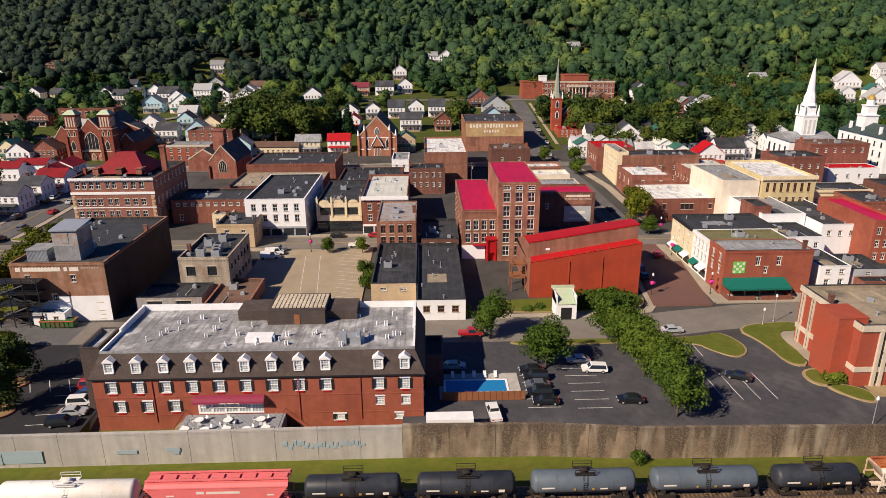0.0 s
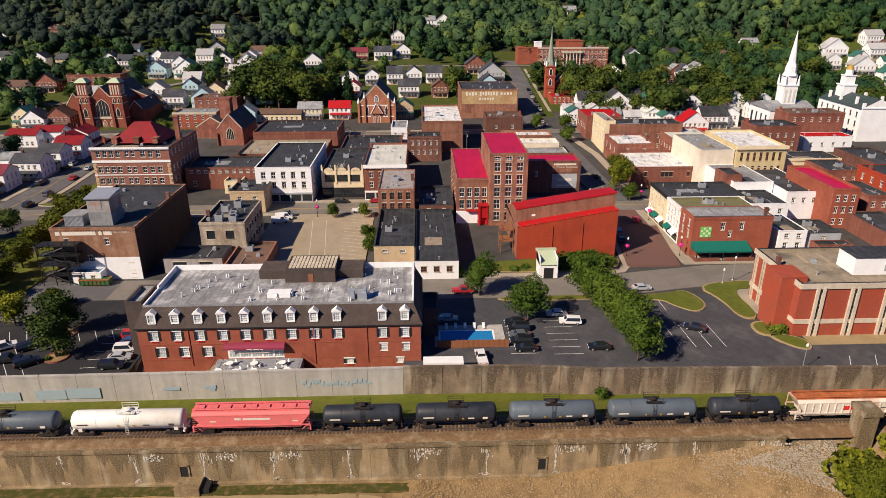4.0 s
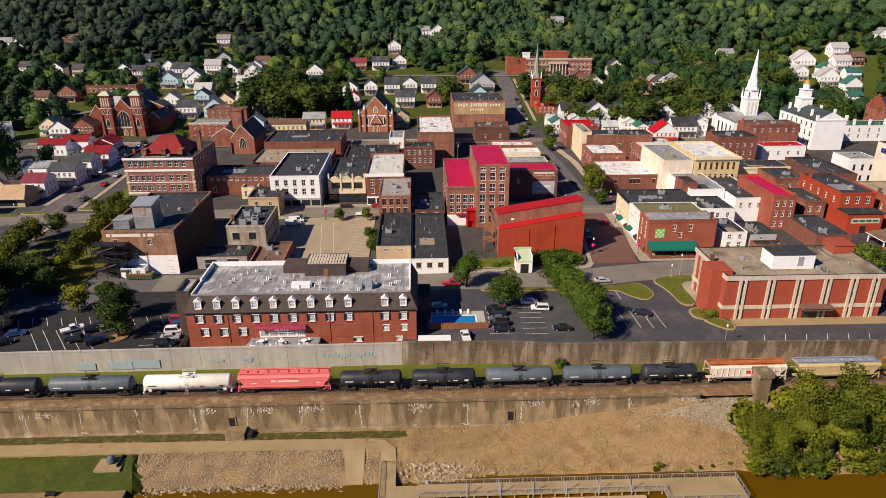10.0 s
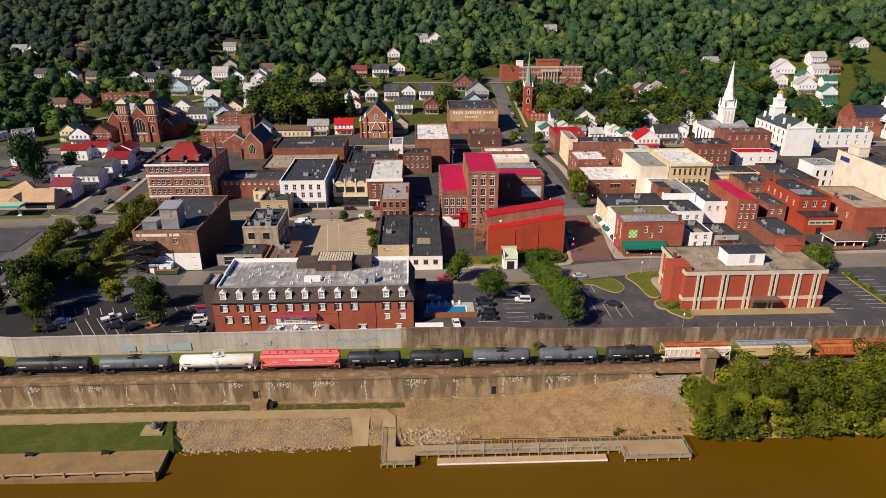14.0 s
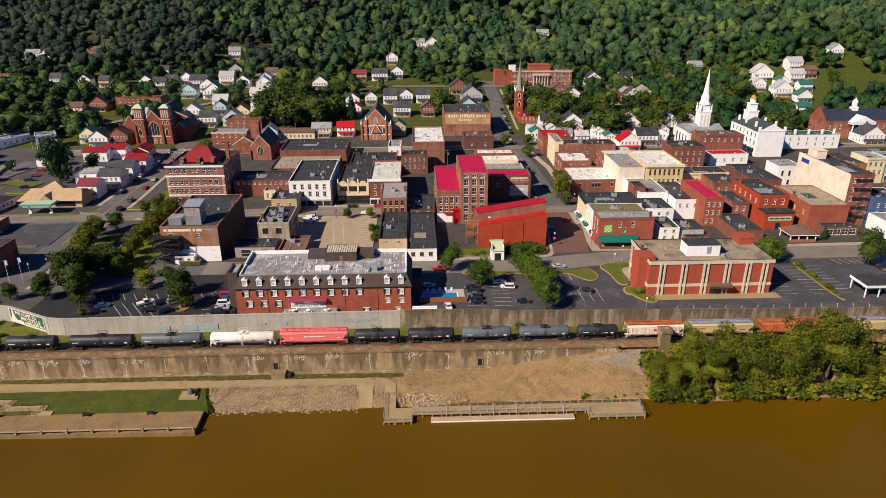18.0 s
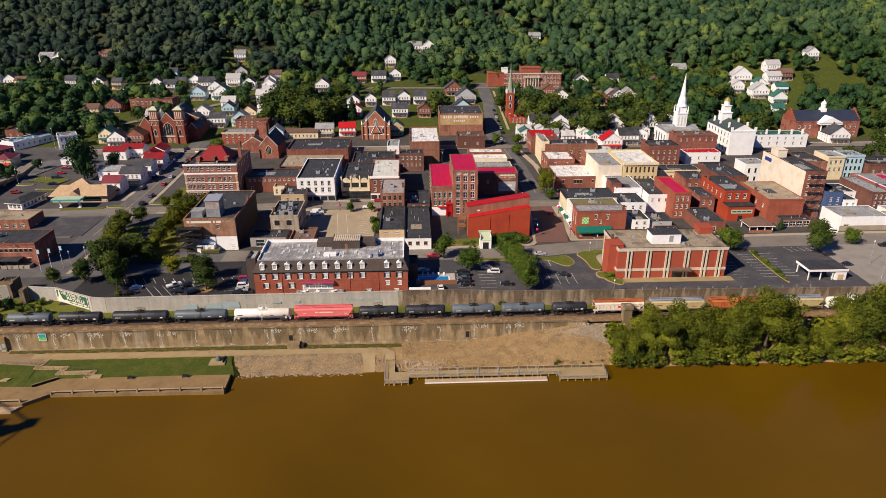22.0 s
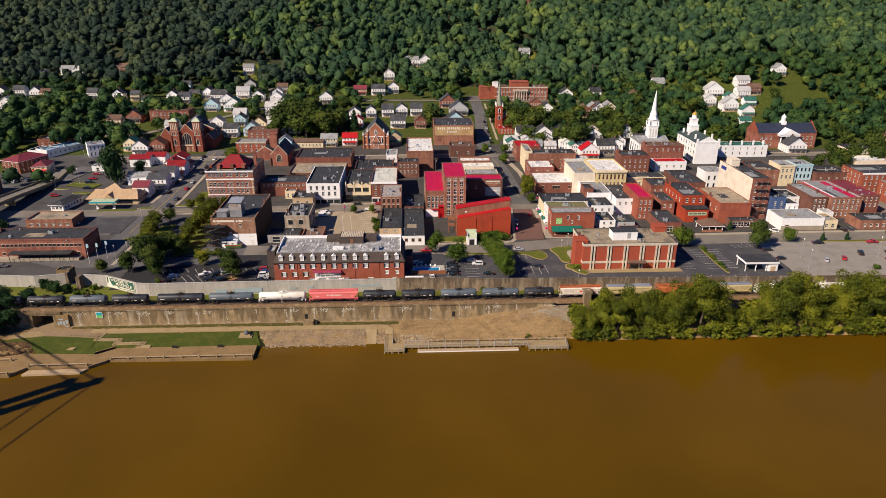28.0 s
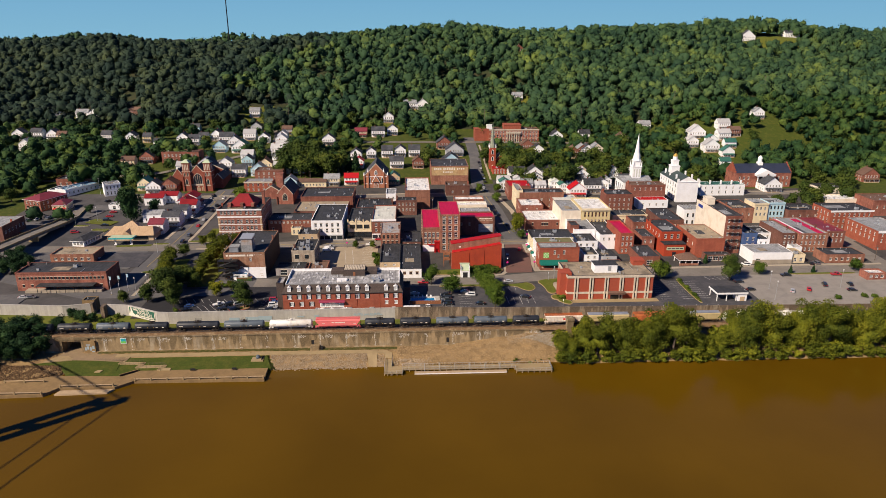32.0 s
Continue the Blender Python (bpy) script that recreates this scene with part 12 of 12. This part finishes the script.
# power line along the foot of the hill
pl = thing("power_line", pose(0, 0, 0), "power line on tall timber poles along the hillside", "power line")
ends = []
for k in range(9):
    x = -420 + 100 * k
    y = 408 + 14 * math.sin(k * 0.9)
    z = gz(x, y)
    part("pole", Shape().tube((x, y, z - 1), (x, y, z + 24), 0.24, 0.16, n=6).box(x - 0.12, x + 0.12, y - 1.6, y + 1.6, z + 23, z + 23.25), "bark", pl)
    ends.append(Vector((x, y, z + 23.3)))
for off in (-1.4, 1.4):
    for a_, b_ in zip(ends, ends[1:]):
        w_ = Shape()
        pts = [a_.lerp(b_, q / 6) + Vector((0, off, -3.0 * (1 - (q / 3 - 1) ** 2))) for q in range(7)]
        for p0, p1 in zip(pts, pts[1:]):
            w_.tube(p0, p1, 0.05, n=3, caps=False)
        part("wire", w_, "black_iron", pl)

# loose stones on the bank, too many to count
def scree(name, x0, x1, y0, y1, n, s0, s1, mat, label, keep=None):
    r_ = np.random.default_rng(int(n))
    c = np.array([(-1, -1, -1), (1, -1, -1), (1, 1, -1), (-1, 1, -1), (-1, -1, 1), (1, -1, 1), (1, 1, 1), (-1, 1, 1)], float)
    q = np.array([(0, 3, 2, 1), (4, 5, 6, 7), (0, 1, 5, 4), (1, 2, 6, 5), (2, 3, 7, 6), (3, 0, 4, 7)])
    x, y = x0 + (x1 - x0) * r_.random(n), y0 + (y1 - y0) * r_.random(n)
    if keep:
        ok = keep(x, y)
        x, y = x[ok], y[ok]
        n = len(x)
    s = (s0 + (s1 - s0) * r_.random(n) ** 2)[:, None, None] * (0.6 + 0.6 * r_.random((n, 1, 3)))
    p = c[None] * s * (0.75 + 0.5 * r_.random((n, 8, 3)))
    a = r_.random(n)[:, None] * 6.28
    px_, py_ = p[..., 0] * np.cos(a) - p[..., 1] * np.sin(a) + x[:, None], p[..., 0] * np.sin(a) + p[..., 1] * np.cos(a) + y[:, None]
    pz_ = p[..., 2] * 0.7 + ground_z(x, y)[:, None] + 0.1
    f = (q[None] + 8 * np.arange(n)[:, None, None]).reshape(-1, 4)
    tagged(new(name, quad_mesh(name, np.stack([px_, py_, pz_], -1).reshape(-1, 3), f, mat)), label, "stones", kind="stuff")


scree("loose_stones", -2, 68, -40.6, -28.4, 9000, 0.03, 0.12, "soil_stone", "loose stones and clods scattered over the bare bank")
scree("gravel_fan", 48, 67, -36, -25.5, 6000, 0.05, 0.13, "grey_gravel", "grey gravel spilling down beside the bridge pier", lambda x, y: np.abs(y + 30.5) < 5.0 * ((x - 48) / 19) ** 1.3)
for k in range(7):
    tree("sapling", 44 + 2.2 * k + 3 * rng.random(), -41.2 + 1.6 * rng.random(), 0.5 + 0.7 * rng.random(), "tuft of weeds on the bare bank", wide=2.2, group="bank weeds")
